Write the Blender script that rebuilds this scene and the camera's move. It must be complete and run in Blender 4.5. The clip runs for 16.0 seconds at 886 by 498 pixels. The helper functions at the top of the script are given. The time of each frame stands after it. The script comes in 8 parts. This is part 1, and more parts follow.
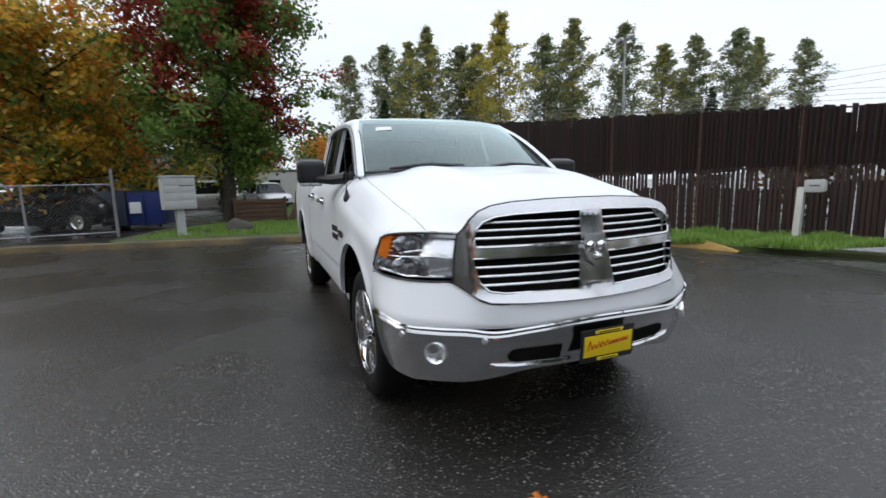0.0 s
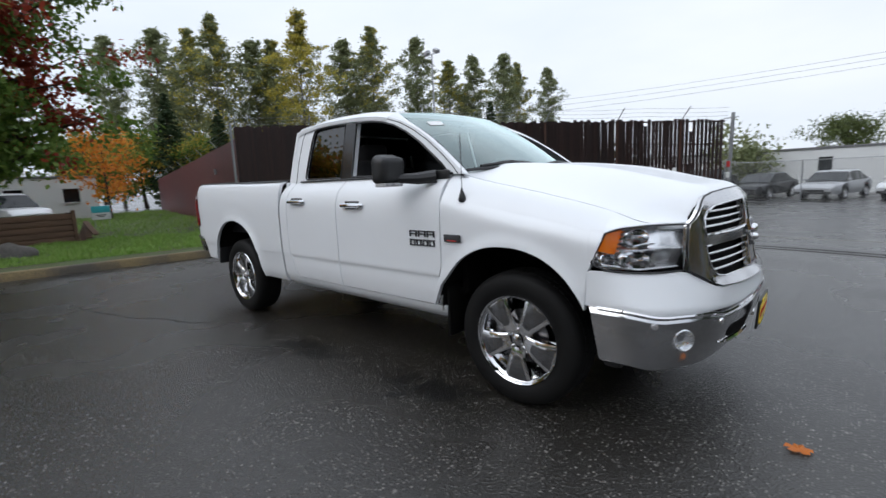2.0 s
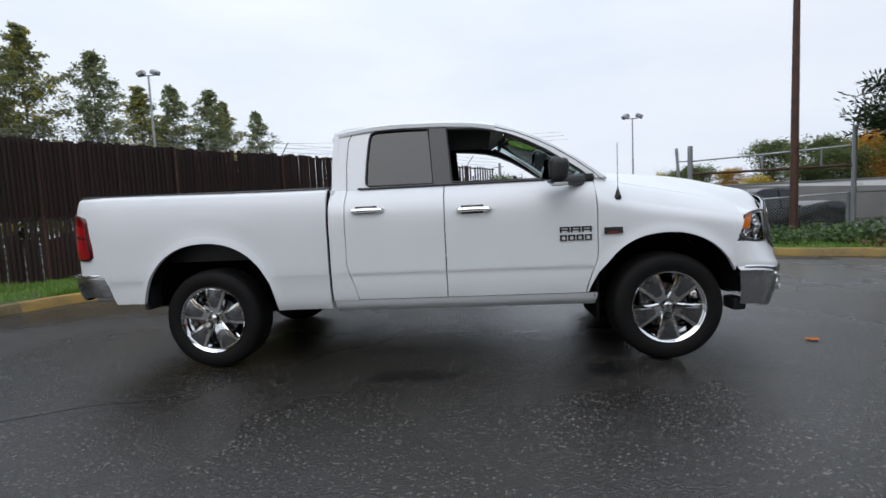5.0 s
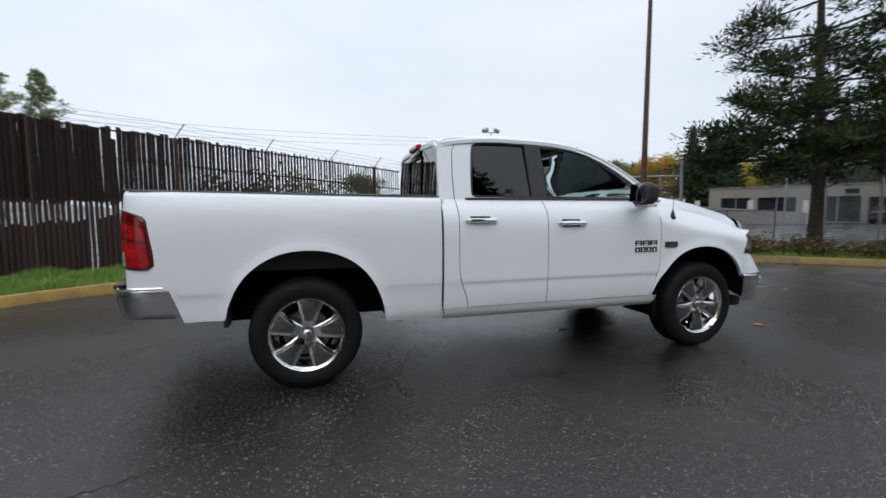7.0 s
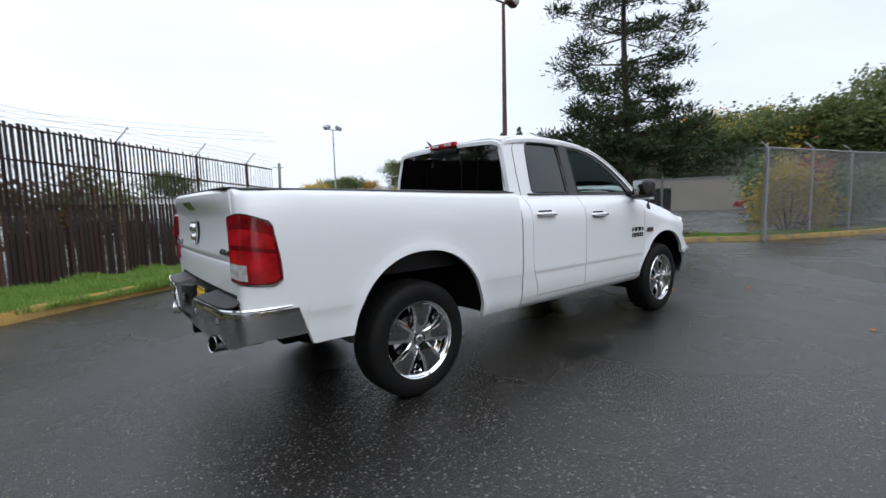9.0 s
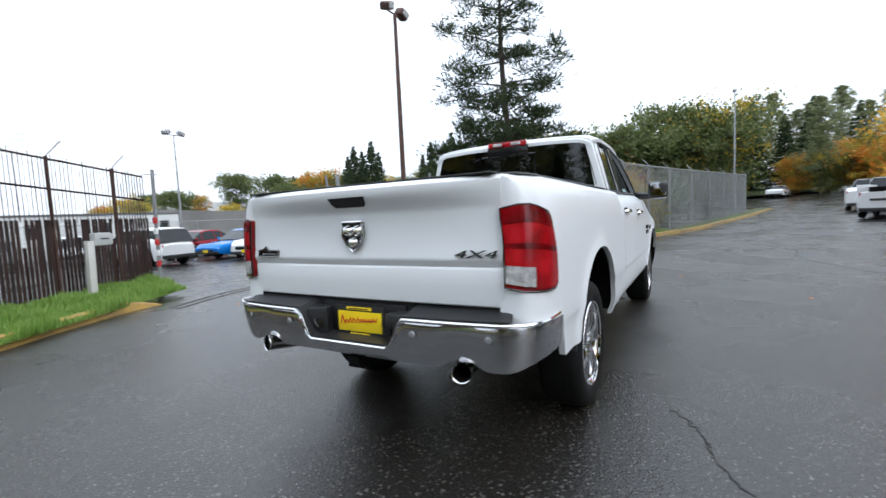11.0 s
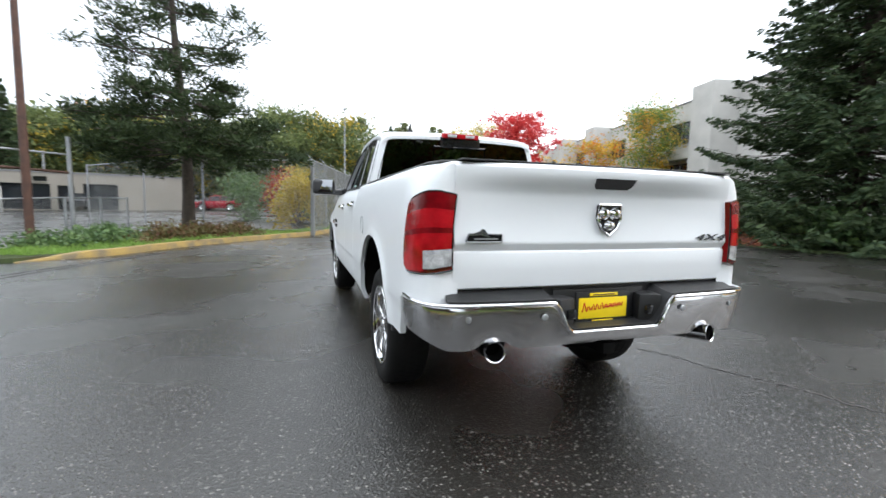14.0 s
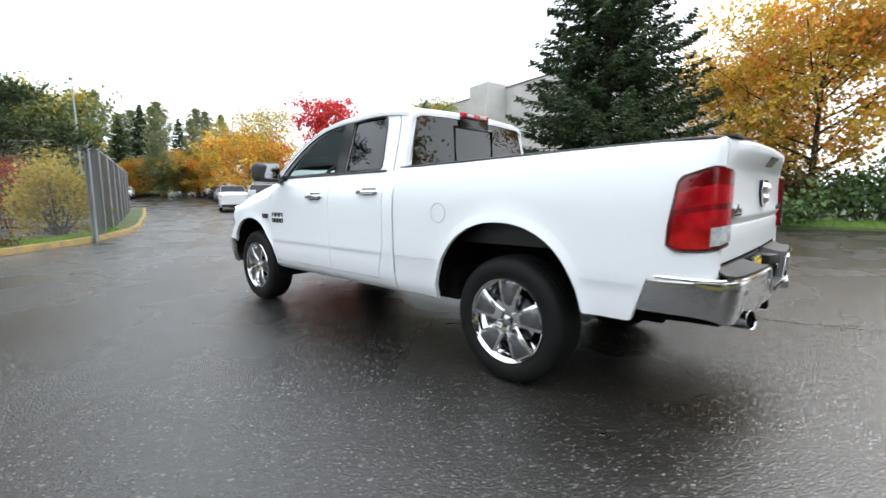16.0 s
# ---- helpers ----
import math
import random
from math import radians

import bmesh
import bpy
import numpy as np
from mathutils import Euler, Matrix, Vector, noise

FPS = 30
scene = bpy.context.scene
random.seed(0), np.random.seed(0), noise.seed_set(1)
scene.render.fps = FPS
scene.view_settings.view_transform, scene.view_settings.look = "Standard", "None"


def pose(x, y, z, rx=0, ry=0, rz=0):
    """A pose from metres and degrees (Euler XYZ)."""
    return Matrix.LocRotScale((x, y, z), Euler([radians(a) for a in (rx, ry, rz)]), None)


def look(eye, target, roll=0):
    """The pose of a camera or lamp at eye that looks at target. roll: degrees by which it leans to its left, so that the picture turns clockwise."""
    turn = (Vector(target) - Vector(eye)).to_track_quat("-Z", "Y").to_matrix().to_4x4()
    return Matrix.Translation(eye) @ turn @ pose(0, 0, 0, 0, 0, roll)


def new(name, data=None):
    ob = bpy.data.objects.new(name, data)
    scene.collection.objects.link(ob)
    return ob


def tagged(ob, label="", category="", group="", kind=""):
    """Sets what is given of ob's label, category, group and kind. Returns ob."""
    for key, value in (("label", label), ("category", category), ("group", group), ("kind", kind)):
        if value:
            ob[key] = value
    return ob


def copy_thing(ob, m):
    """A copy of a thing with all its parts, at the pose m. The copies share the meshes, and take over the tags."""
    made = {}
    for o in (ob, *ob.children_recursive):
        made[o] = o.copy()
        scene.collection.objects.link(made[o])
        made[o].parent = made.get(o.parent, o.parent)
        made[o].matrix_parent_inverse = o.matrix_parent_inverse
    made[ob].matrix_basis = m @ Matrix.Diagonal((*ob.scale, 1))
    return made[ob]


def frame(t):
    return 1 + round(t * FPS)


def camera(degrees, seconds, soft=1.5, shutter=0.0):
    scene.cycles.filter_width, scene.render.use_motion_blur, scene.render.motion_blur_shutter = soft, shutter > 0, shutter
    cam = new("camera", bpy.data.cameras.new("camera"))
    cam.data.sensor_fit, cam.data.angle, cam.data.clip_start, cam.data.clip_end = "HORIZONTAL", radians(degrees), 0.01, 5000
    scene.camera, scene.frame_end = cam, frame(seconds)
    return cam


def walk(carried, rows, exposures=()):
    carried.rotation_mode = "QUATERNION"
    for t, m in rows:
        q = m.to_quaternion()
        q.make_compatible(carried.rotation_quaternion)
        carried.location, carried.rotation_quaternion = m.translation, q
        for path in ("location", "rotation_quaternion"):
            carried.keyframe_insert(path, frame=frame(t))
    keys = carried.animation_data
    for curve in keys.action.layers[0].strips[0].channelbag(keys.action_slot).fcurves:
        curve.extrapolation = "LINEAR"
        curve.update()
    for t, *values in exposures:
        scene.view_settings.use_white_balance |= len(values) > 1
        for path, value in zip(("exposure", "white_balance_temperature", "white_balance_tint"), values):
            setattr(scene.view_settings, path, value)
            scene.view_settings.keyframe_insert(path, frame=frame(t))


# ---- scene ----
cam = camera(89.9, 16.0, shutter=0.4)
PATH = [
    (0, (4.511, -1.502, 1.334), (2.677, -0.76, 1.043), -1.4),
    (0.5, (4.233, -1.942, 1.337), (2.483, -1.02, 1.042), -2.3),
    (1, (3.925, -2.328, 1.343), (2.293, -1.203, 1.079), -3.2),
    (1.5, (3.578, -2.731, 1.353), (2.093, -1.425, 1.05), -2.8),
    (2, (3.171, -3.087, 1.362), (1.846, -1.619, 1.059), -2.6),
    (2.5, (2.749, -3.453, 1.369), (1.631, -1.82, 1.082), -2.8),
    (3, (2.295, -3.71, 1.358), (1.393, -1.944, 1.095), -3.3),
    (3.2, (2.101, -3.803, 1.363), (1.251, -2.011, 1.105), -2.6),
    (5.3, (0.135, -4.361, 1.172), (0.026, -2.37, 1.017), -2.6),
    (5.5, (-0.043, -4.361, 1.28), (-0.126, -2.371, 1.097), -2.3),
    (6, (-0.57, -4.415, 1.327), (-0.467, -2.428, 1.129), -1.6),
    (6.5, (-1.112, -4.371, 1.356), (-0.845, -2.401, 1.131), -0.9),
    (7, (-1.727, -4.277, 1.328), (-1.172, -2.364, 1.147), -0.1),
    (7.5, (-2.241, -4.152, 1.331), (-1.494, -2.308, 1.125), -0.5),
    (8, (-2.739, -3.947, 1.359), (-1.84, -2.168, 1.195), -1.2),
    (8.5, (-3.2, -3.716, 1.357), (-2.119, -2.041, 1.194), -0.5),
    (9, (-3.565, -3.381, 1.335), (-2.306, -1.839, 1.138), -1.5),
    (9.2, (-3.716, -3.215, 1.37), (-2.386, -1.736, 1.162), 0.2),
    (11.3, (-4.82, -1.278, 1.286), (-3.037, -0.392, 1.103), -2.2),
    (11.5, (-4.883, -1.083, 1.318), (-3.052, -0.307, 1.099), -0.8),
    (12, (-5.06, -0.55, 1.31), (-3.128, -0.083, 1.086), -0.3),
    (12.5, (-5.102, 0.016, 1.278), (-3.127, 0.227, 1.041), -1.4),
    (13, (-5.108, 0.538, 1.271), (-3.116, 0.456, 1.107), -0.2),
    (13.5, (-5.008, 1.043, 1.265), (-3.044, 0.699, 1.103), -0.3),
    (14, (-4.832, 1.507, 1.253), (-2.944, 0.877, 1.055), 1.2),
    (14.5, (-4.591, 1.991, 1.252), (-2.8, 1.123, 1.05), 0.5),
    (15, (-4.221, 2.404, 1.23), (-2.558, 1.319, 0.995), -0.3),
    (15.5, (-3.841, 2.825, 1.228), (-2.34, 1.522, 1.001), -0.1),
    (16, (-3.404, 3.2, 1.197), (-2.034, 1.762, 0.961), -0.6),
]
walk(cam, [(t, look(eye, target, roll)) for t, eye, target, roll in PATH],
     exposures=[(0.0, 0.28, 6220, 12), (1.5, 0.20, 6120, 12), (3.0, 0.12, 6100, 12), (8.0, 0.08, 6100, 12), (9.0, 0.36, 6060, 12), (11.5, 0.92, 6000, 10), (12.5, 1.12, 6120, 10), (14.0, 1.36, 6280, 10), (16.0, 1.34, 6300, 10)])

# ---------------------------------------------------------------- light and air
world = bpy.data.worlds.new("overcast")
scene.world = world
world.use_nodes = True
wt = world.node_tree
bg = wt.nodes["Background"]
sky = wt.nodes.new("ShaderNodeTexSky")
sky.sky_type = "NISHITA"
sky.sun_disc = False
sky.sun_elevation = radians(38)
sky.sun_rotation = radians(197)
sky.air_density, sky.dust_density, sky.ozone_density = 1.0, 4.0, 1.0
sky_gain = wt.nodes.new("ShaderNodeVectorMath")
sky_gain.operation = "SCALE"
sky_gain.inputs["Scale"].default_value = 0.07
wt.links.new(sky.outputs[0], sky_gain.inputs[0])
co = wt.nodes.new("ShaderNodeTexCoord")
squash = wt.nodes.new("ShaderNodeMapping")
squash.inputs["Scale"].default_value = (1.0, 1.0, 3.0)
wt.links.new(co.outputs["Generated"], squash.inputs[0])
cloud = wt.nodes.new("ShaderNodeTexNoise")
cloud.inputs["Scale"].default_value = 1.6
cloud.inputs["Detail"].default_value = 5
wt.links.new(squash.outputs[0], cloud.inputs["Vector"])
ramp = wt.nodes.new("ShaderNodeValToRGB")
ramp.color_ramp.elements[0].position, ramp.color_ramp.elements[0].color = 0.3, (0.74, 0.80, 0.86, 1)
ramp.color_ramp.elements[1].position, ramp.color_ramp.elements[1].color = 0.7, (0.90, 0.93, 0.95, 1)
wt.links.new(cloud.outputs[0], ramp.inputs[0])
veil = wt.nodes.new("ShaderNodeMix")
veil.data_type = "RGBA"
veil.inputs[0].default_value = 0.92
wt.links.new(sky_gain.outputs[0], veil.inputs[6])
wt.links.new(ramp.outputs[0], veil.inputs[7])
wt.links.new(veil.outputs[2], bg.inputs[0])
# an overcast sky is brighter overhead than at the horizon
up = wt.nodes.new("ShaderNodeSeparateXYZ")
wt.links.new(co.outputs["Generated"], up.inputs[0])
zenith = wt.nodes.new("ShaderNodeMapRange")
zenith.interpolation_type = "SMOOTHSTEP"
zenith.inputs[1].default_value, zenith.inputs[2].default_value, zenith.inputs[3].default_value, zenith.inputs[4].default_value = 0.25, 0.95, 0.99, 1.5
wt.links.new(up.outputs[2], zenith.inputs[0])
# and towards the side where the sun stands behind the cloud
aside = wt.nodes.new("ShaderNodeMapRange")
aside.interpolation_type = "SMOOTHSTEP"
aside.inputs[1].default_value, aside.inputs[2].default_value, aside.inputs[3].default_value, aside.inputs[4].default_value = -0.9, 0.9, 1.05, 0.97
wt.links.new(up.outputs[0], aside.inputs[0])
strength = wt.nodes.new("ShaderNodeMath")
strength.operation = "MULTIPLY"
wt.links.new(zenith.outputs[0], strength.inputs[0])
wt.links.new(aside.outputs[0], strength.inputs[1])
wt.links.new(strength.outputs[0], bg.inputs[1])

sun = new("sun", bpy.data.lights.new("sun", "SUN"))
sun.data.energy, sun.data.angle, sun.data.color = 0.7, radians(50), (1.0, 0.97, 0.93)
sun.matrix_world = look((0, 0, 30), (3.5, 11.0, 18.0))

# ---------------------------------------------------------------- materials


def material(name, colour=(0.5, 0.5, 0.5), rough=0.5, metal=0.0, second=None, grain=0.0, stain=0.0, bump=0.0, scale=40.0, big=1.5,
             coat=0.0, spec=0.5, island=0.0, objects=0.0, rough2=None, translucent=0.0, stretch=None):
    """A surface with variation at two scales: fine grain and broad stains towards a second colour."""
    m = bpy.data.materials.new(name)
    m.use_nodes = True
    t = m.node_tree
    b = t.nodes["Principled BSDF"]
    b.inputs["Roughness"].default_value, b.inputs["Metallic"].default_value = rough, metal
    b.inputs["Coat Weight"].default_value, b.inputs["Coat Roughness"].default_value = coat, 0.04
    b.inputs["Specular IOR Level"].default_value = spec
    b.inputs["Base Color"].default_value = (*colour, 1)
    m.diffuse_color = (*colour, 1)
    coord = t.nodes.new("ShaderNodeTexCoord")
    out = coord.outputs["Object"]
    if stretch:
        mp = t.nodes.new("ShaderNodeMapping")
        mp.inputs["Scale"].default_value = stretch
        t.links.new(out, mp.inputs[0])
        out = mp.outputs[0]
    fine = t.nodes.new("ShaderNodeTexNoise")
    fine.inputs["Scale"].default_value, fine.inputs["Detail"].default_value = scale, 4
    t.links.new(out, fine.inputs["Vector"])
    broad = t.nodes.new("ShaderNodeTexNoise")
    broad.inputs["Scale"].default_value, broad.inputs["Detail"].default_value = big, 4
    t.links.new(out, broad.inputs["Vector"])
    col = None

    def blend(factor, a, c):
        mix = t.nodes.new("ShaderNodeMix")
        mix.data_type = "RGBA"
        t.links.new(factor, mix.inputs[0])
        for socket, v in ((mix.inputs[6], a), (mix.inputs[7], c)):
            if isinstance(v, tuple):
                socket.default_value = (*v, 1)
            else:
                t.links.new(v, socket)
        return mix.outputs[2]

    def spread(socket, lo, hi, gain):
        r = t.nodes.new("ShaderNodeMapRange")
        r.inputs[1].default_value, r.inputs[2].default_value, r.inputs[3].default_value, r.inputs[4].default_value = lo, hi, 0, gain
        t.links.new(socket, r.inputs[0])
        return r.outputs[0]

    second = second or tuple(c * 0.6 for c in colour)
    if stain:
        col = blend(spread(broad.outputs[0], 0.38, 0.68, stain), colour, second)
    if grain:
        col = blend(spread(fine.outputs[0], 0.35, 0.7, grain), col or colour, tuple(c * 0.55 for c in second))
    if island:
        g = t.nodes.new("ShaderNodeNewGeometry")
        col = blend(spread(g.outputs["Random Per Island"], 0, 1, island), col or colour, second)
    if objects:
        g = t.nodes.new("ShaderNodeObjectInfo")
        col = blend(spread(g.outputs["Random"], 0, 1, objects), col or colour, second)
    if col:
        t.links.new(col, b.inputs["Base Color"])
    if rough2 is not None:
        r = t.nodes.new("ShaderNodeMapRange")
        r.inputs[1].default_value, r.inputs[2].default_value, r.inputs[3].default_value, r.inputs[4].default_value = 0.4, 0.62, rough, rough2
        t.links.new(broad.outputs[0], r.inputs[0])
        t.links.new(r.outputs[0], b.inputs["Roughness"])
    if bump:
        n = t.nodes.new("ShaderNodeBump")
        n.inputs["Strength"].default_value, n.inputs["Distance"].default_value = bump, 0.01
        t.links.new(fine.outputs[0], n.inputs["Height"])
        t.links.new(n.outputs[0], b.inputs["Normal"])
    if translucent:
        tr = t.nodes.new("ShaderNodeBsdfTranslucent")
        if col:
            t.links.new(col, tr.inputs[0])
        else:
            tr.inputs[0].default_value = (*colour, 1)
        mix = t.nodes.new("ShaderNodeMixShader")
        mix.inputs[0].default_value = translucent
        t.links.new(b.outputs[0], mix.inputs[1])
        t.links.new(tr.outputs[0], mix.inputs[2])
        t.links.new(mix.outputs[0], t.nodes["Material Output"].inputs[0])
    return m


def pane(name, tint, gloss_rough=0.02, boost=1.0, sheen=(1, 1, 1)):
    """Thin glass: tinted see-through with a Fresnel gloss."""
    m = bpy.data.materials.new(name)
    m.use_nodes = True
    t = m.node_tree
    t.nodes.remove(t.nodes["Principled BSDF"])
    clear = t.nodes.new("ShaderNodeBsdfTransparent")
    clear.inputs[0].default_value = (*tint, 1)
    shine = t.nodes.new("ShaderNodeBsdfGlossy")
    shine.inputs["Roughness"].default_value = gloss_rough
    shine.inputs["Color"].default_value = (*sheen, 1)
    fresnel = t.nodes.new("ShaderNodeFresnel")
    fresnel.inputs[0].default_value = 1.5
    gain = t.nodes.new("ShaderNodeMath")
    gain.operation, gain.use_clamp = "MULTIPLY", True
    gain.inputs[1].default_value = boost
    t.links.new(fresnel.outputs[0], gain.inputs[0])
    mix = t.nodes.new("ShaderNodeMixShader")
    t.links.new(gain.outputs[0], mix.inputs[0])
    t.links.new(clear.outputs[0], mix.inputs[1])
    t.links.new(shine.outputs[0], mix.inputs[2])
    t.links.new(mix.outputs[0], t.nodes["Material Output"].inputs[0])
    return m


def asphalt_material():
    """Damp dark asphalt: pale stones in black binder, worn and wet patches, grass far out."""
    m = bpy.data.materials.new("asphalt")
    m.use_nodes = True
    t = m.node_tree
    b = t.nodes["Principled BSDF"]
    coord = t.nodes.new("ShaderNodeTexCoord")
    out = coord.outputs["Object"]

    def noise_at(scale, detail=3):
        n = t.nodes.new("ShaderNodeTexNoise")
        n.inputs["Scale"].default_value, n.inputs["Detail"].default_value = scale, detail
        t.links.new(out, n.inputs["Vector"])
        return n.outputs[0]

    def span(socket, a, c, d, e):
        r = t.nodes.new("ShaderNodeMapRange")
        for i, v in enumerate((a, c, d, e)):
            r.inputs[i + 1].default_value = v
        t.links.new(socket, r.inputs[0])
        return r.outputs[0]

    def blend(f, a, c):
        mix = t.nodes.new("ShaderNodeMix")
        mix.data_type = "RGBA"
        t.links.new(f, mix.inputs[0])
        for s, v in ((mix.inputs[6], a), (mix.inputs[7], c)):
            if isinstance(v, tuple):
                s.default_value = (*v, 1)
            else:
                t.links.new(v, s)
        return mix.outputs[2]

    def times(a, c):
        mul = t.nodes.new("ShaderNodeMath")
        mul.operation = "MULTIPLY"
        for i, v in enumerate((a, c)):
            if isinstance(v, float):
                mul.inputs[i].default_value = v
            else:
                t.links.new(v, mul.inputs[i])
        return mul.outputs[0]

    stones = t.nodes.new("ShaderNodeTexVoronoi")
    stones.inputs["Scale"].default_value = 62
    t.links.new(out, stones.inputs["Vector"])
    stone_tone = t.nodes.new("ShaderNodeSeparateColor")
    t.links.new(stones.outputs["Color"], stone_tone.inputs[0])
    pale = times(span(stone_tone.outputs[0], 0.66, 0.97, 0.0, 1.0), span(stones.outputs["Distance"], 0.24, 0.46, 1.0, 0.0))
    worn = span(noise_at(0.55, 5), 0.36, 0.62, 0.4, 1.0)
    patch = noise_at(0.22, 4)
    fine = noise_at(160, 2)
    base = blend(span(patch, 0.35, 0.65, 0, 1), (0.0145, 0.013, 0.011), (0.026, 0.023, 0.019))
    base = blend(span(fine, 0.35, 0.7, 0, 0.6), base, (0.012, 0.012, 0.012))
    base = blend(times(times(pale, worn), 0.62), base, (0.36, 0.34, 0.31))
    chips = t.nodes.new("ShaderNodeTexVoronoi")
    chips.inputs["Scale"].default_value = 27
    t.links.new(out, chips.inputs["Vector"])
    chip_tone = t.nodes.new("ShaderNodeSeparateColor")
    t.links.new(chips.outputs["Color"], chip_tone.inputs[0])
    bold = times(span(chip_tone.outputs[1], 0.86, 1.0, 0.0, 1.0), span(chips.outputs["Distance"], 0.22, 0.34, 1.0, 0.0))
    base = blend(times(times(bold, worn), 0.42), base, (0.40, 0.38, 0.35))
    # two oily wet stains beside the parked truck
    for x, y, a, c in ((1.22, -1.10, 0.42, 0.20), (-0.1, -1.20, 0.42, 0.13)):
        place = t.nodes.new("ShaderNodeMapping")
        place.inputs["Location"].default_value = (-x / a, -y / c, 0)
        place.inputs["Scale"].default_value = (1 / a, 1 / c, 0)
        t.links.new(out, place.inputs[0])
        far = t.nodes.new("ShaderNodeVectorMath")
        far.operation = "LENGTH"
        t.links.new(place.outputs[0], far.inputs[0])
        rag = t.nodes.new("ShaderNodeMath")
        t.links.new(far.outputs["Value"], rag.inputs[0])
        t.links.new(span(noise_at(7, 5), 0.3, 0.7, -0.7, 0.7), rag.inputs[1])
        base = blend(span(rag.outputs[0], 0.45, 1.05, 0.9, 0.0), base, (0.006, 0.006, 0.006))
    b.inputs["Specular IOR Level"].default_value = 0.68
    t.links.new(base, b.inputs["Base Color"])
    wet = span(noise_at(0.5, 3), 0.40, 0.66, 0.20, 0.38)
    t.links.new(wet, b.inputs["Roughness"])
    n = t.nodes.new("ShaderNodeBump")
    n.inputs["Strength"].default_value, n.inputs["Distance"].default_value = 0.42, 0.006
    height = t.nodes.new("ShaderNodeMath")
    t.links.new(span(stones.outputs["Distance"], 0.0, 0.6, 1.0, 0.0), height.inputs[0])
    t.links.new(fine, height.inputs[1])
    t.links.new(height.outputs[0], n.inputs["Height"])
    t.links.new(n.outputs[0], b.inputs["Normal"])
    return m


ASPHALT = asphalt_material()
PAINT = material("white_car_paint", (0.765, 0.785, 0.803), 0.36, coat=0.35, grain=0.02, scale=400, stain=0.03, big=3)
CHROME = material("chrome", (0.78, 0.78, 0.79), 0.05, 1.0, grain=0.04, scale=15)
CHROME_DULL = material("brushed_chrome", (0.57, 0.57, 0.58), 0.14, 1.0, grain=0.05, scale=25)
SATIN = material("satin_chrome", (0.80, 0.80, 0.81), 0.24, 0.85, grain=0.04, scale=20)
GREY_METAL = material("painted_grey_spoke", (0.16, 0.16, 0.165), 0.24, 0.8, grain=0.1, scale=60)
PLASTIC = material("black_plastic", (0.018, 0.018, 0.019), 0.45, grain=0.3, scale=200, bump=0.1)
GLOSS_BLACK = material("gloss_black", (0.012, 0.012, 0.013), 0.12, grain=0.1, scale=80)
RUBBER = material("tyre_rubber", (0.0055, 0.0055, 0.0055), 0.68, spec=0.22, second=(0.010, 0.0095, 0.009), stain=0.5, grain=0.3, scale=90, big=6, bump=0.15)
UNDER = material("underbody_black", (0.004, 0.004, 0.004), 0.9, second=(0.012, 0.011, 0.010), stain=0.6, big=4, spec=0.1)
GLASS = pane("clear_glass", (0.84, 0.88, 0.87), boost=0.18)
WINDSHIELD = pane("windshield_glass", (0.55, 0.68, 0.66), boost=2.2, sheen=(0.82, 0.96, 0.95))
TINT = pane("tinted_glass", (0.035, 0.04, 0.042), boost=1.35)
LENS = pane("lamp_lens", (0.97, 0.98, 0.99), boost=0.5)
MIRROR = material("dark_mirror_glass", (0.24, 0.25, 0.26), 0.03, 1.0, grain=0.02, scale=10)
FACET = material("silvered_reflector", (0.93, 0.94, 0.96), 0.12, 0.85, grain=0.05, scale=14, bump=0.5)
RED_LENS = material("red_lens", (0.22, 0.0022, 0.005), 0.06, coat=0.2, second=(0.54, 0.009, 0.016), stain=0.9, big=8, scale=60, bump=0.15)
RED_MID = material("middle_red_lens", (0.10, 0.0015, 0.003), 0.06, coat=0.25, second=(0.25, 0.003, 0.007), stain=0.9, big=9, scale=60, bump=0.15)
AMBER = material("amber_lens", (0.75, 0.16, 0.01), 0.1, coat=1.0, second=(0.9, 0.3, 0.03), stain=0.6, big=30)
WHITE_LENS = material("clear_lamp_plastic", (0.62, 0.62, 0.63), 0.10, coat=0.6, second=(0.24, 0.23, 0.23), stain=0.9, big=22, grain=0.3, scale=120, bump=0.3)
YELLOW_PLATE = material("yellow_plate", (0.85, 0.62, 0.01), 0.35, grain=0.05)
RED_INK = material("red_lettering", (0.55, 0.02, 0.01), 0.4, grain=0.05)
BADGE_GREY = material("badge_grey", (0.09, 0.09, 0.095), 0.25, 0.6, grain=0.1)
SEAT = material("dark_seat_cloth", (0.03, 0.03, 0.033), 0.9, grain=0.4, scale=300, bump=0.2)
TRIM_GREY = material("interior_grey", (0.022, 0.022, 0.022), 0.7, grain=0.2, scale=200)
SLAT = material("brown_slat", (0.038, 0.015, 0.011), 0.6, second=(0.015, 0.0075, 0.006), objects=0.85, grain=0.35, scale=30, stretch=(3, 3, 0.4))
SLAT_FAR = material("brown_slat_weathered", (0.038, 0.015, 0.011), 0.6, second=(0.015, 0.0075, 0.006), island=0.85, grain=0.35, scale=30)
RED_SLAT = material("dark_red_slat", (0.110, 0.020, 0.022), 0.55, second=(0.065, 0.014, 0.014), island=0.7, grain=0.2, scale=20)
RUST = material("rusty_steel", (0.10, 0.045, 0.028), 0.7, second=(0.05, 0.025, 0.018), stain=0.8, grain=0.4, scale=50, big=5)
GALV = material("galvanised_steel", (0.36, 0.37, 0.38), 0.45, 0.6, second=(0.26, 0.27, 0.28), stain=0.6, grain=0.2, scale=80)
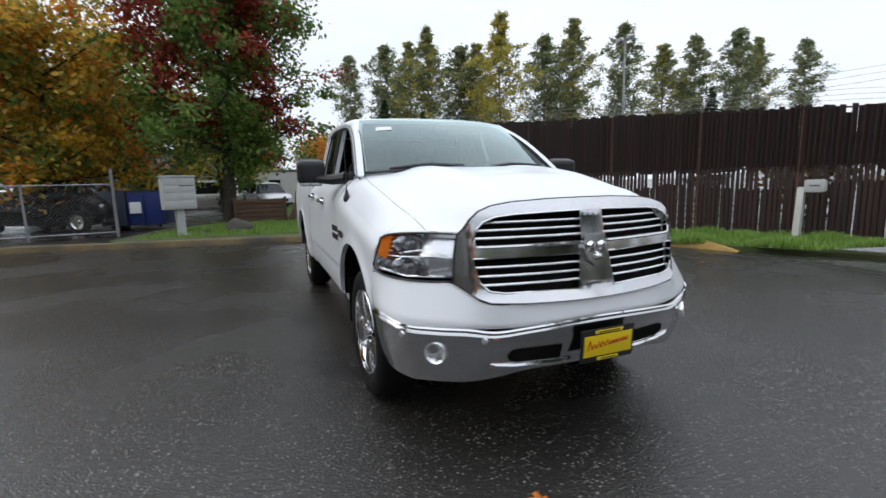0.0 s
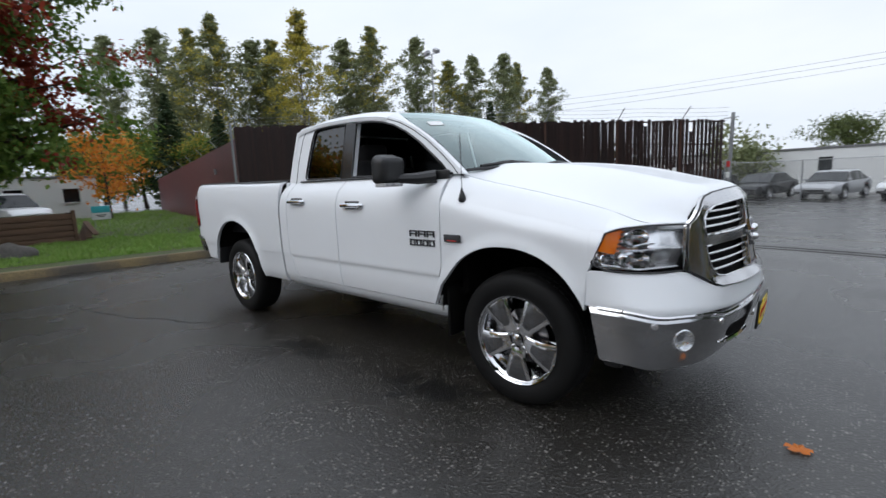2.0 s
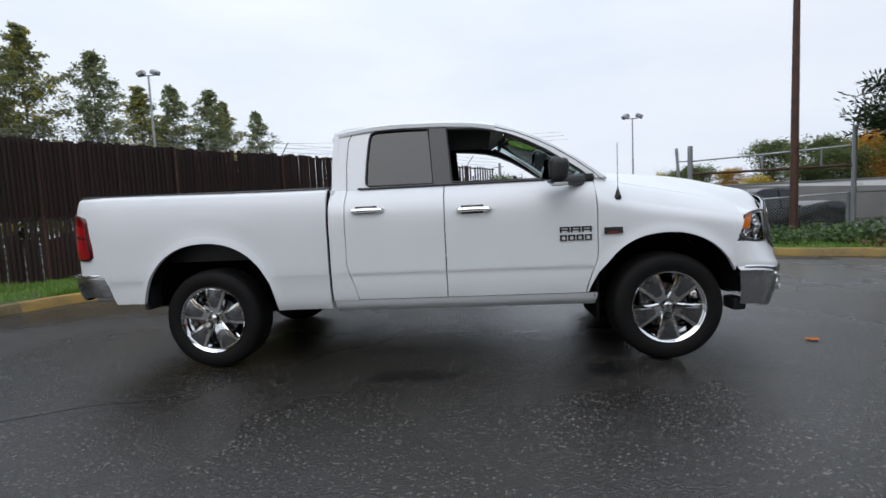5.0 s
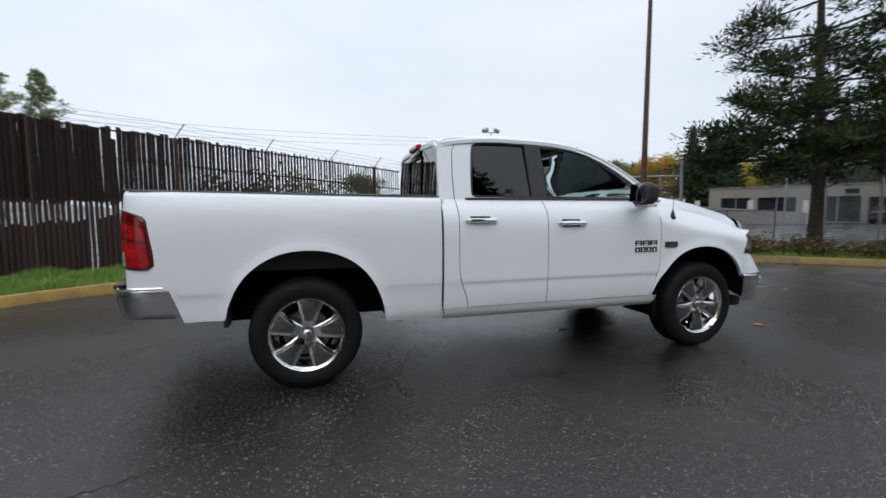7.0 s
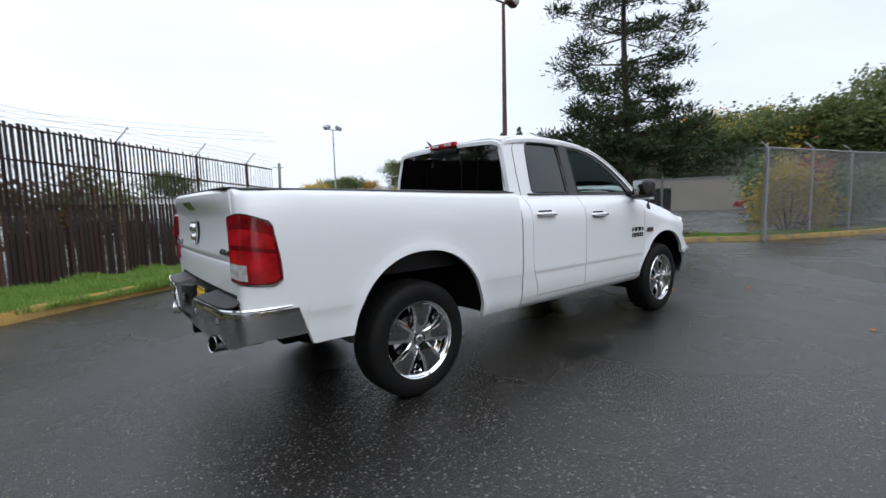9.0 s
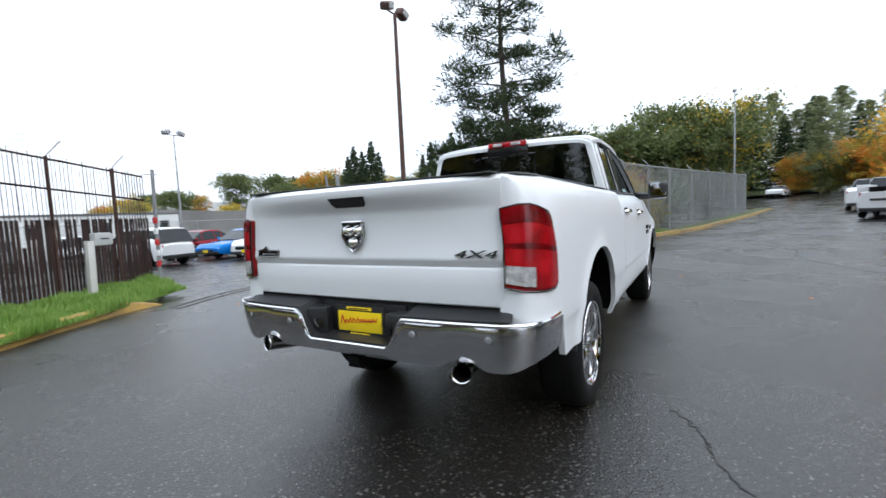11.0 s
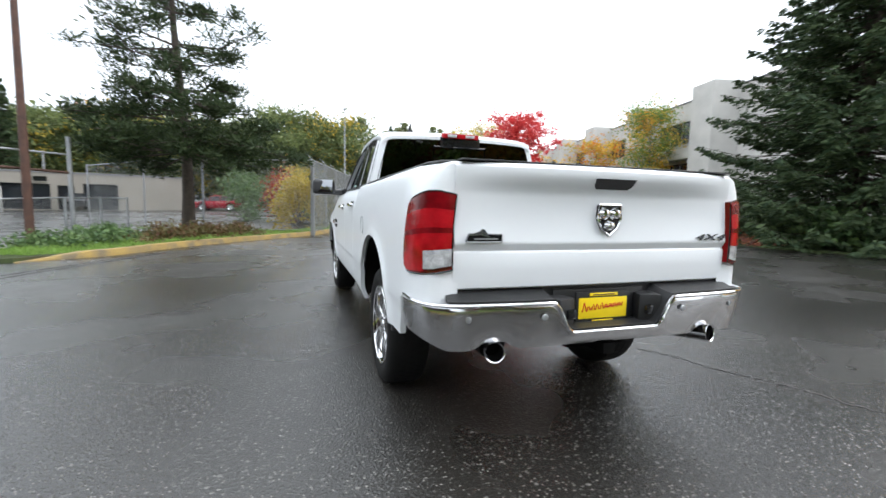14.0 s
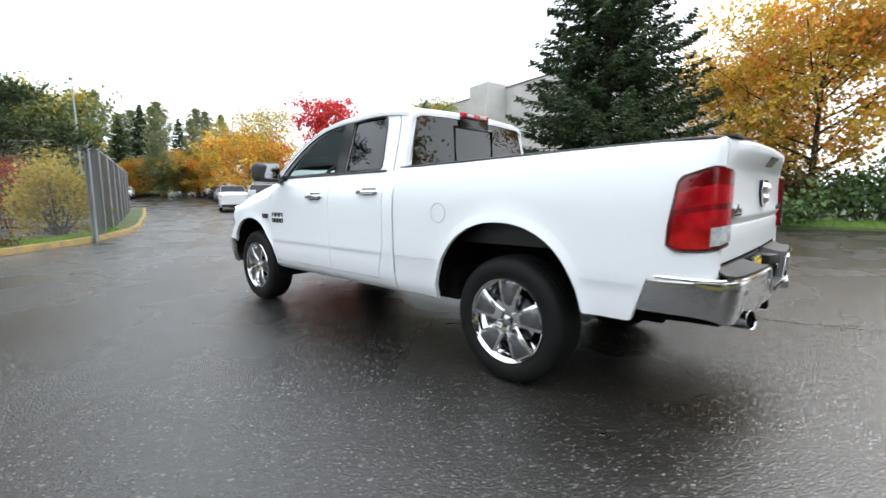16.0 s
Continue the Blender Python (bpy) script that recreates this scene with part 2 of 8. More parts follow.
WIRE = material("galvanised_wire", (0.30, 0.31, 0.31), 0.5, 0.5, grain=0.2)
KERB = material("kerb_concrete", (0.17, 0.165, 0.15), 0.85, second=(0.07, 0.068, 0.06), stain=0.8, grain=0.5, scale=50, bump=0.5, big=2.5)
KERB_OLD = material("dull_old_kerb_paint", (0.19, 0.14, 0.06), 0.8, second=(0.055, 0.048, 0.038), stain=0.95, grain=0.5, scale=40, bump=0.5, big=1.6)
KERB_BRIGHT = material("yellow_kerb_paint", (0.42, 0.26, 0.05), 0.75, second=(0.17, 0.12, 0.06), stain=0.7, grain=0.4, scale=45, bump=0.4, big=3.5)
KERB_YELLOW = material("worn_yellow_kerb_paint", (0.34, 0.225, 0.055), 0.75, second=(0.13, 0.105, 0.07), stain=0.9, grain=0.4, scale=45, bump=0.4, big=3.5)
SOIL = material("lawn_soil", (0.06, 0.10, 0.024), 0.95, second=(0.06, 0.045, 0.025), stain=0.8, grain=0.5, scale=40, bump=0.8, big=0.9)
GRASS = material("grass_blades", (0.14, 0.29, 0.035), 0.6, second=(0.25, 0.34, 0.08), island=0.9, translucent=0.3)
CONCRETE = material("grey_concrete", (0.50, 0.49, 0.46), 0.85, second=(0.38, 0.37, 0.35), stain=0.7, grain=0.2, scale=30, bump=0.3, big=0.7)
WALL_WHITE = material("weathered_white_wall", (0.68, 0.69, 0.68), 0.8, second=(0.56, 0.57, 0.56), stain=0.6, grain=0.15, scale=20, big=0.4)
WALL_BEIGE = material("beige_warehouse_wall", (0.25, 0.228, 0.195), 0.85, second=(0.18, 0.165, 0.14), stain=0.6, grain=0.2, scale=10, big=0.3)
ROOFING = material("roof_edge", (0.16, 0.16, 0.16), 0.8, stain=0.5)
DARK_WINDOW = material("dark_window_glass", (0.016, 0.019, 0.022), 0.05, stain=0.4, big=2, spec=0.4)
WOOD = material("weathered_wood", (0.15, 0.085, 0.05), 0.85, second=(0.08, 0.05, 0.033), stain=0.7, grain=0.5, scale=30, bump=0.4, stretch=(1, 1, 6))
BARK = material("bark", (0.075, 0.058, 0.045), 0.95, second=(0.035, 0.028, 0.022), stain=0.8, grain=0.6, scale=14, bump=1.0, big=3)
PALE_BARK = material("pale_bark", (0.22, 0.21, 0.18), 0.9, second=(0.08, 0.075, 0.065), stain=0.8, grain=0.5, scale=14, bump=0.6, big=2)
ROCK = material("rock", (0.11, 0.10, 0.09), 0.9, second=(0.05, 0.048, 0.042), stain=0.8, grain=0.5, scale=20, bump=0.9)
DUMP_BLUE = material("blue_dumpster_paint", (0.012, 0.03, 0.17), 0.45, second=(0.02, 0.025, 0.07), stain=0.7, grain=0.2, big=2)
DUMP_DARK = material("dark_blue_steel", (0.018, 0.022, 0.04), 0.6, stain=0.5, grain=0.2)
BOX_GREY = material("mailbox_grey_paint", (0.46, 0.47, 0.46), 0.5, second=(0.34, 0.35, 0.34), stain=0.5, grain=0.1)
WHITE_PAINT = material("white_painted_wood", (0.62, 0.62, 0.58), 0.7, second=(0.42, 0.42, 0.38), stain=0.6, grain=0.2)
SIGN_BLUE = material("cyan_sign", (0.05, 0.42, 0.48), 0.5, grain=0.05)
SIGN_WHITE = material("white_sign", (0.75, 0.76, 0.76), 0.5, grain=0.05)
STRIPE_RED = material("red_reflector_band", (0.5, 0.03, 0.03), 0.5, grain=0.1)


def leaf_material(name, a, b, translucent=0.45, spec=0.4):
    return material(name, a, 0.55, second=b, island=1.0, translucent=translucent, spec=spec)


LEAF_GREEN = leaf_material("maple_leaves_green", (0.075, 0.15, 0.025), (0.18, 0.26, 0.05))
LEAF_RED = leaf_material("maple_leaves_dark_red", (0.20, 0.025, 0.018), (0.36, 0.07, 0.03))
LEAF_YELLOW = leaf_material("leaves_yellow", (0.60, 0.35, 0.03), (0.74, 0.47, 0.06))
LEAF_OLIVE = leaf_material("leaves_yellow_green", (0.30, 0.25, 0.035), (0.50, 0.36, 0.05))
LEAF_ORANGE = leaf_material("leaves_orange", (0.55, 0.16, 0.02), (0.62, 0.28, 0.03))
LEAF_SCARLET = leaf_material("leaves_scarlet", (0.50, 0.025, 0.03), (0.62, 0.07, 0.06))
LEAF_POPLAR = leaf_material("poplar_leaves", (0.15, 0.18, 0.08), (0.28, 0.30, 0.15))
LEAF_POPLAR_GOLD = leaf_material("poplar_leaves_gold", (0.34, 0.30, 0.05), (0.52, 0.44, 0.08))
LEAF_HILL = leaf_material("woodland_leaves", (0.068, 0.10, 0.032), (0.16, 0.185, 0.06))
NEEDLE_PINE = leaf_material("pine_needles", (0.019, 0.034, 0.014), (0.050, 0.069, 0.027), 0.15, 0.12)
NEEDLE_SPRUCE = leaf_material("spruce_needles", (0.024, 0.044, 0.022), (0.070, 0.098, 0.042), 0.15, 0.12)
SHRUB = leaf_material("shrub_leaves", (0.045, 0.095, 0.032), (0.11, 0.17, 0.05), 0.2)
SHRUB_RUST = leaf_material("rusty_shrub_leaves", (0.12, 0.045, 0.02), (0.10, 0.11, 0.03), 0.2)
FALLEN = leaf_material("fallen_leaf", (0.55, 0.14, 0.02), (0.5, 0.2, 0.03), 0.2)

# ---------------------------------------------------------------- building helpers
V = Vector


def part(name, bm, mat, parent=None, label="", smooth=True, angle=35):
    """Links a bmesh as one mesh object, under a thing or a part."""
    me = bpy.data.meshes.new(name)
    bm.normal_update()
    bm.to_mesh(me)
    bm.free()
    return mesh_part(name, me, mat, parent, label, smooth, angle)


def mesh_part(name, me, mat, parent=None, label="", smooth=True, angle=35):
    for m in mat if isinstance(mat, (list, tuple)) else (mat,):
        me.materials.append(m)
    if smooth:
        me.shade_smooth()
        me.set_sharp_from_angle(angle=radians(angle))
    ob = new(name, me)
    if parent:
        ob.parent = parent
    if label:
        tagged(ob, label)
    return ob


def empty(name, at=(0, 0, 0), turn=0.0):
    ob = new(name)
    ob.empty_display_size = 0.2
    ob.matrix_basis = pose(*at, 0, 0, turn)
    return ob


def box(size, at=(0, 0, 0), bevel=0.0, segs=2, bm=None, turn=None):
    own = bmesh.new()
    bmesh.ops.create_cube(own, size=1, matrix=Matrix.Diagonal((*size, 1)))
    if bevel:
        bmesh.ops.bevel(own, geom=own.edges[:], offset=bevel, segments=segs, profile=0.6, affect="EDGES")
    m = Matrix.Translation(at)
    if turn is not None:
        m = m @ turn
    own.transform(m)
    return merge(bm, own)


def merge(bm, own):
    if bm is None:
        return own
    me = bpy.data.meshes.new("merge")
    own.to_mesh(me)
    own.free()
    bm.from_mesh(me)
    bpy.data.meshes.remove(me)
    return bm


def tube(points, radius, sides=8, bm=None, caps=True):
    """A round bar along points; radius may be a list."""
    bm = bm or bmesh.new()
    pts = [V(p) for p in points]
    radii = radius if isinstance(radius, (list, tuple)) else [radius] * len(pts)
    rings = []
    for i, p in enumerate(pts):
        d = (pts[min(i + 1, len(pts) - 1)] - pts[max(i - 1, 0)]).normalized()
        u = d.orthogonal().normalized() if abs(d.z) < 0.99 else V((1, 0, 0))
        u = (V((0, 0, 1)).cross(d)).normalized() if abs(d.z) < 0.99 else u
        w = d.cross(u)
        rings.append([bm.verts.new(p + (u * math.cos(a) + w * math.sin(a)) * radii[i]) for a in (2 * math.pi * k / sides for k in range(sides))])
    for a, b in zip(rings, rings[1:]):
        for k in range(sides):
            bm.faces.new((a[k], a[(k + 1) % sides], b[(k + 1) % sides], b[k]))
    if caps:
        bm.faces.new(rings[0][::-1])
        bm.faces.new(rings[-1])
    return bm


def lathe(profile, axis="y", steps=40, bm=None, at=(0, 0, 0), closed=False):
    """Turns (radius, offset) pairs round an axis."""
    bm = bm or bmesh.new()
    rings = []
    for r, o in profile:
        ring = []
        for k in range(steps):
            a = 2 * math.pi * k / steps
            c, s = r * math.cos(a), r * math.sin(a)
            p = {"y": (c, o, s), "z": (c, s, o), "x": (o, c, s)}[axis]
            ring.append(bm.verts.new(V(p) + V(at)))
        rings.append(ring)
    pairs = list(zip(rings, rings[1:])) + ([(rings[-1], rings[0])] if closed else [])
    for a, b in pairs:
        for k in range(steps):
            bm.faces.new((a[k], a[(k + 1) % steps], b[(k + 1) % steps], b[k]))
    return bm


def sheet(rows, bm=None):
    """A skin through rows of points."""
    bm = bm or bmesh.new()
    vs = [[bm.verts.new(p) for p in row] for row in rows]
    for a, b in zip(vs, vs[1:]):
        for k in range(len(a) - 1):
            try:
                bm.faces.new((a[k], a[k + 1], b[k + 1], b[k]))
            except ValueError:
                pass
    return bm


def lip(bm, vec):
    """Folds the open rim of a skin inwards, so that it has thickness."""
    rim = [e for e in bm.edges if e.is_boundary]
    out = bmesh.ops.extrude_edge_only(bm, edges=rim)
    bmesh.ops.translate(bm, verts=[v for v in out["geom"] if isinstance(v, bmesh.types.BMVert)], vec=vec)
    bmesh.ops.recalc_face_normals(bm, faces=bm.faces[:])
    return bm


def thick(bm, depth):
    """Gives a skin thickness along its normals."""
    bm.normal_update()
    bmesh.ops.solidify(bm, geom=bm.faces[:], thickness=depth)
    return bm


def plate(outline, holes, place, depth, bm=None, fine=0.0):
    """A flat piece with holes, cut in 2D, laid into space by place(u, v, layer) with layer 0 in front and 1 behind."""
    own = bmesh.new()
    loops = []
    for loop in (outline, *holes):
        vs = [own.verts.new((u, v, 0)) for u, v in loop]
        loops.append([own.edges.new((vs[k], vs[(k + 1) % len(vs)])) for k in range(len(vs))])
    bmesh.ops.triangle_fill(own, edges=[e for l in loops for e in l], use_beauty=True, use_dissolve=False)
    while fine:
        long = [e for e in own.edges if e.calc_length() > fine]
        if not long:
            break
        bmesh.ops.subdivide_edges(own, edges=long, cuts=1)
        bmesh.ops.triangulate(own, faces=[f for f in own.faces if len(f.verts) > 3])
    for f in own.faces:
        f.normal_update()
        if f.normal.z < 0:
            f.normal_flip()
    front = own.faces[:]
    rim = [e for e in own.edges if e.is_boundary]
    flat = {v: (v.co.x, v.co.y) for v in own.verts}
    back = bmesh.ops.duplicate(own, geom=front)
    twin = {a: b for a, b in back["vert_map"].items() if isinstance(a, bmesh.types.BMVert) and a in flat}
    bmesh.ops.reverse_faces(own, faces=[g for g in back["geom"] if isinstance(g, bmesh.types.BMFace)])
    for e in rim:
        a, b = e.verts
        try:
            own.faces.new((a, b, twin[b], twin[a]))
        except ValueError:
            pass
    for v, (x, y) in flat.items():
        v.co = V(place(x, y, 0))
        twin[v].co = V(place(x, y, depth))
    bmesh.ops.recalc_face_normals(own, faces=own.faces[:])
    return merge(bm, own)


def table(pairs):
    xs, ys = [p[0] for p in pairs], [p[1] for p in pairs]
    return lambda x: float(np.interp(x, xs, ys))


def smooth_table(pairs):
    """Smooth monotone interpolation of a table."""
    xs, ys = np.array([p[0] for p in pairs], float), np.array([p[1] for p in pairs], float)
    m = np.gradient(ys, xs)

    def f(x):
        x = min(max(x, xs[0]), xs[-1])
        i = min(max(int(np.searchsorted(xs, x)) - 1, 0), len(xs) - 2)
        h = xs[i + 1] - xs[i]
        s = (x - xs[i]) / h
        return float((2 * s**3 - 3 * s**2 + 1) * ys[i] + (s**3 - 2 * s**2 + s) * h * m[i] + (3 * s**2 - 2 * s**3) * ys[i + 1] + (s**3 - s**2) * h * m[i + 1])
    return f


def smoothstep(a, b, x):
    s = min(max((x - a) / (b - a), 0), 1)
    return s * s * (3 - 2 * s)


def mirrored(bm):
    bmesh.ops.scale(bm, vec=(1, -1, 1), verts=bm.verts[:])
    bmesh.ops.reverse_faces(bm, faces=bm.faces[:])
    return bm

# ---------------------------------------------------------------- the pickup truck
# x runs from tail to nose, the front axle at 1.785 and the rear axle at -1.785
AXLE = 1.785
W_DOOR = smooth_table([(0.44, 0.90), (0.48, 0.945), (0.53, 0.970), (0.60, 0.985), (0.68, 0.9925), (0.740, 0.9955), (0.750, 0.9995), (0.78, 0.9995), (0.95, 0.999), (1.10, 0.999),
                       (1.20, 0.992), (1.28, 0.970), (1.33, 0.940), (1.37, 0.895), (1.40, 0.862)])
W_BED = smooth_table([(0.46, 0.945), (0.52, 0.974), (0.62, 0.990), (0.740, 0.998), (0.750, 1.001), (0.80, 1.002), (1.0, 1.003), (1.2, 1.0), (1.32, 0.985), (1.39, 0.965), (1.43, 0.94), (1.45, 0.90)])


def arch(x, at, half, top, base=0.42):
    d = abs(x - at) / half
    return base + (top - base) * (1 - d**2.2) ** (1 / 2.2) if d < 1 else 0.0


def lower_edge(x):
    """The bottom line of the body side."""
    rest = 0.475 if x > -1.5 else 0.565
    return max(rest, arch(x, 1.758, 0.518, 0.975), arch(x, -1.78, 0.56, 1.035))


def flare(x, z):
    """How far the lips over the wheels stand out."""
    out = 0.0
    for at, half, top in ((1.758, 0.518, 0.975), (-1.78, 0.56, 1.035)):
        d = math.hypot((x - at) / half, (z - 0.42) / (top - 0.42)) if z > 0.42 else abs(x - at) / half
        if d > 0.9:
            out += 0.018 * math.exp(-((d - 1.0) / 0.10) ** 2)
    return out


def steps(a, b, n):
    return [a + (b - a) * k / n for k in range(n + 1)]


def dense(a, b, n, marks):
    """Even steps from a to b with doubled columns where the lower edge jumps."""
    xs = steps(a, b, n)
    for m in marks:
        if a < m < b:
            xs += [m - 0.0005, m + 0.0005, m - 0.012, m + 0.012, m - 0.03, m + 0.03]
    return sorted(x for x in xs if a <= x <= b)


MARKS = (1.24, 2.276, -1.22, -2.34)
zt_fender = smooth_table([(1.25, 1.345), (1.5, 1.285), (1.8, 1.225), (2.1, 1.175), (2.28, 1.138), (2.45, 1.12)])
z_seam = smooth_table([(1.25, 1.415), (1.5, 1.352), (1.8, 1.290), (2.1, 1.222), (2.36, 1.150), (2.6, 1.105)])
z_dome = smooth_table([(1.2, 1.455), (1.46, 1.455), (1.78, 1.432), (2.0, 1.404), (2.17, 1.376), (2.35, 1.335), (2.52, 1.295), (2.69, 1.262), (2.8, 1.24)])


def seam_z(x):
    """The height of the hood's side seam, falling to the lamp at the nose."""
    return z_seam(x) - (z_seam(x) - 1.106) * smoothstep(0.8, 1.0, (x - 1.22) / 1.28) ** 1.3


def grille_x(y, z):
    a = abs(y)
    return 2.815 - 0.25 * y * y - 0.17 * (z - 0.8) - 0.65 * max(0.0, a - 0.62) - 0.75 * max(0.0, z - 1.19) + 0.6 * max(0.0, 0.82 - z)


def build_truck():
    truck = tagged(empty("pickup_truck"), "white full-size four-door pickup truck with chrome bumpers on wet asphalt", "pickup truck")
    inward = V((0, -0.03, 0))

    def both(name, make, mat, label="", angle=35):
        out = []
        for side in (1, -1):
            bm = make()
            bmesh.ops.recalc_face_normals(bm, faces=bm.faces[:])
            if side < 0:
                mirrored(bm)
            out.append(part(name, bm, mat, truck, label, angle=angle))
        return out

    # doors
    def door(x0, x1, curve):
        def make():
            rows = []
            for z in [0.545, 0.56, 0.6, 0.64, 0.68, 0.71, 0.73, 0.740, 0.745, 0.750, 0.77, 0.79, 0.84, 0.9, 1.0, 1.1, 1.16, 1.2, 1.24, 1.28, 1.31, 1.335, 1.355, 1.375, 1.392, 1.402]:
                a, b = x0 + curve(z) * (1 if x0 < 0 else 0), x1 - (curve(z) if x1 > 1 else 0)
                rows.append([(x, W_DOOR(z), z) for x in steps(a, b, 14)])
            return lip(sheet(rows), inward)
        return make
    sweep_r = lambda z: 0.075 * smoothstep(0.85, 0.54, z)
    sweep_f = lambda z: 0.085 * smoothstep(0.85, 0.54, z)
    rear_doors = both("rear_door", door(-0.635, 0.132, sweep_r), PAINT)
    front_doors = both("front_door", door(0.140, 1.262, sweep_f), PAINT)

    # cab sill and cab rear corner below the belt
    def sill():
        rows = [[(x, W_DOOR(z) - 0.004, z) for x in steps(-0.755, 1.262, 24)] for z in (0.445, 0.46, 0.475, 0.49, 0.51, 0.53, 0.539)]
        return lip(sheet(rows), inward)
    both("sill", sill, PAINT)

    def corner():
        rows = []
        for z in [0.539, 0.56, 0.6, 0.66, 0.72, 0.745, 0.77, 0.82, 0.95, 1.1, 1.2, 1.26, 1.31, 1.35, 1.38, 1.402]:
            rows.append([(x, W_DOOR(z), z) for x in steps(-0.765, -0.642 + sweep_r(z), 5)])
        return lip(sheet(rows), inward)
    both("cab_corner", corner, PAINT)
    both("bed_gap", lambda: tube([(-0.7745, W_DOOR(z) - 0.010, z) for z in steps(0.56, 1.40, 16)], 0.0058, 6), UNDER)

    # front fender: side, crown and top up to the hood seam
    lamp_y = table([(2.318, 0.957), (2.365, 0.932), (2.43, 0.887), (2.505, 0.810), (2.56, 0.745)])
    lamp_z = table([(2.318, 1.074), (2.365, 1.092), (2.43, 1.101), (2.505, 1.105), (2.56, 1.104)])

    def fender():
        cols = []
        for x in dense(1.270, 2.535, 54, MARKS):
            zt = zt_fender(x)
            zb = lower_edge(x) if x < 2.242 else 0.87 + (x - 2.242) * 2.65
            if x < 1.272:
                zb = 0.545
            back = max(0.0, (1.36 - x) / 0.09)
            nose = 0.045 * smoothstep(2.0, 2.42, x) ** 1.5
            if x > 2.32:
                yh, zh = lamp_y(x), lamp_z(x)
                col = [(x, yh - 0.0002 * i, zh + 0.0004 * i) for i in range(17)]
                y1 = min(0.805 - nose, yh - 0.012)
                z1 = max(seam_z(x), zh + 0.006)
                col += [(x, yh + (y1 - yh) * s, zh + 0.007 + (z1 - zh - 0.007) * math.sin(s * math.pi / 2)) for s in (0.2, 0.4, 0.6, 0.8, 1.0)]
                cols.append(col)
                continue
            col = []
            for s in [0, 0.02, 0.05, 0.1, 0.17, 0.25, 0.33, 0.42, 0.5, 0.58, 0.66, 0.74, 0.81, 0.87, 0.92, 0.96, 1.0]:
                z = zb + (zt - 0.05 - zb) * s
                drop = zt - z
                y = W_DOOR(min(z, 1.15)) - 0.055 * math.exp(-((drop - 0.03) / 0.06) ** 2) if drop < 0.2 else W_DOOR(min(z, 1.15))
                col.append((x - sweep_f(z) * back, y + flare(x, z) - nose * 0.45, z))
            y0, z0 = col[-1][1], col[-1][2]
            zs = seam_z(x)
            for s in (0.2, 0.4, 0.6, 0.8, 1.0):
                y = y0 + (0.805 - nose - y0) * s
                col.append((x, y, z0 + (zs - z0) * math.sin(s * math.pi / 2)))
            cols.append(col)
        return lip(sheet(cols), inward)
    both("front_fender", fender, PAINT)

    # hood with its raised middle
    hood_nose = table([(0.56, grille_x(0.56, 1.20) - 0.03), (0.60, 2.655), (0.656, 2.624), (0.73, 2.568), (0.79, 2.512), (0.81, 2.49)])
    rows = []
    for k in range(41):
        y = -0.80 + 1.60 * k / 40
        a = abs(y)
        front = grille_x(y, 1.245) - 0.006 if a < 0.56 else hood_nose(a)
        rear = 1.34 - 0.12 * (a / 0.8) ** 2
        row = []
        for u in steps(0, 1, 34):
            x = rear + (front - rear) * u
            f = smoothstep(0.34, 0.81, a)
            z = z_dome(x) * (1 - f) + z_seam(x) * f + 0.012 * math.exp(-((a - 0.40) / 0.09) ** 2) * smoothstep(2.7, 2.0, x)
            z -= 0.02 * smoothstep(0.955, 1.0, u)
            z -= (z - 1.106) * smoothstep(0.80, 1.0, u) ** 1.3 * smoothstep(0.54, 0.64, a)
            pull = 0.045 * smoothstep(2.0, 2.42, x) ** 1.5 * smoothstep(0.5, 0.8, a)
            row.append((x, y - math.copysign(pull, y), z))
        rows.append(row)
    part("hood", lip(sheet(rows), (0, 0, -0.03)), PAINT, truck)

    for side in (1, -1):
        seam = [(x, side * (0.803 - 0.045 * smoothstep(2.0, 2.42, x) ** 1.5), seam_z(x) - 0.0015) for x in steps(1.30, 2.50, 20)]
        part("hood_seam", tube(seam, 0.0026, 5), BADGE_GREY, truck)

    # nose panel between grille, lamps and bumper
    bumper_top = smooth_table([(0, 0.676), (0.2, 0.671), (0.4, 0.658), (0.56, 0.647), (0.66, 0.662), (0.8, 0.668), (0.93, 0.678), (0.99, 0.702), (1.1, 0.705)])
    bottom = [(x, y, bumper_top(y) + 0.004) for x, y in ((2.242, 0.990), (2.30, 0.985), (2.40, 0.966), (2.505, 0.922), (2.595, 0.83), (2.70, 0.64), (2.775, 0.42), (2.812, 0.2), (2.82, 0))]
    upper = [(2.242, 0.992, 0.872), (2.29, 0.978, 0.886), (2.39, 0.938, 0.875), (2.49, 0.862, 0.868), (2.57, 0.768, 0.866), (2.615, 0.695, 0.864), (2.665, 0.645, 0.83), (2.742, 0.585, 0.782), (2.79, 0.40, 0.772), (2.822, 0.2, 0.769), (2.832, 0, 0.768)]

    def run(points, n):
        """Evenly resamples a line of points, smoothed."""
        p = np.array(points, float)
        s = np.r_[0, np.cumsum(np.linalg.norm(np.diff(p, axis=0), axis=1))]
        fs = [smooth_table(list(zip(s, p[:, i]))) for i in range(3)]
        return [tuple(f(v) for f in fs) for v in np.linspace(0, s[-1], n)]

    def full(points, n):
        half = run(points, n)
        return half + [(x, -y, z) for x, y, z in half[-2::-1]]
    lo, hi = full(bottom, 26), full(upper, 26)
    cols = []
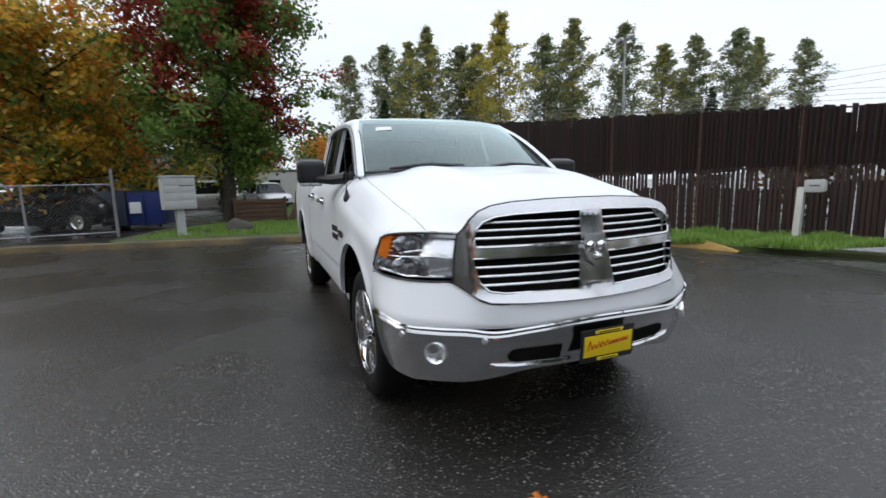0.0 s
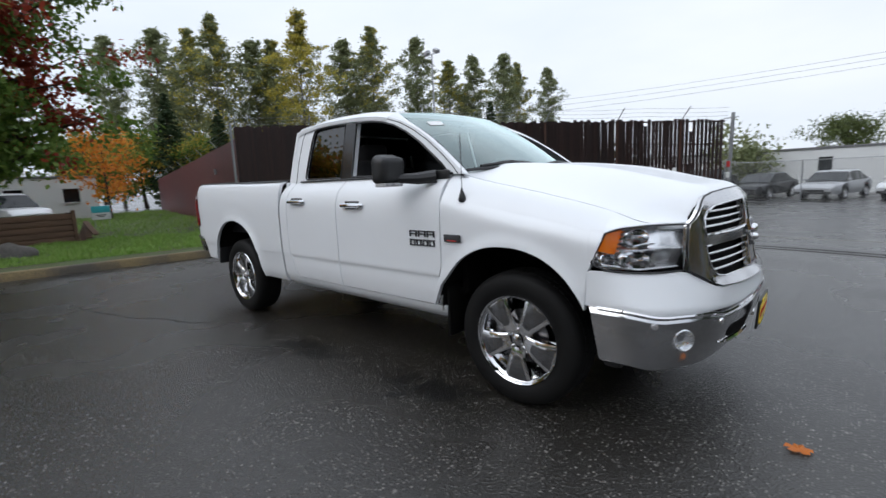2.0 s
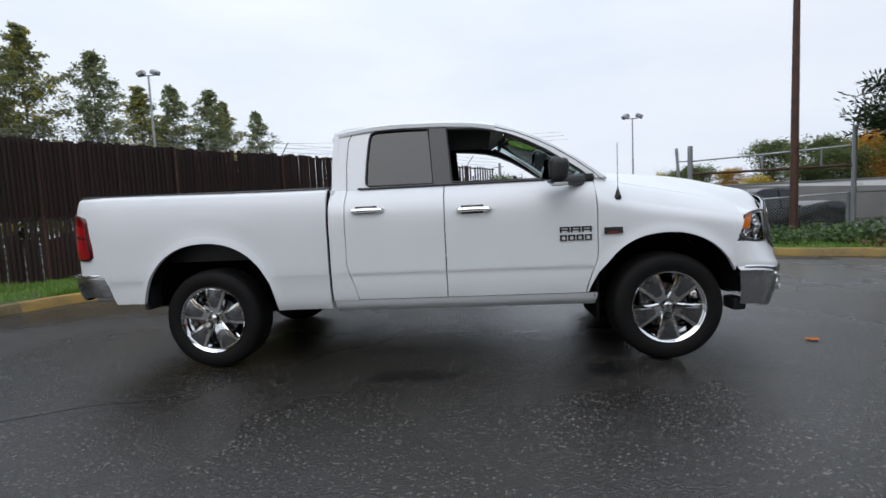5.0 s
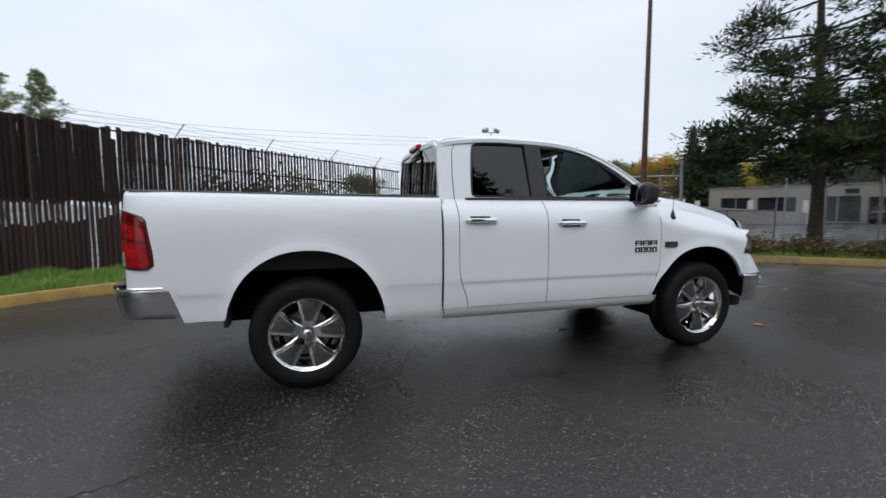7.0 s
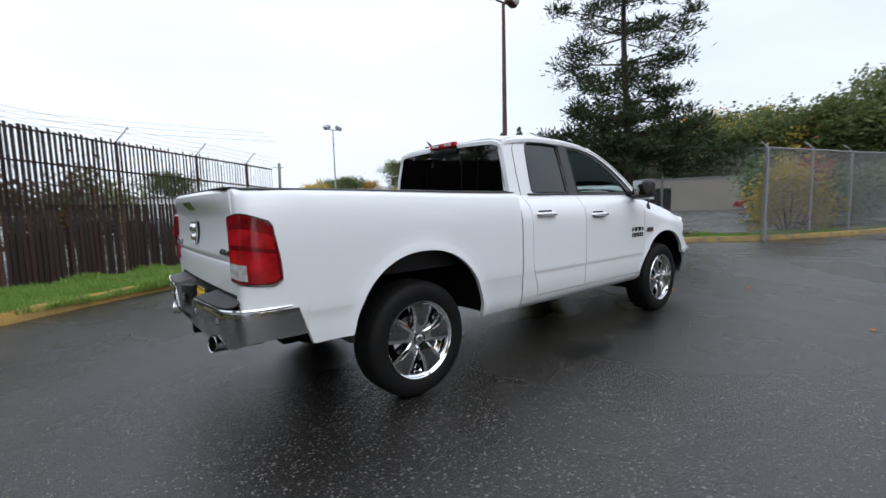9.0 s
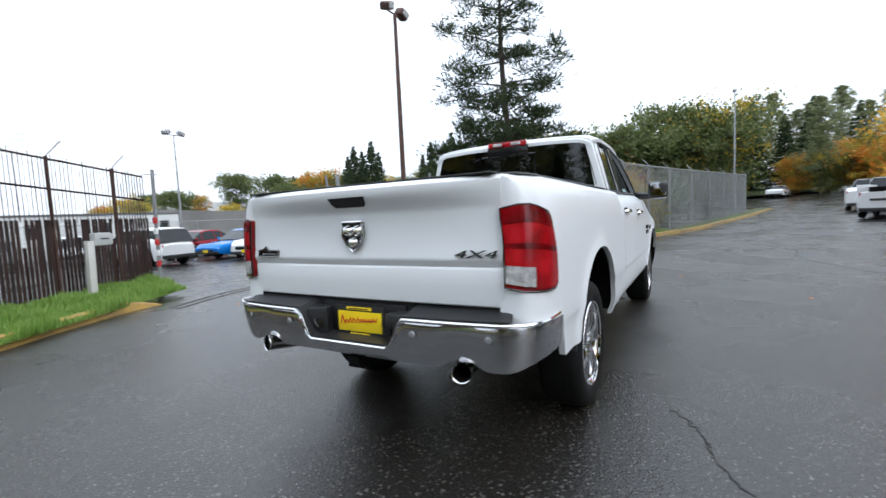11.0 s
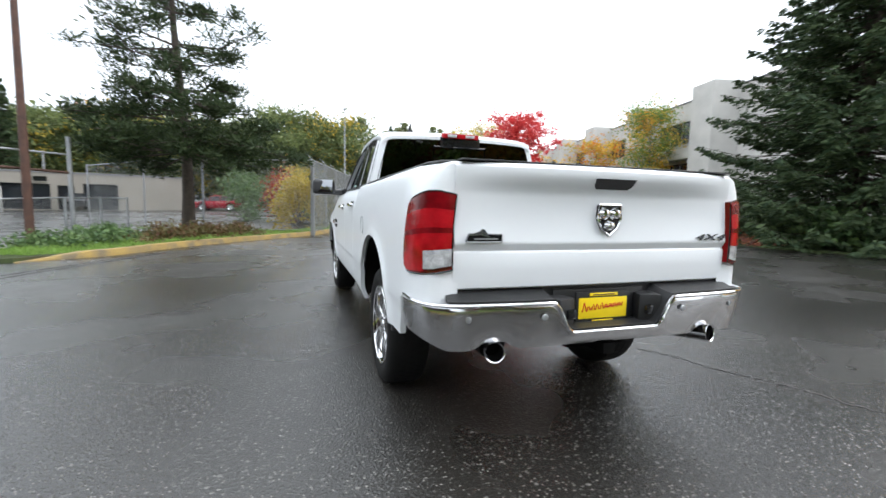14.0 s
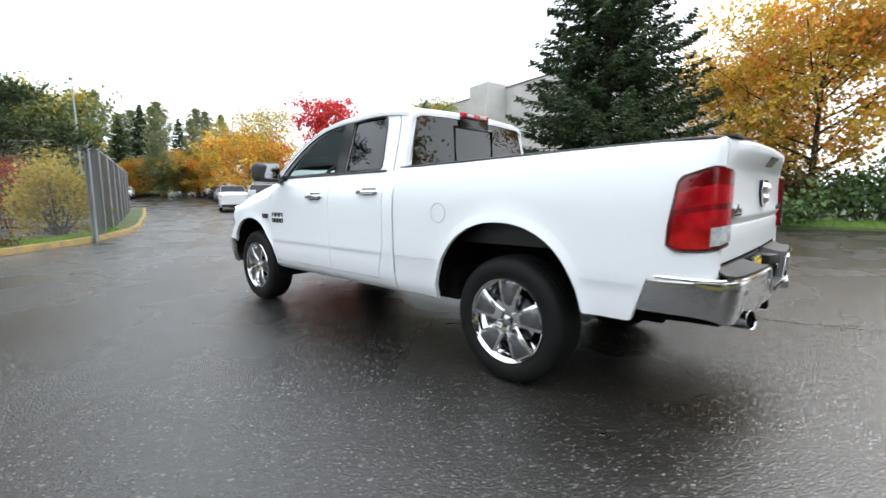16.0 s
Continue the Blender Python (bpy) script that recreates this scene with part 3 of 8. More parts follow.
    for b, t in zip(lo, hi):
        col = []
        for s in (0, 0.06, 0.12, 0.2, 0.28, 0.34, 0.38, 0.44, 0.55, 0.7, 0.85, 1.0):
            bulge = 0.030 * (smoothstep(-0.25, 0.16, s) if s < 0.16 else (1 - s) / 0.84) * smoothstep(2.23, 2.42, b[0])
            n = V((max(b[0] - 2.05, 0.05), b[1] * 0.45, 0)).normalized()
            p = V(b).lerp(V(t), s) + n * bulge
            col.append(p)
        cols.append(col)
    part("nose_panel", lip(sheet(cols), (-0.03, 0, 0)), PAINT, truck)

    # front bumper
    line = [(2.295, 0.992, 0), (2.36, 0.989, 0), (2.45, 0.970, 0), (2.54, 0.928, 0), (2.625, 0.835, 0), (2.735, 0.64, 0), (2.805, 0.42, 0), (2.838, 0.2, 0), (2.843, 0, 0)]
    mid = full(line, 40)
    cols = []
    for x, y, _ in mid:
        a = abs(y)
        low = 0.388 + 0.050 * smoothstep(0.7, 0.3, a) + 0.03 * smoothstep(0.9, 1.0, a)
        col = []
        for s in [0, 0.03, 0.08, 0.2, 0.35, 0.5, 0.65, 0.8, 0.9, 0.95, 0.98, 1.0]:
            n = V((max(x - 2.05, 0.05), y * 0.45, 0)).normalized()
            tuck = -0.05 * (1 - s) ** 2 - 0.02 * smoothstep(0.9, 1.0, s) + 0.012 * smoothstep(0.8, 0.95, s)
            col.append(V((x + 0.06 * (1 - s) * smoothstep(0.93, 0.985, a), y, low + (bumper_top(a) - low) * s)) + n * tuck)
        cols.append(col)
    bumper = part("front_bumper", lip(sheet(cols), (-0.04, 0, 0)), CHROME_DULL, truck, "brushed chrome front bumper")
    # bright edge along the top
    part("bumper_edge", tube([(x + 0.004, y * 1.002, bumper_top(abs(y))) for x, y, _ in mid], 0.0085, 6), CHROME, bumper)
    for side in (1, -1):
        # intake openings and the bright lip below them
        face_x = smooth_table([(0, 2.843), (0.2, 2.838), (0.42, 2.805), (0.64, 2.735), (0.835, 2.625)])

        def on_face(u, v, d):
            low = 0.388 + 0.050 * smoothstep(0.7, 0.3, abs(u))
            s = (v - low) / (0.668 - low)
            return (face_x(abs(u)) - 0.05 * (1 - s) ** 2 + 0.005 - d, u, v)
        slot = [(0.215, 0.488), (0.44, 0.488), (0.475, 0.500), (0.487, 0.525), (0.470, 0.550), (0.44, 0.558), (0.215, 0.558)]
        part("intake", plate([(side * u, v) for u, v in slot][::side], [], on_face, 0.01, fine=0.08), UNDER, bumper, "black bumper intake")
        part("intake_lip", tube([on_face(side * y, z, 0.004) for y, z in ((0.15, 0.466), (0.30, 0.466), (0.45, 0.470), (0.53, 0.478), (0.56, 0.486))], [0.013, 0.016, 0.016, 0.012, 0.004], 8), CHROME, bumper)
        bm = lathe([(0.0, 0.002), (0.025, 0.004), (0.043, 0.011), (0.049, 0.016), (0.054, 0.014), (0.057, 0.004), (0.058, -0.05)], "x", 28)
        fog = part("fog_lamp", bm, FACET, bumper, "round clear fog lamp set into the bumper")
        fog.matrix_basis = pose(2.640, side * 0.793, 0.546, 0, -3, side * 42)
        part("fog_lens", lathe([(0.0, 0.022), (0.03, 0.020), (0.047, 0.016)], "x", 24), LENS, fog).visible_shadow = False
        for y, x, z in ((0.93, 2.546, 0.632), (0.60, 2.762, 0.612)):
            s = part("parking_sensor", lathe([(0, 0.008), (0.013, 0.007), (0.017, 0)], "x", 14), SATIN, bumper)
            s.matrix_basis = pose(x + 0.006, side * y, z, 0, 0, side * (62 if y > 0.8 else 30))
        part("air_dam", box((0.10, 0.16, 0.10), (2.33, side * 0.80, 0.40), 0.03), PLASTIC, truck)
    part("valance", box((0.26, 1.0, 0.05), (2.56, 0, 0.445), 0.02), PLASTIC, truck)

    # grille
    half_line = [(0.2, 0.773), (0.4, 0.777), (0.56, 0.786), (0.61, 0.806), (0.655, 0.846), (0.690, 0.872), (0.680, 1.00), (0.664, 1.094), (0.640, 1.120), (0.612, 1.165), (0.57, 1.200), (0.50, 1.224), (0.40, 1.238), (0.2, 1.248)]
    outline = [(0, 0.772)] + half_line + [(0, 1.250)] + [(-u, v) for u, v in half_line[::-1]]
    holes = []
    for side in (1, -1):
        up = [(0.066, 1.040), (0.598, 1.040), (0.606, 1.075), (0.594, 1.118), (0.56, 1.152), (0.50, 1.174), (0.40, 1.184), (0.066, 1.192)]
        dn = [(0.105, 0.818), (0.48, 0.822), (0.555, 0.834), (0.596, 0.878), (0.617, 0.985), (0.085, 0.985)]
        for h in (up, dn):
            holes.append([(side * u, v) for u, v in h][::side])
    grille = part("grille", plate(outline, holes, lambda u, v, d: (grille_x(u, v) - d, u, v), 0.03, fine=0.04), CHROME_DULL, truck, "chrome crosshair grille with black openings", angle=40)
    ring = outline + outline[:1]
    part("grille_gap", tube([(grille_x(u, v) - 0.008, u, v) for u, v in ring], 0.006, 6), PLASTIC, grille)
    back = plate([(-0.60, 0.80), (0.60, 0.80), (0.635, 1.0), (0.62, 1.13), (0.52, 1.20), (-0.52, 1.20), (-0.62, 1.13), (-0.635, 1.0)], [], lambda u, v, d: (grille_x(u, v) - 0.050 - d, u, v), 0.01, fine=0.1)
    part("grille_backing", back, UNDER, grille, smooth=False)
    for side in (1, -1):
        for z, y0, y1 in ((1.076, 0.06, 0.61), (1.112, 0.06, 0.60), (1.148, 0.06, 0.57), (0.860, 0.095, 0.585), (0.901, 0.09, 0.606), (0.942, 0.085, 0.615)):
            part("grille_slat", tube([(grille_x(y, z) - 0.018, side * y, z) for y in steps(y0, y1, 8)], 0.0064, 6), SATIN, grille)
        part("crossbar_edge", tube([(grille_x(y, 1.036) - 0.002, side * y, 1.036) for y in steps(0.07, 0.60, 10)], [0.010] * 10 + [0.006], 8), CHROME, grille, "bright upper edge of the crossbar")
        for h in holes:
            if h[0][0] * side > 0:
                loop = h + h[:1]
                part("opening_rim", tube([(grille_x(u, v) + 0.002, u, v) for u, v in loop], 0.005, 6, caps=False), CHROME, grille)
    shield = [(-0.064, 1.072), (0.064, 1.072), (0.074, 1.01), (0.052, 0.950), (0, 0.918), (-0.052, 0.950), (-0.074, 1.01)]
    emblem = part("front_emblem", plate(shield, [], lambda u, v, d: (grille_x(0, v) + 0.02 - d, u, v), 0.03), CHROME_DULL, grille, "chrome shield emblem", smooth=False)
    for side in (1, -1):
        part("emblem_boss", lathe([(0, 0.022), (0.018, 0.018), (0.028, 0.0)], "x", 16, at=(grille_x(0, 1.0) + 0.02, side * 0.033, 1.015)), CHROME, emblem)
    part("emblem_boss", lathe([(0, 0.028), (0.014, 0.022), (0.024, 0.0)], "x", 16, at=(grille_x(0, 0.97) + 0.02, 0, 0.968)), CHROME, emblem)


    # headlights
    for side in (1, -1):
        low = run([(2.262, 0.986, 0.925), (2.315, 0.972, 0.897), (2.415, 0.925, 0.881), (2.51, 0.845, 0.874), (2.575, 0.760, 0.872), (2.615, 0.692, 0.873)], 15)
        top = run([(2.318, 0.955, 1.072), (2.365, 0.930, 1.090), (2.43, 0.885, 1.099), (2.505, 0.808, 1.103), (2.57, 0.730, 1.101), (2.624, 0.658, 1.098)], 15)

        def at_lamp(k, s, deep):
            """A place in the lamp: column, height share and depth behind the lens."""
            a, b = int(k), min(int(k) + 1, 14)
            p = V(low[a]).lerp(V(low[b]), k - a).lerp(V(top[a]).lerp(V(top[b]), k - a), s)
            return V(((p.x - 0.86 * deep), (p.y - 0.5 * deep) * side, p.z))
        lamp = sheet([[at_lamp(k, s, 0.085 * min(1, 0.25 + k / 5)) for s in steps(0, 1, 6)] for k in range(15)])
        bmesh.ops.recalc_face_normals(lamp, faces=lamp.faces[:])
        head = part("headlight", lip(lamp, (-0.03, 0, 0)), FACET, truck, "clear quad headlight with amber marker")
        lens = sheet([[at_lamp(k, s, -0.016 * math.sin(math.pi * s)) for s in steps(0, 1, 8)] for k in range(15)])
        bmesh.ops.recalc_face_normals(lens, faces=lens.faces[:])
        glass = part("lens", lens, LENS, head)
        glass.visible_shadow = False
        rim_line = [(x, y * side, z) for x, y, z in low + top[::-1] + low[:1]]
        part("lamp_rim", tube(rim_line, 0.005, 6), PLASTIC, head)
        # bright bezels: a shelf facing up over one facing down, by the grille
        for nm, s0, s1, d0, d1, k0 in (("upper_bezel", 0.50, 0.97, 0.012, 0.055, 8.2), ("lower_bezel", 0.47, 0.04, 0.014, 0.055, 9.4)):
            rows = [[at_lamp(k, s0 + (s1 - s0) * u, d0 + (d1 - d0) * u ** 0.8 + 0.03 * max(0, (k0 + 0.8 - k))) for u in steps(0, 1, 6)] for k in steps(k0, 13.9, 6)]
            bz = sheet(rows)
            bmesh.ops.recalc_face_normals(bz, faces=bz.faces[:])
            part(nm, thick(bz, 0.003), SATIN, head, "smooth silver bezel")
        amb = sheet([[at_lamp(k, s, 0.016) for s in steps(0.42 - 0.012 * k, 0.965, 4)] for k in steps(0.2, 3.0, 5)])
        marker = part("amber_marker", thick(amb, 0.010), AMBER, head, "amber side marker")
        for n in range(5):
            s = 0.46 + 0.11 * n
            part("marker_rib", tube([at_lamp(2.9, s, 0.014), at_lamp(3.6, s + 0.01, 0.018)], [0.007, 0.002], 6), AMBER, marker)
        for k, s, r, wide in ((5.9, 0.74, 0.044, 1.5), (6.6, 0.24, 0.046, 1.45), (2.6, 0.22, 0.034, 1.3)):
            bowl = lathe([(0.010, -0.055), (r * 0.5, -0.040), (r * 0.85, -0.012), (r, 0.012), (r * 1.10, 0.006)], "x", 24)
            o = part("reflector", bowl, CHROME, head, "polished reflector bowl", angle=20)
            p = at_lamp(k, s, 0.034)
            o.matrix_basis = pose(p.x, p.y, p.z, 0, 0, side * 36) @ Matrix.Diagonal((1, wide, 1, 1))
            blb = part("bulb", lathe([(0, 0.0), (0.012, -0.006), (0.013, -0.05)], "x", 12), WHITE_LENS, head)
            blb.matrix_basis = pose(p.x - 0.01, p.y, p.z, 0, 0, side * 36)
        # chrome dividers that fan out from the middle
        part("divider", tube([at_lamp(3.0, 0.45, 0.02), at_lamp(6.5, 0.47, 0.018), at_lamp(13.6, 0.49, 0.012)], 0.004, 6), CHROME, head)
        part("divider", tube([at_lamp(5.0, 0.53, 0.03), at_lamp(8.2, 0.62, 0.03), at_lamp(12.6, 0.53, 0.014)], 0.004, 6), CHROME, head)
        part("divider", tube([at_lamp(1.5, 0.08, 0.02), at_lamp(7.0, 0.06, 0.02), at_lamp(13.0, 0.10, 0.012)], 0.005, 6), CHROME, head)

    # bed
    def bed_side():
        cols = []
        ring = [(x, 0.0) for x in sorted(dense(-2.66, -0.784, 62, MARKS) + [-2.582, -2.60, -2.62, -2.64])]
        ring = [(-2.925, 0.177), (-2.932, 0.13), (-2.925, 0.082), (-2.90, 0.052), (-2.865, 0.032), (-2.82, 0.018), (-2.75, 0.006)] + ring
        for x, inset in ring:
            zb = lower_edge(max(x, -2.9)) if x > -2.8 else 0.56 + (0.12 if x < -2.9 else 0)
            if x < -2.58:
                zb = max(zb, 0.565 + 0.228 * min(1, (-2.58 - x) / 0.078))
            zt = 1.450 - 0.012 * smoothstep(-2.9, -0.8, x) * 2.4
            col = []
            marks = sorted([0, 0.015, 0.04, 0.08, 0.14, 0.3, 0.38, 0.46, 0.54, 0.62, 0.7, 0.78, 0.84, 0.88, 0.915, 0.94, 0.96, 0.975, 0.99, 1.0] + [min(0.29, max(0.145 + 0.001 * i, (h - zb) / (zt - zb))) for i, h in enumerate((0.740, 0.750, 0.762))])
            for s in marks:
                z = zb + (zt - zb) * s
                col.append((x, W_BED(z + 1.45 - zt if s > 0.6 else z) - inset + flare(x, z) * (x > -2.7), z))
            cols.append(col)
        return lip(sheet(cols), inward)
    both("bed_side", bed_side, PAINT)
    for side in (1, -1):
        rail = [(-2.92, 0.80 * side, 1.454), (-2.89, 0.87 * side, 1.454), (-2.80, 0.90 * side, 1.453), (-1.8, 0.902 * side, 1.441), (-0.784, 0.902 * side, 1.427)]
        bm = bmesh.new()
        rows = []
        for x, y, z in rail:
            rows.append([(x, y + o * side, z + h) for o, h in ((0.018, -0.008), (0.014, -0.001), (0.0, 0.002), (-0.06, 0.004), (-0.075, -0.006), (-0.08, -0.04))])
        part("bed_rail_cap", sheet(rows), PLASTIC, truck, "black bed rail cap")
        part("bed_inner_wall", box((2.1, 0.03, 0.56), (-1.84, 0.83 * side, 1.16), 0.005), PLASTIC, truck)
        part("bed_wheel_box", box((0.95, 0.22, 0.26), (-1.78, 0.73 * side, 1.02), 0.04), PLASTIC, truck)
        # taillight
        cols = []
        for x, y in ((-2.748, 1.005), (-2.780, 1.003), (-2.815, 0.996), (-2.862, 0.979), (-2.902, 0.952), (-2.932, 0.912), (-2.950, 0.852), (-2.955, 0.834)):
            slant = smoothstep(-2.95, -2.74, x)
            z0, z1 = 0.938 - 0.004 * slant, 1.322 - 0.045 * slant
            shift = lambda s: -0.032 * s * slant
            near = min(abs(x + 2.748), abs(x + 2.957))
            round_off = 0.024 * (1 - min(1, near / 0.045)) ** 2
            z0, z1 = z0 + round_off, z1 - round_off
            cols.append([(x + shift(s), (y + 0.008 * math.sin(math.pi * s) - 0.014 * s) * side, z0 + (z1 - z0) * s) for s in steps(0, 1, 14)])
        frame_bm = lip(sheet(cols), (0.04, -0.02 * side, 0))
        tail = part("taillight", frame_bm, RED_MID, truck, "tall red taillight with clear reverse window")
        border = [cols[0][i] for i in range(15)] + [c[-1] for c in cols[1:]] + [cols[-1][i] for i in range(13, -1, -1)] + [c[0] for c in cols[-2::-1]]
        part("lamp_border", tube(border, 0.0038, 6), GLOSS_BLACK, tail)
        for a, b, c0, c1, mat, nm in ((0.791, 0.972, 0, 7, RED_MID, "upper_lens"), (0.56, 0.79, 0, 7, RED_LENS, "brake_lens"), (0.492, 0.561, 0, 7, RED_MID, "reflector_bar"), (0.288, 0.494, 0, 7, RED_LENS, "turn_lens"), (0.06, 0.285, 4, 7, WHITE_LENS, "reverse_lens"), (0.035, 0.292, 0, 4, RED_LENS, "side_lens")):
            rows = [[V(c[round(s * 14)]) + (V(c[-1]) - V(c[0])) * (s - round(s * 14) / 14) + V((-0.006, 0.006 * side, 0)) for s in steps(a, b, 5)] for c in cols[c0:c1 + 1]]
            part(nm, thick(sheet(rows), 0.004), mat, tail)
    part("bed_floor", box((2.1, 1.66, 0.04), (-1.84, 0, 0.90), 0.005), PLASTIC, truck)
    part("bed_front_wall", box((0.04, 1.70, 0.55), (-0.83, 0, 1.14), 0.01), PLASTIC, truck)

    # tailgate
    prof = [(-2.925, 0.858), (-2.936, 0.866), (-2.946, 0.95), (-2.947, 1.028), (-2.944, 1.036), (-2.938, 1.042), (-2.954, 1.070), (-2.957, 1.078), (-2.956, 1.090), (-2.949, 1.125), (-2.946, 1.20), (-2.946, 1.30), (-2.952, 1.325), (-2.975, 1.352),
            (-2.998, 1.385), (-3.006, 1.41), (-3.004, 1.432), (-2.985, 1.45), (-2.95, 1.456), (-2.90, 1.456), (-2.885, 1.44), (-2.885, 0.88)]
    cols = [[(x + 0.015 * (y / 0.82) ** 2 + 0.05 * smoothstep(1.31, 1.40, z) * (abs(y) / 0.82) ** 3, y, z) for x, z in prof + prof[:1]] for y in steps(-0.822, 0.822, 24)]
    gate_bm = sheet(cols)
    bmesh.ops.remove_doubles(gate_bm, verts=gate_bm.verts[:], dist=0.0002)
    bmesh.ops.holes_fill(gate_bm, edges=[e for e in gate_bm.edges if e.is_boundary])
    bmesh.ops.recalc_face_normals(gate_bm, faces=gate_bm.faces[:])
    gate = part("tailgate", gate_bm, PAINT, truck)
    part("tailgate_cap", box((0.07, 1.60, 0.008), (-2.925, 0, 1.459), 0.003), PLASTIC, gate)
    part("tailgate_handle", plate([(-0.12, 1.395), (0.12, 1.395), (0.112, 1.36), (0.095, 1.345), (-0.095, 1.345), (-0.112, 1.36)], [], lambda u, v, d: (-2.966 - (v - 1.34) * 0.78 + d, u, v), 0.02), GLOSS_BLACK, gate, "black tailgate handle", smooth=False)
    crest = [(-0.065, 1.27), (0.065, 1.27), (0.07, 1.20), (0.045, 1.15), (0, 1.115), (-0.045, 1.15), (-0.07, 1.20)]
    e2 = part("rear_emblem", plate(crest, [], lambda u, v, d: (-2.962 + d, u, v), 0.02), GLOSS_BLACK, gate, "chrome-rimmed shield emblem", smooth=False)
    part("emblem_rim", tube([(-2.964, u, v) for u, v in crest + crest[:1]], 0.006, 6), CHROME, e2)
    for side in (1, -1):
        part("emblem_boss", lathe([(0, -0.03), (0.020, -0.024), (0.034, 0)], "x", 16, at=(-2.962, side * 0.033, 1.225)), CHROME, e2)
    part("emblem_boss", lathe([(0, -0.03), (0.017, -0.024), (0.030, 0)], "x", 16, at=(-2.962, 0, 1.165)), CHROME, e2)
    rect = [(0.592, 1.086), (0.772, 1.086), (0.756, 1.126), (0.592, 1.122)]
    badge = part("trim_badge", plate(rect, [], lambda u, v, d: (-2.956 + d, u, v), 0.012), GLOSS_BLACK, gate, "dark trim badge with a chrome peak", smooth=False)
    part("badge_rim", tube([(-2.957, u, v) for u, v in rect + rect[:1]], 0.0028, 6), GALV, badge)
    peak = plate([(0.655, 1.106), (0.668, 1.126), (0.682, 1.143), (0.694, 1.147), (0.704, 1.136), (0.730, 1.128), (0.764, 1.116), (0.735, 1.116), (0.70, 1.118)], [], lambda u, v, d: (-2.962 + d, u, v), 0.010)
    part("badge_peak", peak, CHROME_DULL, badge, smooth=False)
    part("badge_line", box((0.004, 0.12, 0.006), (-2.957, 0.672, 1.100), 0.001), GALV, badge)

    def lettering(text, size, at, turn, mat, name, parent, depth=0.004, shear=0.0):
        cu = bpy.data.curves.new(name, "FONT")
        cu.body, cu.size, cu.extrude, cu.align_x, cu.align_y, cu.shear = text, size, depth, "CENTER", "CENTER", shear
        tmp = new("tmp", cu)
        me = bpy.data.meshes.new_from_object(tmp.evaluated_get(bpy.context.evaluated_depsgraph_get()))
        bpy.data.objects.remove(tmp)
        me.transform(pose(*at, *turn) @ Matrix.Diagonal((2.5, 1, 1, 1)))
        return mesh_part(name, me, mat, parent, smooth=False)
    lettering("4X4", 0.050, (-2.951, -0.690, 1.102), (90, 0, -90), BADGE_GREY, "badge_lettering", gate, shear=0.25)

    # rear bumper
    line = [(-2.695, 0.994), (-2.79, 0.992), (-2.885, 0.980), (-2.962, 0.942), (-3.012, 0.865), (-3.038, 0.72), (-3.055, 0.50), (-3.06, 0.36), (-3.06, 0.25), (-3.06, 0.12), (-3.06, 0)]
    half = run([(x, y, 0) for x, y in line], 46)
    mid = half + [(x, -y, z) for x, y, z in half[-2::-1]]

    def rear_top(y):
        return 0.808 - 0.150 * smoothstep(0.36, 0.25, abs(y))

    def rear_low(y):
        return 0.588 + 0.040 * math.exp(-((abs(y) - 0.65) / 0.09) ** 4) + 0.04 * smoothstep(0.86, 0.99, abs(y))
    cols = []
    for x, y, _ in mid:
        n = V((min(x + 2.3, -0.05), y * 0.45, 0)).normalized()
        t, l = rear_top(y), rear_low(y)
        cols.append([V((x + 0.05 * (1 - s) * smoothstep(0.955, 0.991, abs(y)), y, l + (t - l) * s)) + n * (-0.035 * (1 - s) ** 2 - 0.015 * smoothstep(0.9, 1.0, s)) for s in [0, 0.04, 0.1, 0.25, 0.4, 0.55, 0.7, 0.85, 0.93, 0.97, 1.0]])
    rear = part("rear_bumper", lip(sheet(cols), (0.03, 0, 0)), CHROME_DULL, truck, "chrome rear step bumper")
    part("bumper_edge", tube([(x - 0.002, y * 1.002, rear_top(y)) for x, y, _ in mid], 0.008, 6), CHROME, rear)
    # step pad
    pad = bmesh.new()
    rows = []
    for x, y, _ in mid:
        if abs(y) < 0.895:
            deep = smoothstep(0.36, 0.26, abs(y))
            rows.append([(x + 0.008, y * 0.99, rear_top(y) + 0.004), (x + 0.05, y * 0.985, rear_top(y) + 0.006), (-2.90, y * 0.97, rear_top(y) + 0.034 - 0.026 * deep)])
    part("step_pad", thick(sheet(rows, pad), 0.01), PLASTIC, rear, "black textured step pad")
    for side in (1, -1):
        part("recess_cheek", box((0.12, 0.12, 0.155), (-2.955, side * 0.27, 0.735), 0.02, turn=pose(0, 0, 0, 0, 0, side * 20)), PLASTIC, rear)
        part("recess_lamp", box((0.02, 0.05, 0.05), (-3.02, side * 0.235, 0.735), 0.012), GLOSS_BLACK, rear)
        for y, x in ((0.78, -3.028), (0.41, -3.066)):
            s = part("parking_sensor", lathe([(0, -0.006), (0.013, -0.005), (0.017, 0)], "x", 14), GALV, rear)
            s.matrix_basis = pose(x, side * y, 0.742, 0, 0, -side * (24 if y > 0.6 else 6))
    part("gap_strip", box((0.02, 1.66, 0.07), (-2.895, 0, 0.838), 0.004), PLASTIC, rear, "black strip under the tailgate")
    part("recess_back", box((0.04, 0.56, 0.20), (-2.90, 0, 0.74), 0.01), PLASTIC, rear)

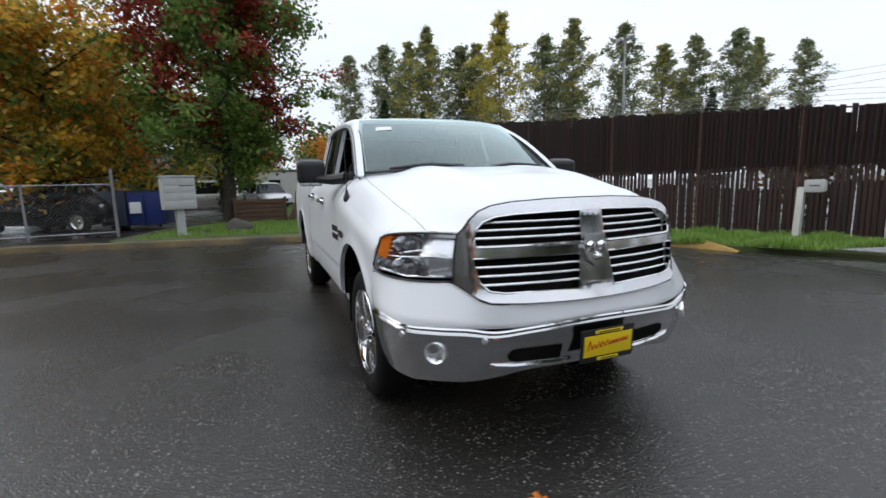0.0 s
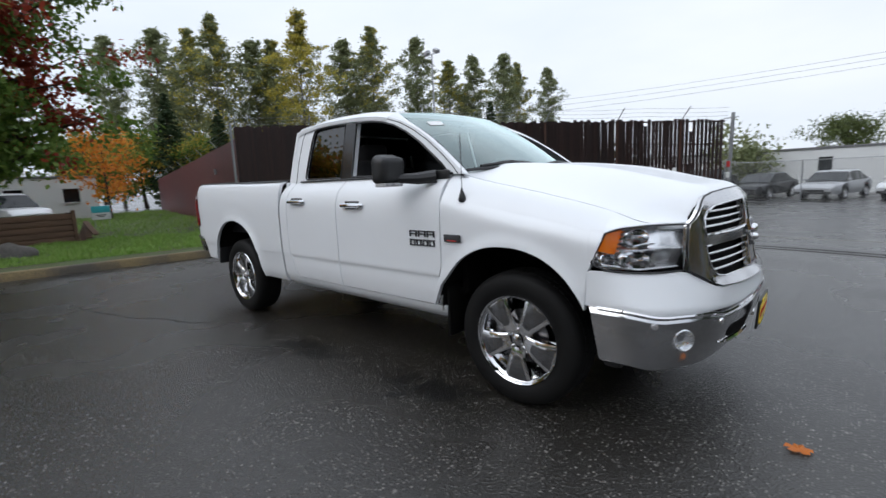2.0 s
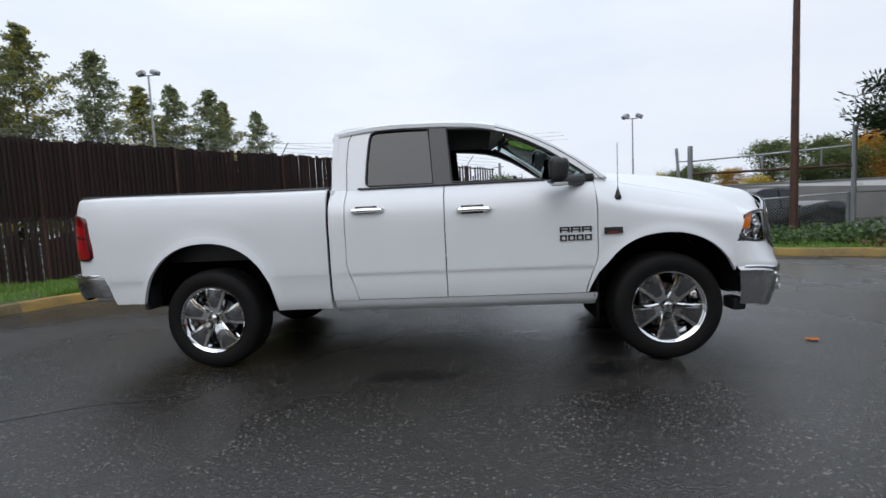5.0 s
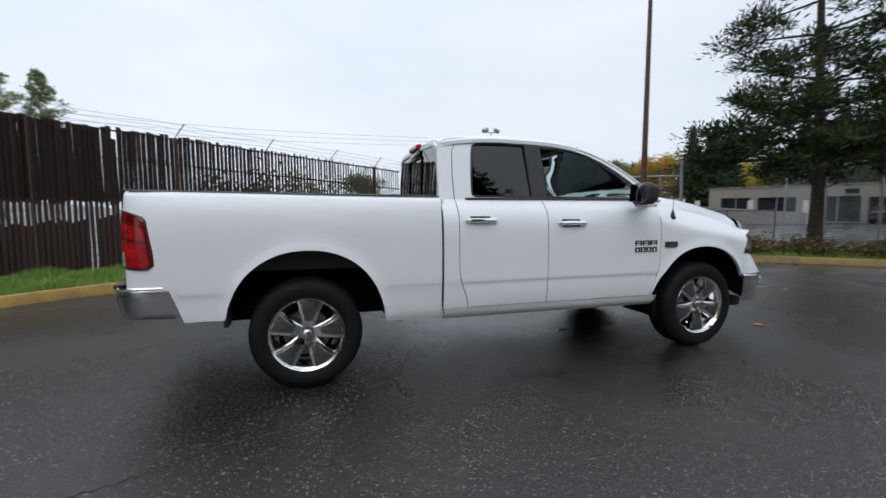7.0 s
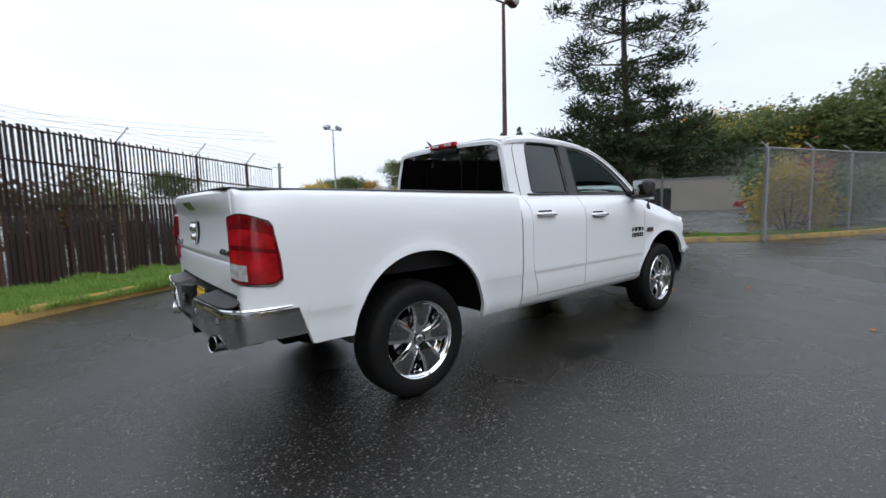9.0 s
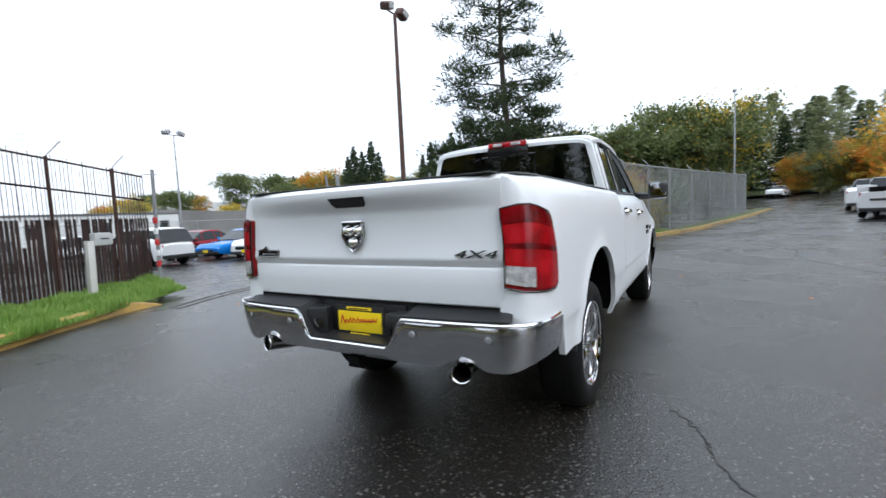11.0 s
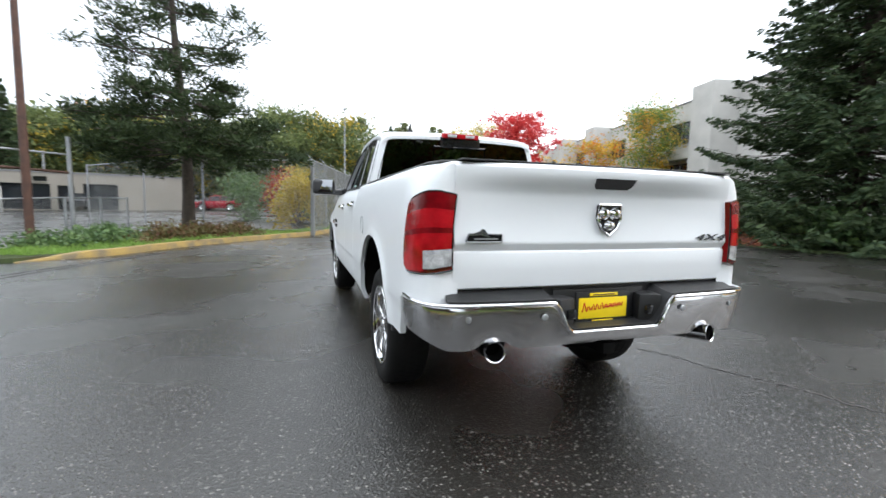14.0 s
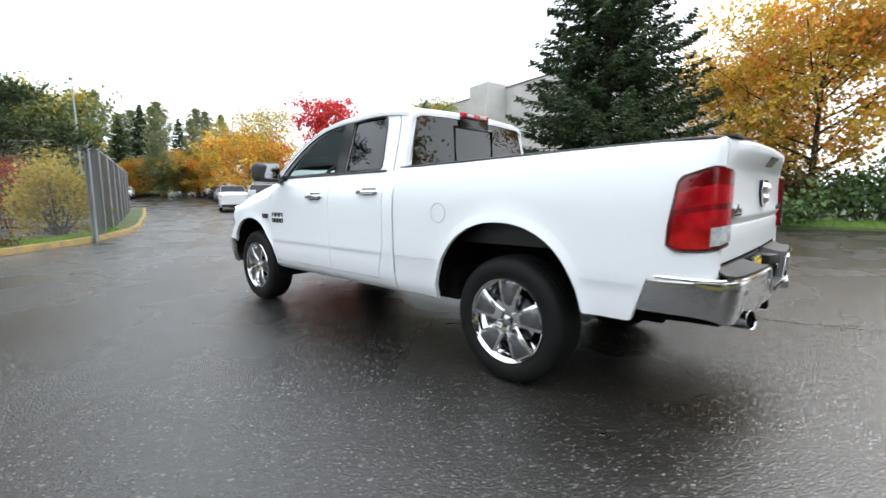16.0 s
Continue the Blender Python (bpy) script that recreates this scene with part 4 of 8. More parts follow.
    def number_plate(name, at, turn, tilt=0):
        bm = box((0.012, 0.325, 0.168), (0, 0, 0), 0.004)
        o = part(name, bm, PLASTIC, truck, "yellow dealer plate in black frame")
        o.matrix_basis = pose(*at, 0, tilt, turn)
        part("plate_face", box((0.004, 0.295, 0.108), (0.007, 0, 0.0), 0.001), YELLOW_PLATE, o)
        part("plate_tab", box((0.004, 0.17, 0.016), (0.008, 0, 0.070), 0.001), YELLOW_PLATE, o)
        part("plate_tab", box((0.004, 0.13, 0.016), (0.008, 0, -0.070), 0.001), YELLOW_PLATE, o)
        for k in range(19):
            y = -0.122 + 0.0132 * k
            h = 0.052 if k < 2 else (0.034 if k in (5, 6, 9) else 0.022)
            part("plate_bar", box((0.003, 0.0055, h), (0.0105, y, -0.012 + 0.0011 * k + h * 0.35), 0.001, 1, turn=pose(0, 0, 0, 20 if k % 2 else -14, 0, 0)), RED_INK, o)
        part("plate_bar", box((0.003, 0.10, 0.006), (0.0105, 0.06, 0.008), 0.001, 1, turn=pose(0, 0, 0, 6, 0, 0)), RED_INK, o)
        for z, w in ((0.070, 0.13), (-0.070, 0.09)):
            part("plate_bar", box((0.003, w, 0.005), (0.0105, 0, z), 0.001, 1), PLASTIC, o)
        return o
    number_plate("rear_plate", (-2.945, 0, 0.742), 180)
    number_plate("front_plate", (2.862, 0.03, 0.535), 0, 4)

    # exhaust and tow hitch
    for side in (1, -1):
        pipe = part("exhaust_tip", lathe([(0.046, 0.30), (0.047, 0.0), (0.0485, -0.006), (0.047, -0.010), (0.043, -0.006), (0.0425, 0.01)], "x", 32), CHROME_DULL, truck, "round chrome exhaust tip")
        part("exhaust_bore", lathe([(0.0425, 0.008), (0.042, 0.12), (0.0, 0.12)], "x", 24), UNDER, pipe)
        pipe.matrix_basis = pose(-3.03, side * 0.645, 0.583, 0, 6, -side * 16)
    hitch = box((0.24, 0.07, 0.06), (-2.90, 0, 0.545), 0.008)
    hitch = box((0.05, 0.36, 0.05), (-2.88, 0, 0.55), 0.01, bm=hitch)
    part("tow_hitch", hitch, UNDER, truck, "black tow hitch receiver")

    # cab above the belt
    def g_side(z):
        s = (z - 1.40) / 0.50
        return 0.862 - 0.115 * s - 0.018 * s * s
    shell = [(-0.765, 1.40), (-0.765, 1.62), (-0.757, 1.80), (-0.735, 1.872), (-0.68, 1.905), (-0.55, 1.917), (-0.2, 1.917), (0.15, 1.905), (0.40, 1.888), (0.55, 1.865), (0.70, 1.82),
             (0.85, 1.755), (1.0, 1.672), (1.15, 1.572), (1.28, 1.475), (1.375, 1.402)]
    rear_hole = [(-0.462, 1.428), (-0.484, 1.445), (-0.486, 1.50), (-0.476, 1.66), (-0.462, 1.80), (-0.448, 1.848), (-0.41, 1.868), (-0.2, 1.872), (0.02, 1.864), (0.05, 1.425)]
    front_hole = [(0.20, 1.425), (0.165, 1.858), (0.36, 1.848), (0.50, 1.828), (0.63, 1.793), (0.78, 1.728), (0.92, 1.65), (1.06, 1.555), (1.18, 1.468), (1.245, 1.412)]
    for side in (1, -1):
        put = lambda u, v, d, side=side: (u, side * (g_side(v) - d), v)
        cab_side = part("cab_side", plate(shell, [rear_hole, front_hole], put, 0.045), PAINT, truck, smooth=False)
        part("pillar_trim", plate(shell, [rear_hole, front_hole], lambda u, v, d, side=side: (u, side * (g_side(v) - 0.047 - d), v), 0.006), SEAT, cab_side, "dark inner trim", smooth=False)
        part("pillar_cover", plate([(0.05, 1.41), (0.205, 1.41), (0.168, 1.866), (0.018, 1.868)], [], lambda u, v, d, side=side: (u, side * (g_side(v) + 0.004 - d), v), 0.01), GLOSS_BLACK, cab_side, "gloss black pillar cover", smooth=False)
        rw = part("rear_door_window", plate(rear_hole, [], lambda u, v, d, side=side: (u, side * (g_side(v) - 0.012 - d), v), 0.004), TINT, rear_doors[0 if side > 0 else 1], "tinted rear door window", smooth=False)
        # both front windows are wound down: only their top edges stand in the doors
        part("front_door_window", plate([(0.22, 1.404), (1.235, 1.404), (1.235, 1.416), (0.22, 1.416)], [], lambda u, v, d, side=side: (u, side * (g_side(v) - 0.014 - d), v), 0.004), GLASS, front_doors[0 if side > 0 else 1], "wound-down front door window", smooth=False)
        rw.visible_shadow = False
        for hole in (rear_hole, front_hole):
            part("window_seal", tube([put(u, v, -0.001) for u, v in hole + hole[:1]], 0.008, 6), PLASTIC, cab_side)
        part("belt_strip", tube([(x, side * 0.868, 1.409) for x in steps(-0.55, 1.28, 8)], 0.009, 6), PLASTIC, cab_side)
        # seams of the door frames
        seam_r = [(-0.64, 1.40), (-0.645, 1.6), (-0.632, 1.80), (-0.60, 1.868), (-0.53, 1.892), (-0.2, 1.897), (0.15, 1.888), (0.40, 1.87), (0.55, 1.847), (0.70, 1.802), (0.85, 1.735), (1.0, 1.652), (1.15, 1.55), (1.27, 1.455), (1.32, 1.405)]
        part("door_frame_seam", tube([put(u, v, -0.0005) for u, v in seam_r], 0.0035, 5), PLASTIC, cab_side)
        # front roof pillar between windshield and side
        inner = run([(1.275, 0.80, 1.425), (1.05, 0.765, 1.60), (0.82, 0.725, 1.762), (0.61, 0.675, 1.885)], 16)
        outer = run([(1.375, g_side(1.402), 1.402), (1.15, g_side(1.572), 1.572), (0.85, g_side(1.755), 1.755), (0.55, g_side(1.865), 1.865)], 16)
        rows = []
        for a, b in zip(inner, outer):
            rows.append([V((p[0], p[1] * side, p[2])) + V((0.004, 0, 0.012)) * math.sin(math.pi * s) for s, p in ((s, V(a).lerp(V(b), s)) for s in steps(0, 1, 5))])
        bm = sheet(rows)
        bmesh.ops.recalc_face_normals(bm, faces=bm.faces[:])
        part("windshield_pillar", lip(bm, (0, -0.03 * side, -0.02)), PAINT, truck)
        lining = sheet([[p + V((-0.012, -0.012 * side, -0.026)) for p in row] for row in rows])
        part("pillar_lining", thick(lining, 0.004), SEAT, truck)
    # roof
    z_roof = smooth_table([(-0.765, 1.895), (-0.72, 1.925), (-0.62, 1.945), (-0.4, 1.970), (0.0, 1.972), (0.25, 1.962), (0.45, 1.940), (0.68, 1.890)])
    rows = []
    for k in range(33):
        y = -0.752 + 1.504 * k / 32
        a = abs(y)
        x1 = 0.655 - 0.11 * (a / 0.75) ** 2
        rows.append([(x, y, z_roof(x) - 0.022 * (a / 0.7) ** 2 - 2.2 * max(0, a - 0.63) ** 2 + (0.0 if a < 0.66 else -0.06 * (a - 0.66))) for x in steps(-0.765, x1, 24)])
    roof = part("roof", lip(sheet(rows), (0, 0, -0.03)), PAINT, truck)
    fin = box((0.11, 0.035, 0.03), (-0.58, 0.45, 1.945), 0.010)
    fin = tube([(-0.55, 0.45, 1.95), (-0.585, 0.45, 1.985), (-0.625, 0.45, 2.015)], [0.016, 0.012, 0.004], 6, fin)
    part("roof_antenna", fin, PLASTIC, roof, "small black roof antenna")
    # windshield
    lo_w = [(1.275, 0.80, 1.425), (1.36, 0.55, 1.437), (1.405, 0.28, 1.446), (1.42, 0, 1.45)]
    hi_w = [(0.61, 0.675, 1.885), (0.645, 0.45, 1.905), (0.662, 0.22, 1.912), (0.668, 0, 1.914)]
    lo_p, hi_p = full(lo_w, 12), full(hi_w, 12)
    rows = [[V(a).lerp(V(b), s) + V((0.4, 0, 0.9)) * 0.022 * math.sin(math.pi * s) for s in steps(0, 1, 12)] for a, b in zip(lo_p, hi_p)]
    ws = part("windshield", sheet(rows), WINDSHIELD, truck, "pale green windshield")
    ws.visible_shadow = False
    part("windshield_seal", tube([V(p) for p in lo_p], 0.012, 6), PLASTIC, ws)
    sticker = sheet([[V(lo_p[c]).lerp(V(hi_p[c]), s) + V((0.0085, 0, 0.0195)) for s in (0.70, 0.735, 0.77)] for c in (18, 19, 20)])
    part("window_sticker", thick(sticker, 0.002), SIGN_WHITE, ws, "white sticker")
    part("cowl", sheet([[(p[0] + 0.01, p[1], p[2] - 0.025), (p[0] - 0.06, p[1], p[2] - 0.02)] for p in full([(1.26, 0.82, 1.42), (1.37, 0.55, 1.43), (1.41, 0.28, 1.438), (1.425, 0, 1.44)], 10)]), PLASTIC, truck)
    for y0, y1 in ((-0.62, -0.05), (0.10, 0.66)):
        part("wiper", tube([(1.375 - 0.12 * y0 * y0, y0, 1.452), (1.372, (y0 + y1) / 2, 1.478), (1.385 - 0.1 * y1 * y1, y1, 1.468)], [0.012, 0.014, 0.009], 6), PLASTIC, truck)

    # back of the cab
    put = lambda u, v, d: (-0.768 + (v - 1.4) * 0.04 + d, u, v)
    rear_out = [(-0.862, 1.38), (0.862, 1.38), (0.80, 1.66), (0.745, 1.875), (0.6, 1.905), (0, 1.915), (-0.6, 1.905), (-0.745, 1.875), (-0.80, 1.66)]
    win = [(-0.785, 1.435), (0.785, 1.435), (0.735, 1.70), (0.69, 1.862), (-0.69, 1.862), (-0.735, 1.70)]
    cab_back = part("cab_back", plate(rear_out, [win], put, 0.04), PAINT, truck, smooth=False)
    bw = part("back_window", plate(win, [], lambda u, v, d: (-0.772 + (v - 1.4) * 0.04 + d, u, v), 0.005), TINT, truck, "dark tinted sliding back window", smooth=False)
    part("slider_frame", tube([(-0.776 + (v - 1.4) * 0.04, u, v) for u, v in ((-0.26, 1.44), (-0.26, 1.80), (0.26, 1.80), (0.26, 1.44))], 0.011, 6), GLOSS_BLACK, bw)
    part("window_shade_band", box((0.008, 0.40, 0.10), (-0.766, 0, 1.84), 0.002), GLOSS_BLACK, bw)
    chm = part("high_brake_light", box((0.05, 0.37, 0.05), (-0.765, 0, 1.903), 0.014), RED_LENS, truck, "red high-mounted brake light")
    for y in (-0.09, 0.09):
        part("cargo_lens", box((0.01, 0.09, 0.026), (-0.792, y, 1.903), 0.004), WHITE_LENS, chm)
    part("cab_back_lower", box((0.03, 1.80, 0.86), (-0.755, 0, 0.98), 0.01), PAINT, truck)

    # door handles, badges, mirrors, antenna, fuel door
    for side in (1, -1):
        for x0, dr, zz in ((-0.455, rear_doors, 1.235), (0.36, front_doors, 1.206)):
            d = dr[0 if side > 0 else 1]
            y = W_DOOR(zz)
            cup = box((0.17, 0.012, 0.075), (x0 - 0.01, side * (y - 0.002), zz - 0.004), 0.005)
            h = part("handle", tube([(x0 - 0.125, side * (y + 0.004), zz), (x0 - 0.11, side * (y + 0.022), zz), (x0, side * (y + 0.03), zz + 0.002), (x0 + 0.11, side * (y + 0.022), zz), (x0 + 0.125, side * (y + 0.004), zz)], [0.012, 0.018, 0.018, 0.018, 0.012], 10), CHROME, d, "chrome pull handle")
            part("handle_cup", cup, GREY_METAL, d)
        fd = front_doors[0 if side > 0 else 1]
        yb = side * (W_DOOR(1.0) + 0.004)
        for row, n, w in ((1.022, 3, 0.074), (0.962, 4, 0.054)):
            for k in range(n):
                x = 0.985 + 0.24 * (k + 0.5) / n
                z = row
                bm = None
                bm = box((w, 0.008, 0.010), (x, yb, z + 0.017), 0.002, 1, bm)
                bm = box((w, 0.008, 0.008), (x, yb, z - (0.017 if n == 4 else 0.002)), 0.002, 1, bm)
                bm = box((0.013, 0.008, 0.042), (x - w / 2 + 0.008, yb, z), 0.002, 1, bm)
                bm = box((0.013, 0.008, 0.042), (x + w / 2 - 0.008, yb, z), 0.002, 1, bm)
                part("badge_block", bm, BADGE_GREY, fd, "chrome and grey badge block")
        bm = box((0.135, 0.008, 0.048), (1.375, side * (W_DOOR(1.0) + 0.010), 1.005), 0.004)
        eb = part("engine_badge", bm, BADGE_GREY, truck, "dark engine badge with a red bar")
        part("badge_bar", box((0.07, 0.004, 0.006), (1.375, side * (W_DOOR(1.0) + 0.0155), 0.99), 0.001), RED_INK, eb)
        # mirror
        shellm = box((0.135, 0.265 if side > 0 else 0.205, 0.190), (0.960, side * (1.165 if side > 0 else 1.135), 1.450), 0.055, 4)
        for v in shellm.verts:
            v.co.x += 0.05 * (v.co.z - 1.45)
            if v.co.x > 0.97:
                v.co.z = 1.45 + (v.co.z - 1.45) * 0.86
        mirror = part("door_mirror", shellm, PLASTIC, truck, "black folding door mirror")
        arm = tube([(1.17, side * 0.905, 1.395), (1.08, side * 0.99, 1.385), (1.0, side * 1.09, 1.39)], [0.045, 0.04, 0.03], 10)
        part("mirror_arm", arm, PLASTIC, mirror)
        part("mirror_foot", box((0.20, 0.03, 0.06), (1.17, side * 0.885, 1.405), 0.012), PLASTIC, mirror)
        part("mirror_glass", box((0.006, 0.222 if side > 0 else 0.165, 0.150), (0.890, side * (1.175 if side > 0 else 1.14), 1.456), 0.002, turn=pose(0, 0, 0, 0, 9, side * -14)), MIRROR, mirror, "mirror glass")
        part("mirror_lens", box((0.10, 0.20 if side > 0 else 0.16, 0.026), (0.968, side * (1.175 if side > 0 else 1.14), 1.352), 0.011), WHITE_LENS, mirror, "clear lens under mirror")
    ant = lathe([(0.0, 0.0), (0.022, 0.004), (0.026, 0.02), (0.018, 0.045), (0.006, 0.085), (0.0025, 0.10), (0.0022, 0.42)], "z", 10, at=(1.425, -0.955, 1.225))
    part("radio_antenna", ant, PLASTIC, truck, "short black antenna")
    ring = [(-1.264 + 0.068 * math.cos(a), 1.0045, 1.083 + 0.068 * math.sin(a)) for a in steps(0, 2 * math.pi, 28)]
    part("fuel_door", tube(ring, 0.0018, 5, caps=False), GALV, truck, "round fuel door outline")

    # inside the cab
    part("cab_floor", box((2.1, 1.66, 0.05), (0.28, 0, 0.62), 0.01), UNDER, truck)
    part("firewall", box((0.05, 1.70, 0.72), (1.34, 0, 0.98), 0.01), UNDER, truck)
    dash = box((0.42, 1.58, 0.24), (1.10, 0, 1.28), 0.07, 4)
    dash = box((0.30, 0.40, 0.08), (1.05, 0.38, 1.42), 0.035, 3, dash)
    part("dashboard", dash, SEAT, truck, "dark dashboard")
    part("headliner", box((1.22, 1.30, 0.02), (-0.08, 0, 1.885), 0.008), TRIM_GREY, truck)
    for y in (0.40, -0.40):
        s = box((0.52, 0.54, 0.20), (0.35, y, 0.92), 0.07, 4)
        seat = part("front_seat", s, SEAT, truck, "dark cloth front seat")
        bk = box((0.17, 0.52, 0.62), (0.03, y, 1.26), 0.07, 4, turn=pose(0, 0, 0, 0, -12, 0))
        part("seat_back", bk, SEAT, seat)
        part("headrest", box((0.10, 0.28, 0.19), (-0.06, y, 1.62), 0.045, 4), SEAT, seat)
    rb = box((0.45, 1.40, 0.20), (-0.42, 0, 0.95), 0.06, 3)
    rear_seat = part("rear_bench", rb, SEAT, truck, "dark cloth rear bench")
    part("seat_back", box((0.14, 1.42, 0.58), (-0.66, 0, 1.24), 0.05, 3, turn=pose(0, 0, 0, 0, -6, 0)), SEAT, rear_seat)
    for y in (-0.45, 0.45):
        part("headrest", box((0.09, 0.26, 0.14), (-0.68, y, 1.58), 0.04, 3), SEAT, rear_seat)
    wheel_ring = lathe([(0.19 + 0.017 * math.cos(a), 0.017 * math.sin(a)) for a in steps(0, 2 * math.pi, 8)[:-1]], "x", 28, closed=True)
    wheel_ring = box((0.03, 0.36, 0.05), (0, 0, 0), 0.012, 2, wheel_ring)
    wheel_ring = box((0.05, 0.13, 0.13), (0.01, 0, 0), 0.03, 2, wheel_ring)
    sw = part("steering_wheel", wheel_ring, PLASTIC, truck, "black steering wheel")
    sw.matrix_basis = pose(0.86, 0.40, 1.36, 0, -24, 0)
    part("column", tube([(0.87, 0.40, 1.355), (1.1, 0.40, 1.28)], 0.035, 8), PLASTIC, truck)
    mir = box((0.03, 0.25, 0.075), (0.62, 0, 1.80), 0.014)
    mir = tube([(0.63, 0, 1.81), (0.72, 0, 1.86)], 0.01, 6, mir)
    part("rear_view_mirror", mir, PLASTIC, truck, "rear-view mirror")

    # underbody
    ub = box((4.9, 0.16, 0.14), (-0.15, 0.45, 0.52), 0.02)
    ub = box((4.9, 0.16, 0.14), (-0.15, -0.45, 0.52), 0.02, bm=ub)
    ub = box((0.9, 0.8, 0.35), (1.9, 0, 0.62), 0.05, bm=ub)
    ub = box((1.3, 0.9, 0.16), (0.1, 0, 0.52), 0.05, bm=ub)
    ub = tube([(-AXLE, -0.78, 0.42), (-AXLE, 0.78, 0.42)], 0.06, 10, ub)
    ub = box((0.28, 0.30, 0.30), (-AXLE, 0, 0.42), 0.10, 3, ub)
    ub = tube([(AXLE, -0.78, 0.42), (AXLE, 0.78, 0.42)], 0.05, 10, ub)
    ub = box((0.5, 1.60, 0.24), (-2.62, 0, 0.75), 0.02, bm=ub)
    ub = tube([(-2.9, 0.62, 0.56), (-1.6, 0.55, 0.50), (0.8, 0.3, 0.46)], 0.045, 8, ub)
    # unseen disc and box, added to block light and darken the ground beneath
    ub = lathe([(0.0, 0.52), (0.30, 0.52), (0.36, 0.54), (0.375, 0.60), (0.36, 0.68), (0.0, 0.69)], "z", 28, ub, at=(-2.38, 0, 0))
    ub = box((1.5, 0.42, 0.26), (-0.55, 0.62, 0.56), 0.06, bm=ub)
    part("chassis", ub, UNDER, truck, "black chassis frame and axles with added unseen blocks that darken the ground")
    for side in (1, -1):
        for at, r0, top in ((1.758, 0.508, 0.98), (-1.78, 0.55, 1.04)):
            bm = bmesh.new()
            rows = []
            for k in range(21):
                a = math.pi * k / 20
                x, z = at + (r0 + 0.012) * math.cos(a), 0.51 + (top - 0.495) * math.sin(a) ** 0.9 if 0 < k < 20 else 0.51
                rows.append([(x, side * y, z) for y in (0.975, 0.80, 0.60, 0.52)])
            wl = sheet(rows)
            wall = [(at + (r0 + 0.012) * math.cos(a), 0.51 + (top - 0.495) * math.sin(a)) for a in steps(0, math.pi, 14)]
            f = [wl.verts.new((x, side * 0.55, z)) for x, z in wall]
            wl.faces.new(f)
            part("wheel_well", wl, UNDER, truck)
        # mud flap behind the rear wheel arch and front arch edge
        part("mud_guard", box((0.03, 0.16, 0.22), (-2.33, side * 0.90, 0.62), 0.01), PLASTIC, truck)
        part("splash_guard", box((0.025, 0.42, 0.34), (1.268, side * 0.74, 0.50), 0.008), UNDER, truck)

    # wheels
    def wheel(at, side, steer=0.0, spin=0.0):
        rim_prof = [(0.262, -0.10), (0.262, 0.03), (0.270, 0.036), (0.2735, 0.030), (0.268, 0.022), (0.255, 0.016), (0.245, 0.0), (0.24, -0.02), (0.235, -0.10), (0.262, -0.10)]
        w = part("wheel", lathe(rim_prof, "y", 64), CHROME, truck, "five-spoke chrome wheel with grey faces")
        tyre = [(0.262, 0.020), (0.283, 0.034), (0.315, 0.044), (0.348, 0.043), (0.376, 0.034), (0.394, 0.018), (0.402, 0.0), (0.4055, -0.03), (0.4065, -0.10), (0.4055, -0.165), (0.402, -0.192), (0.388, -0.212), (0.35, -0.230), (0.30, -0.226), (0.262, -0.21)]
        tb = lathe(tyre, "y", 72)
        part("tyre", tb, RUBBER, w, "black all-terrain tyre")
        # tread blocks round the shoulder
        bm = bmesh.new()
        for k in range(54):
            a = 2 * math.pi * k / 54
            for off, oy, ww in ((0.5, -0.055, 0.034), (0.0, -0.105, 0.034), (0.5, -0.155, 0.034)):
                b2 = a + off * 2 * math.pi / 54
                r = 0.4065 if abs(oy + 0.1) < 0.08 else 0.4025
                c, s = math.cos(b2), math.sin(b2)
                rot = Matrix(((c, 0, -s, 0), (0, 1, 0, 0), (s, 0, c, 0), (0, 0, 0, 1)))
                quad = []
                for dx, dz in ((-0.016, 0.0015), (0.016, 0.0015)):
                    for dy in (-ww / 2, ww / 2):
                        quad.append(bm.verts.new((c * (r + dz) - s * dx, oy + dy, s * (r + dz) + c * dx)))
                low = []
                for dx in (-0.018, 0.018):
                    for dy in (-ww / 2 - 0.002, ww / 2 + 0.002):
                        low.append(bm.verts.new((c * (r - 0.004) - s * dx, oy + dy, s * (r - 0.004) + c * dx)))
                q, l = quad, low
                for f in ((q[0], q[1], q[3], q[2]), (q[0], q[2], l[2], l[0]), (q[1], l[1], l[3], q[3]), (q[0], l[0], l[1], q[1]), (q[2], q[3], l[3], l[2])):
                    bm.faces.new(f)
        bmesh.ops.recalc_face_normals(bm, faces=bm.faces[:])
        part("tread", bm, RUBBER, w, smooth=False)
        for k in range(5):
            a = math.pi / 2 + 2 * math.pi * k / 5 + spin
            c, s = math.cos(a), math.sin(a)

            def spoke(wid0, wid1, r0, r1, y0, y1, deep):
                bm = bmesh.new()
                rows = []
                for i in range(9):
                    u = i / 8
                    r = r0 + (r1 - r0) * u
                    h = wid0 + (wid1 - wid0) * u ** 1.4
                    y = y0 + (y1 - y0) * u + 0.012 * math.sin(math.pi * u)
                    row = []
                    for t, d in ((-1, deep), (-1, 0.006), (-0.8, 0.0), (0, -0.002), (0.8, 0.0), (1, 0.006), (1, deep)):
                        row.append((c * r - s * h * t, y - d, s * r + c * h * t))
                    rows.append(row)
                sheet(rows, bm)
                bmesh.ops.holes_fill(bm, edges=[e for e in bm.edges if e.is_boundary])
                bmesh.ops.recalc_face_normals(bm, faces=bm.faces[:])
                return bm
            sp = part("spoke", spoke(0.045, 0.098, 0.05, 0.255, 0.006, 0.016, 0.05), CHROME, w, angle=25)
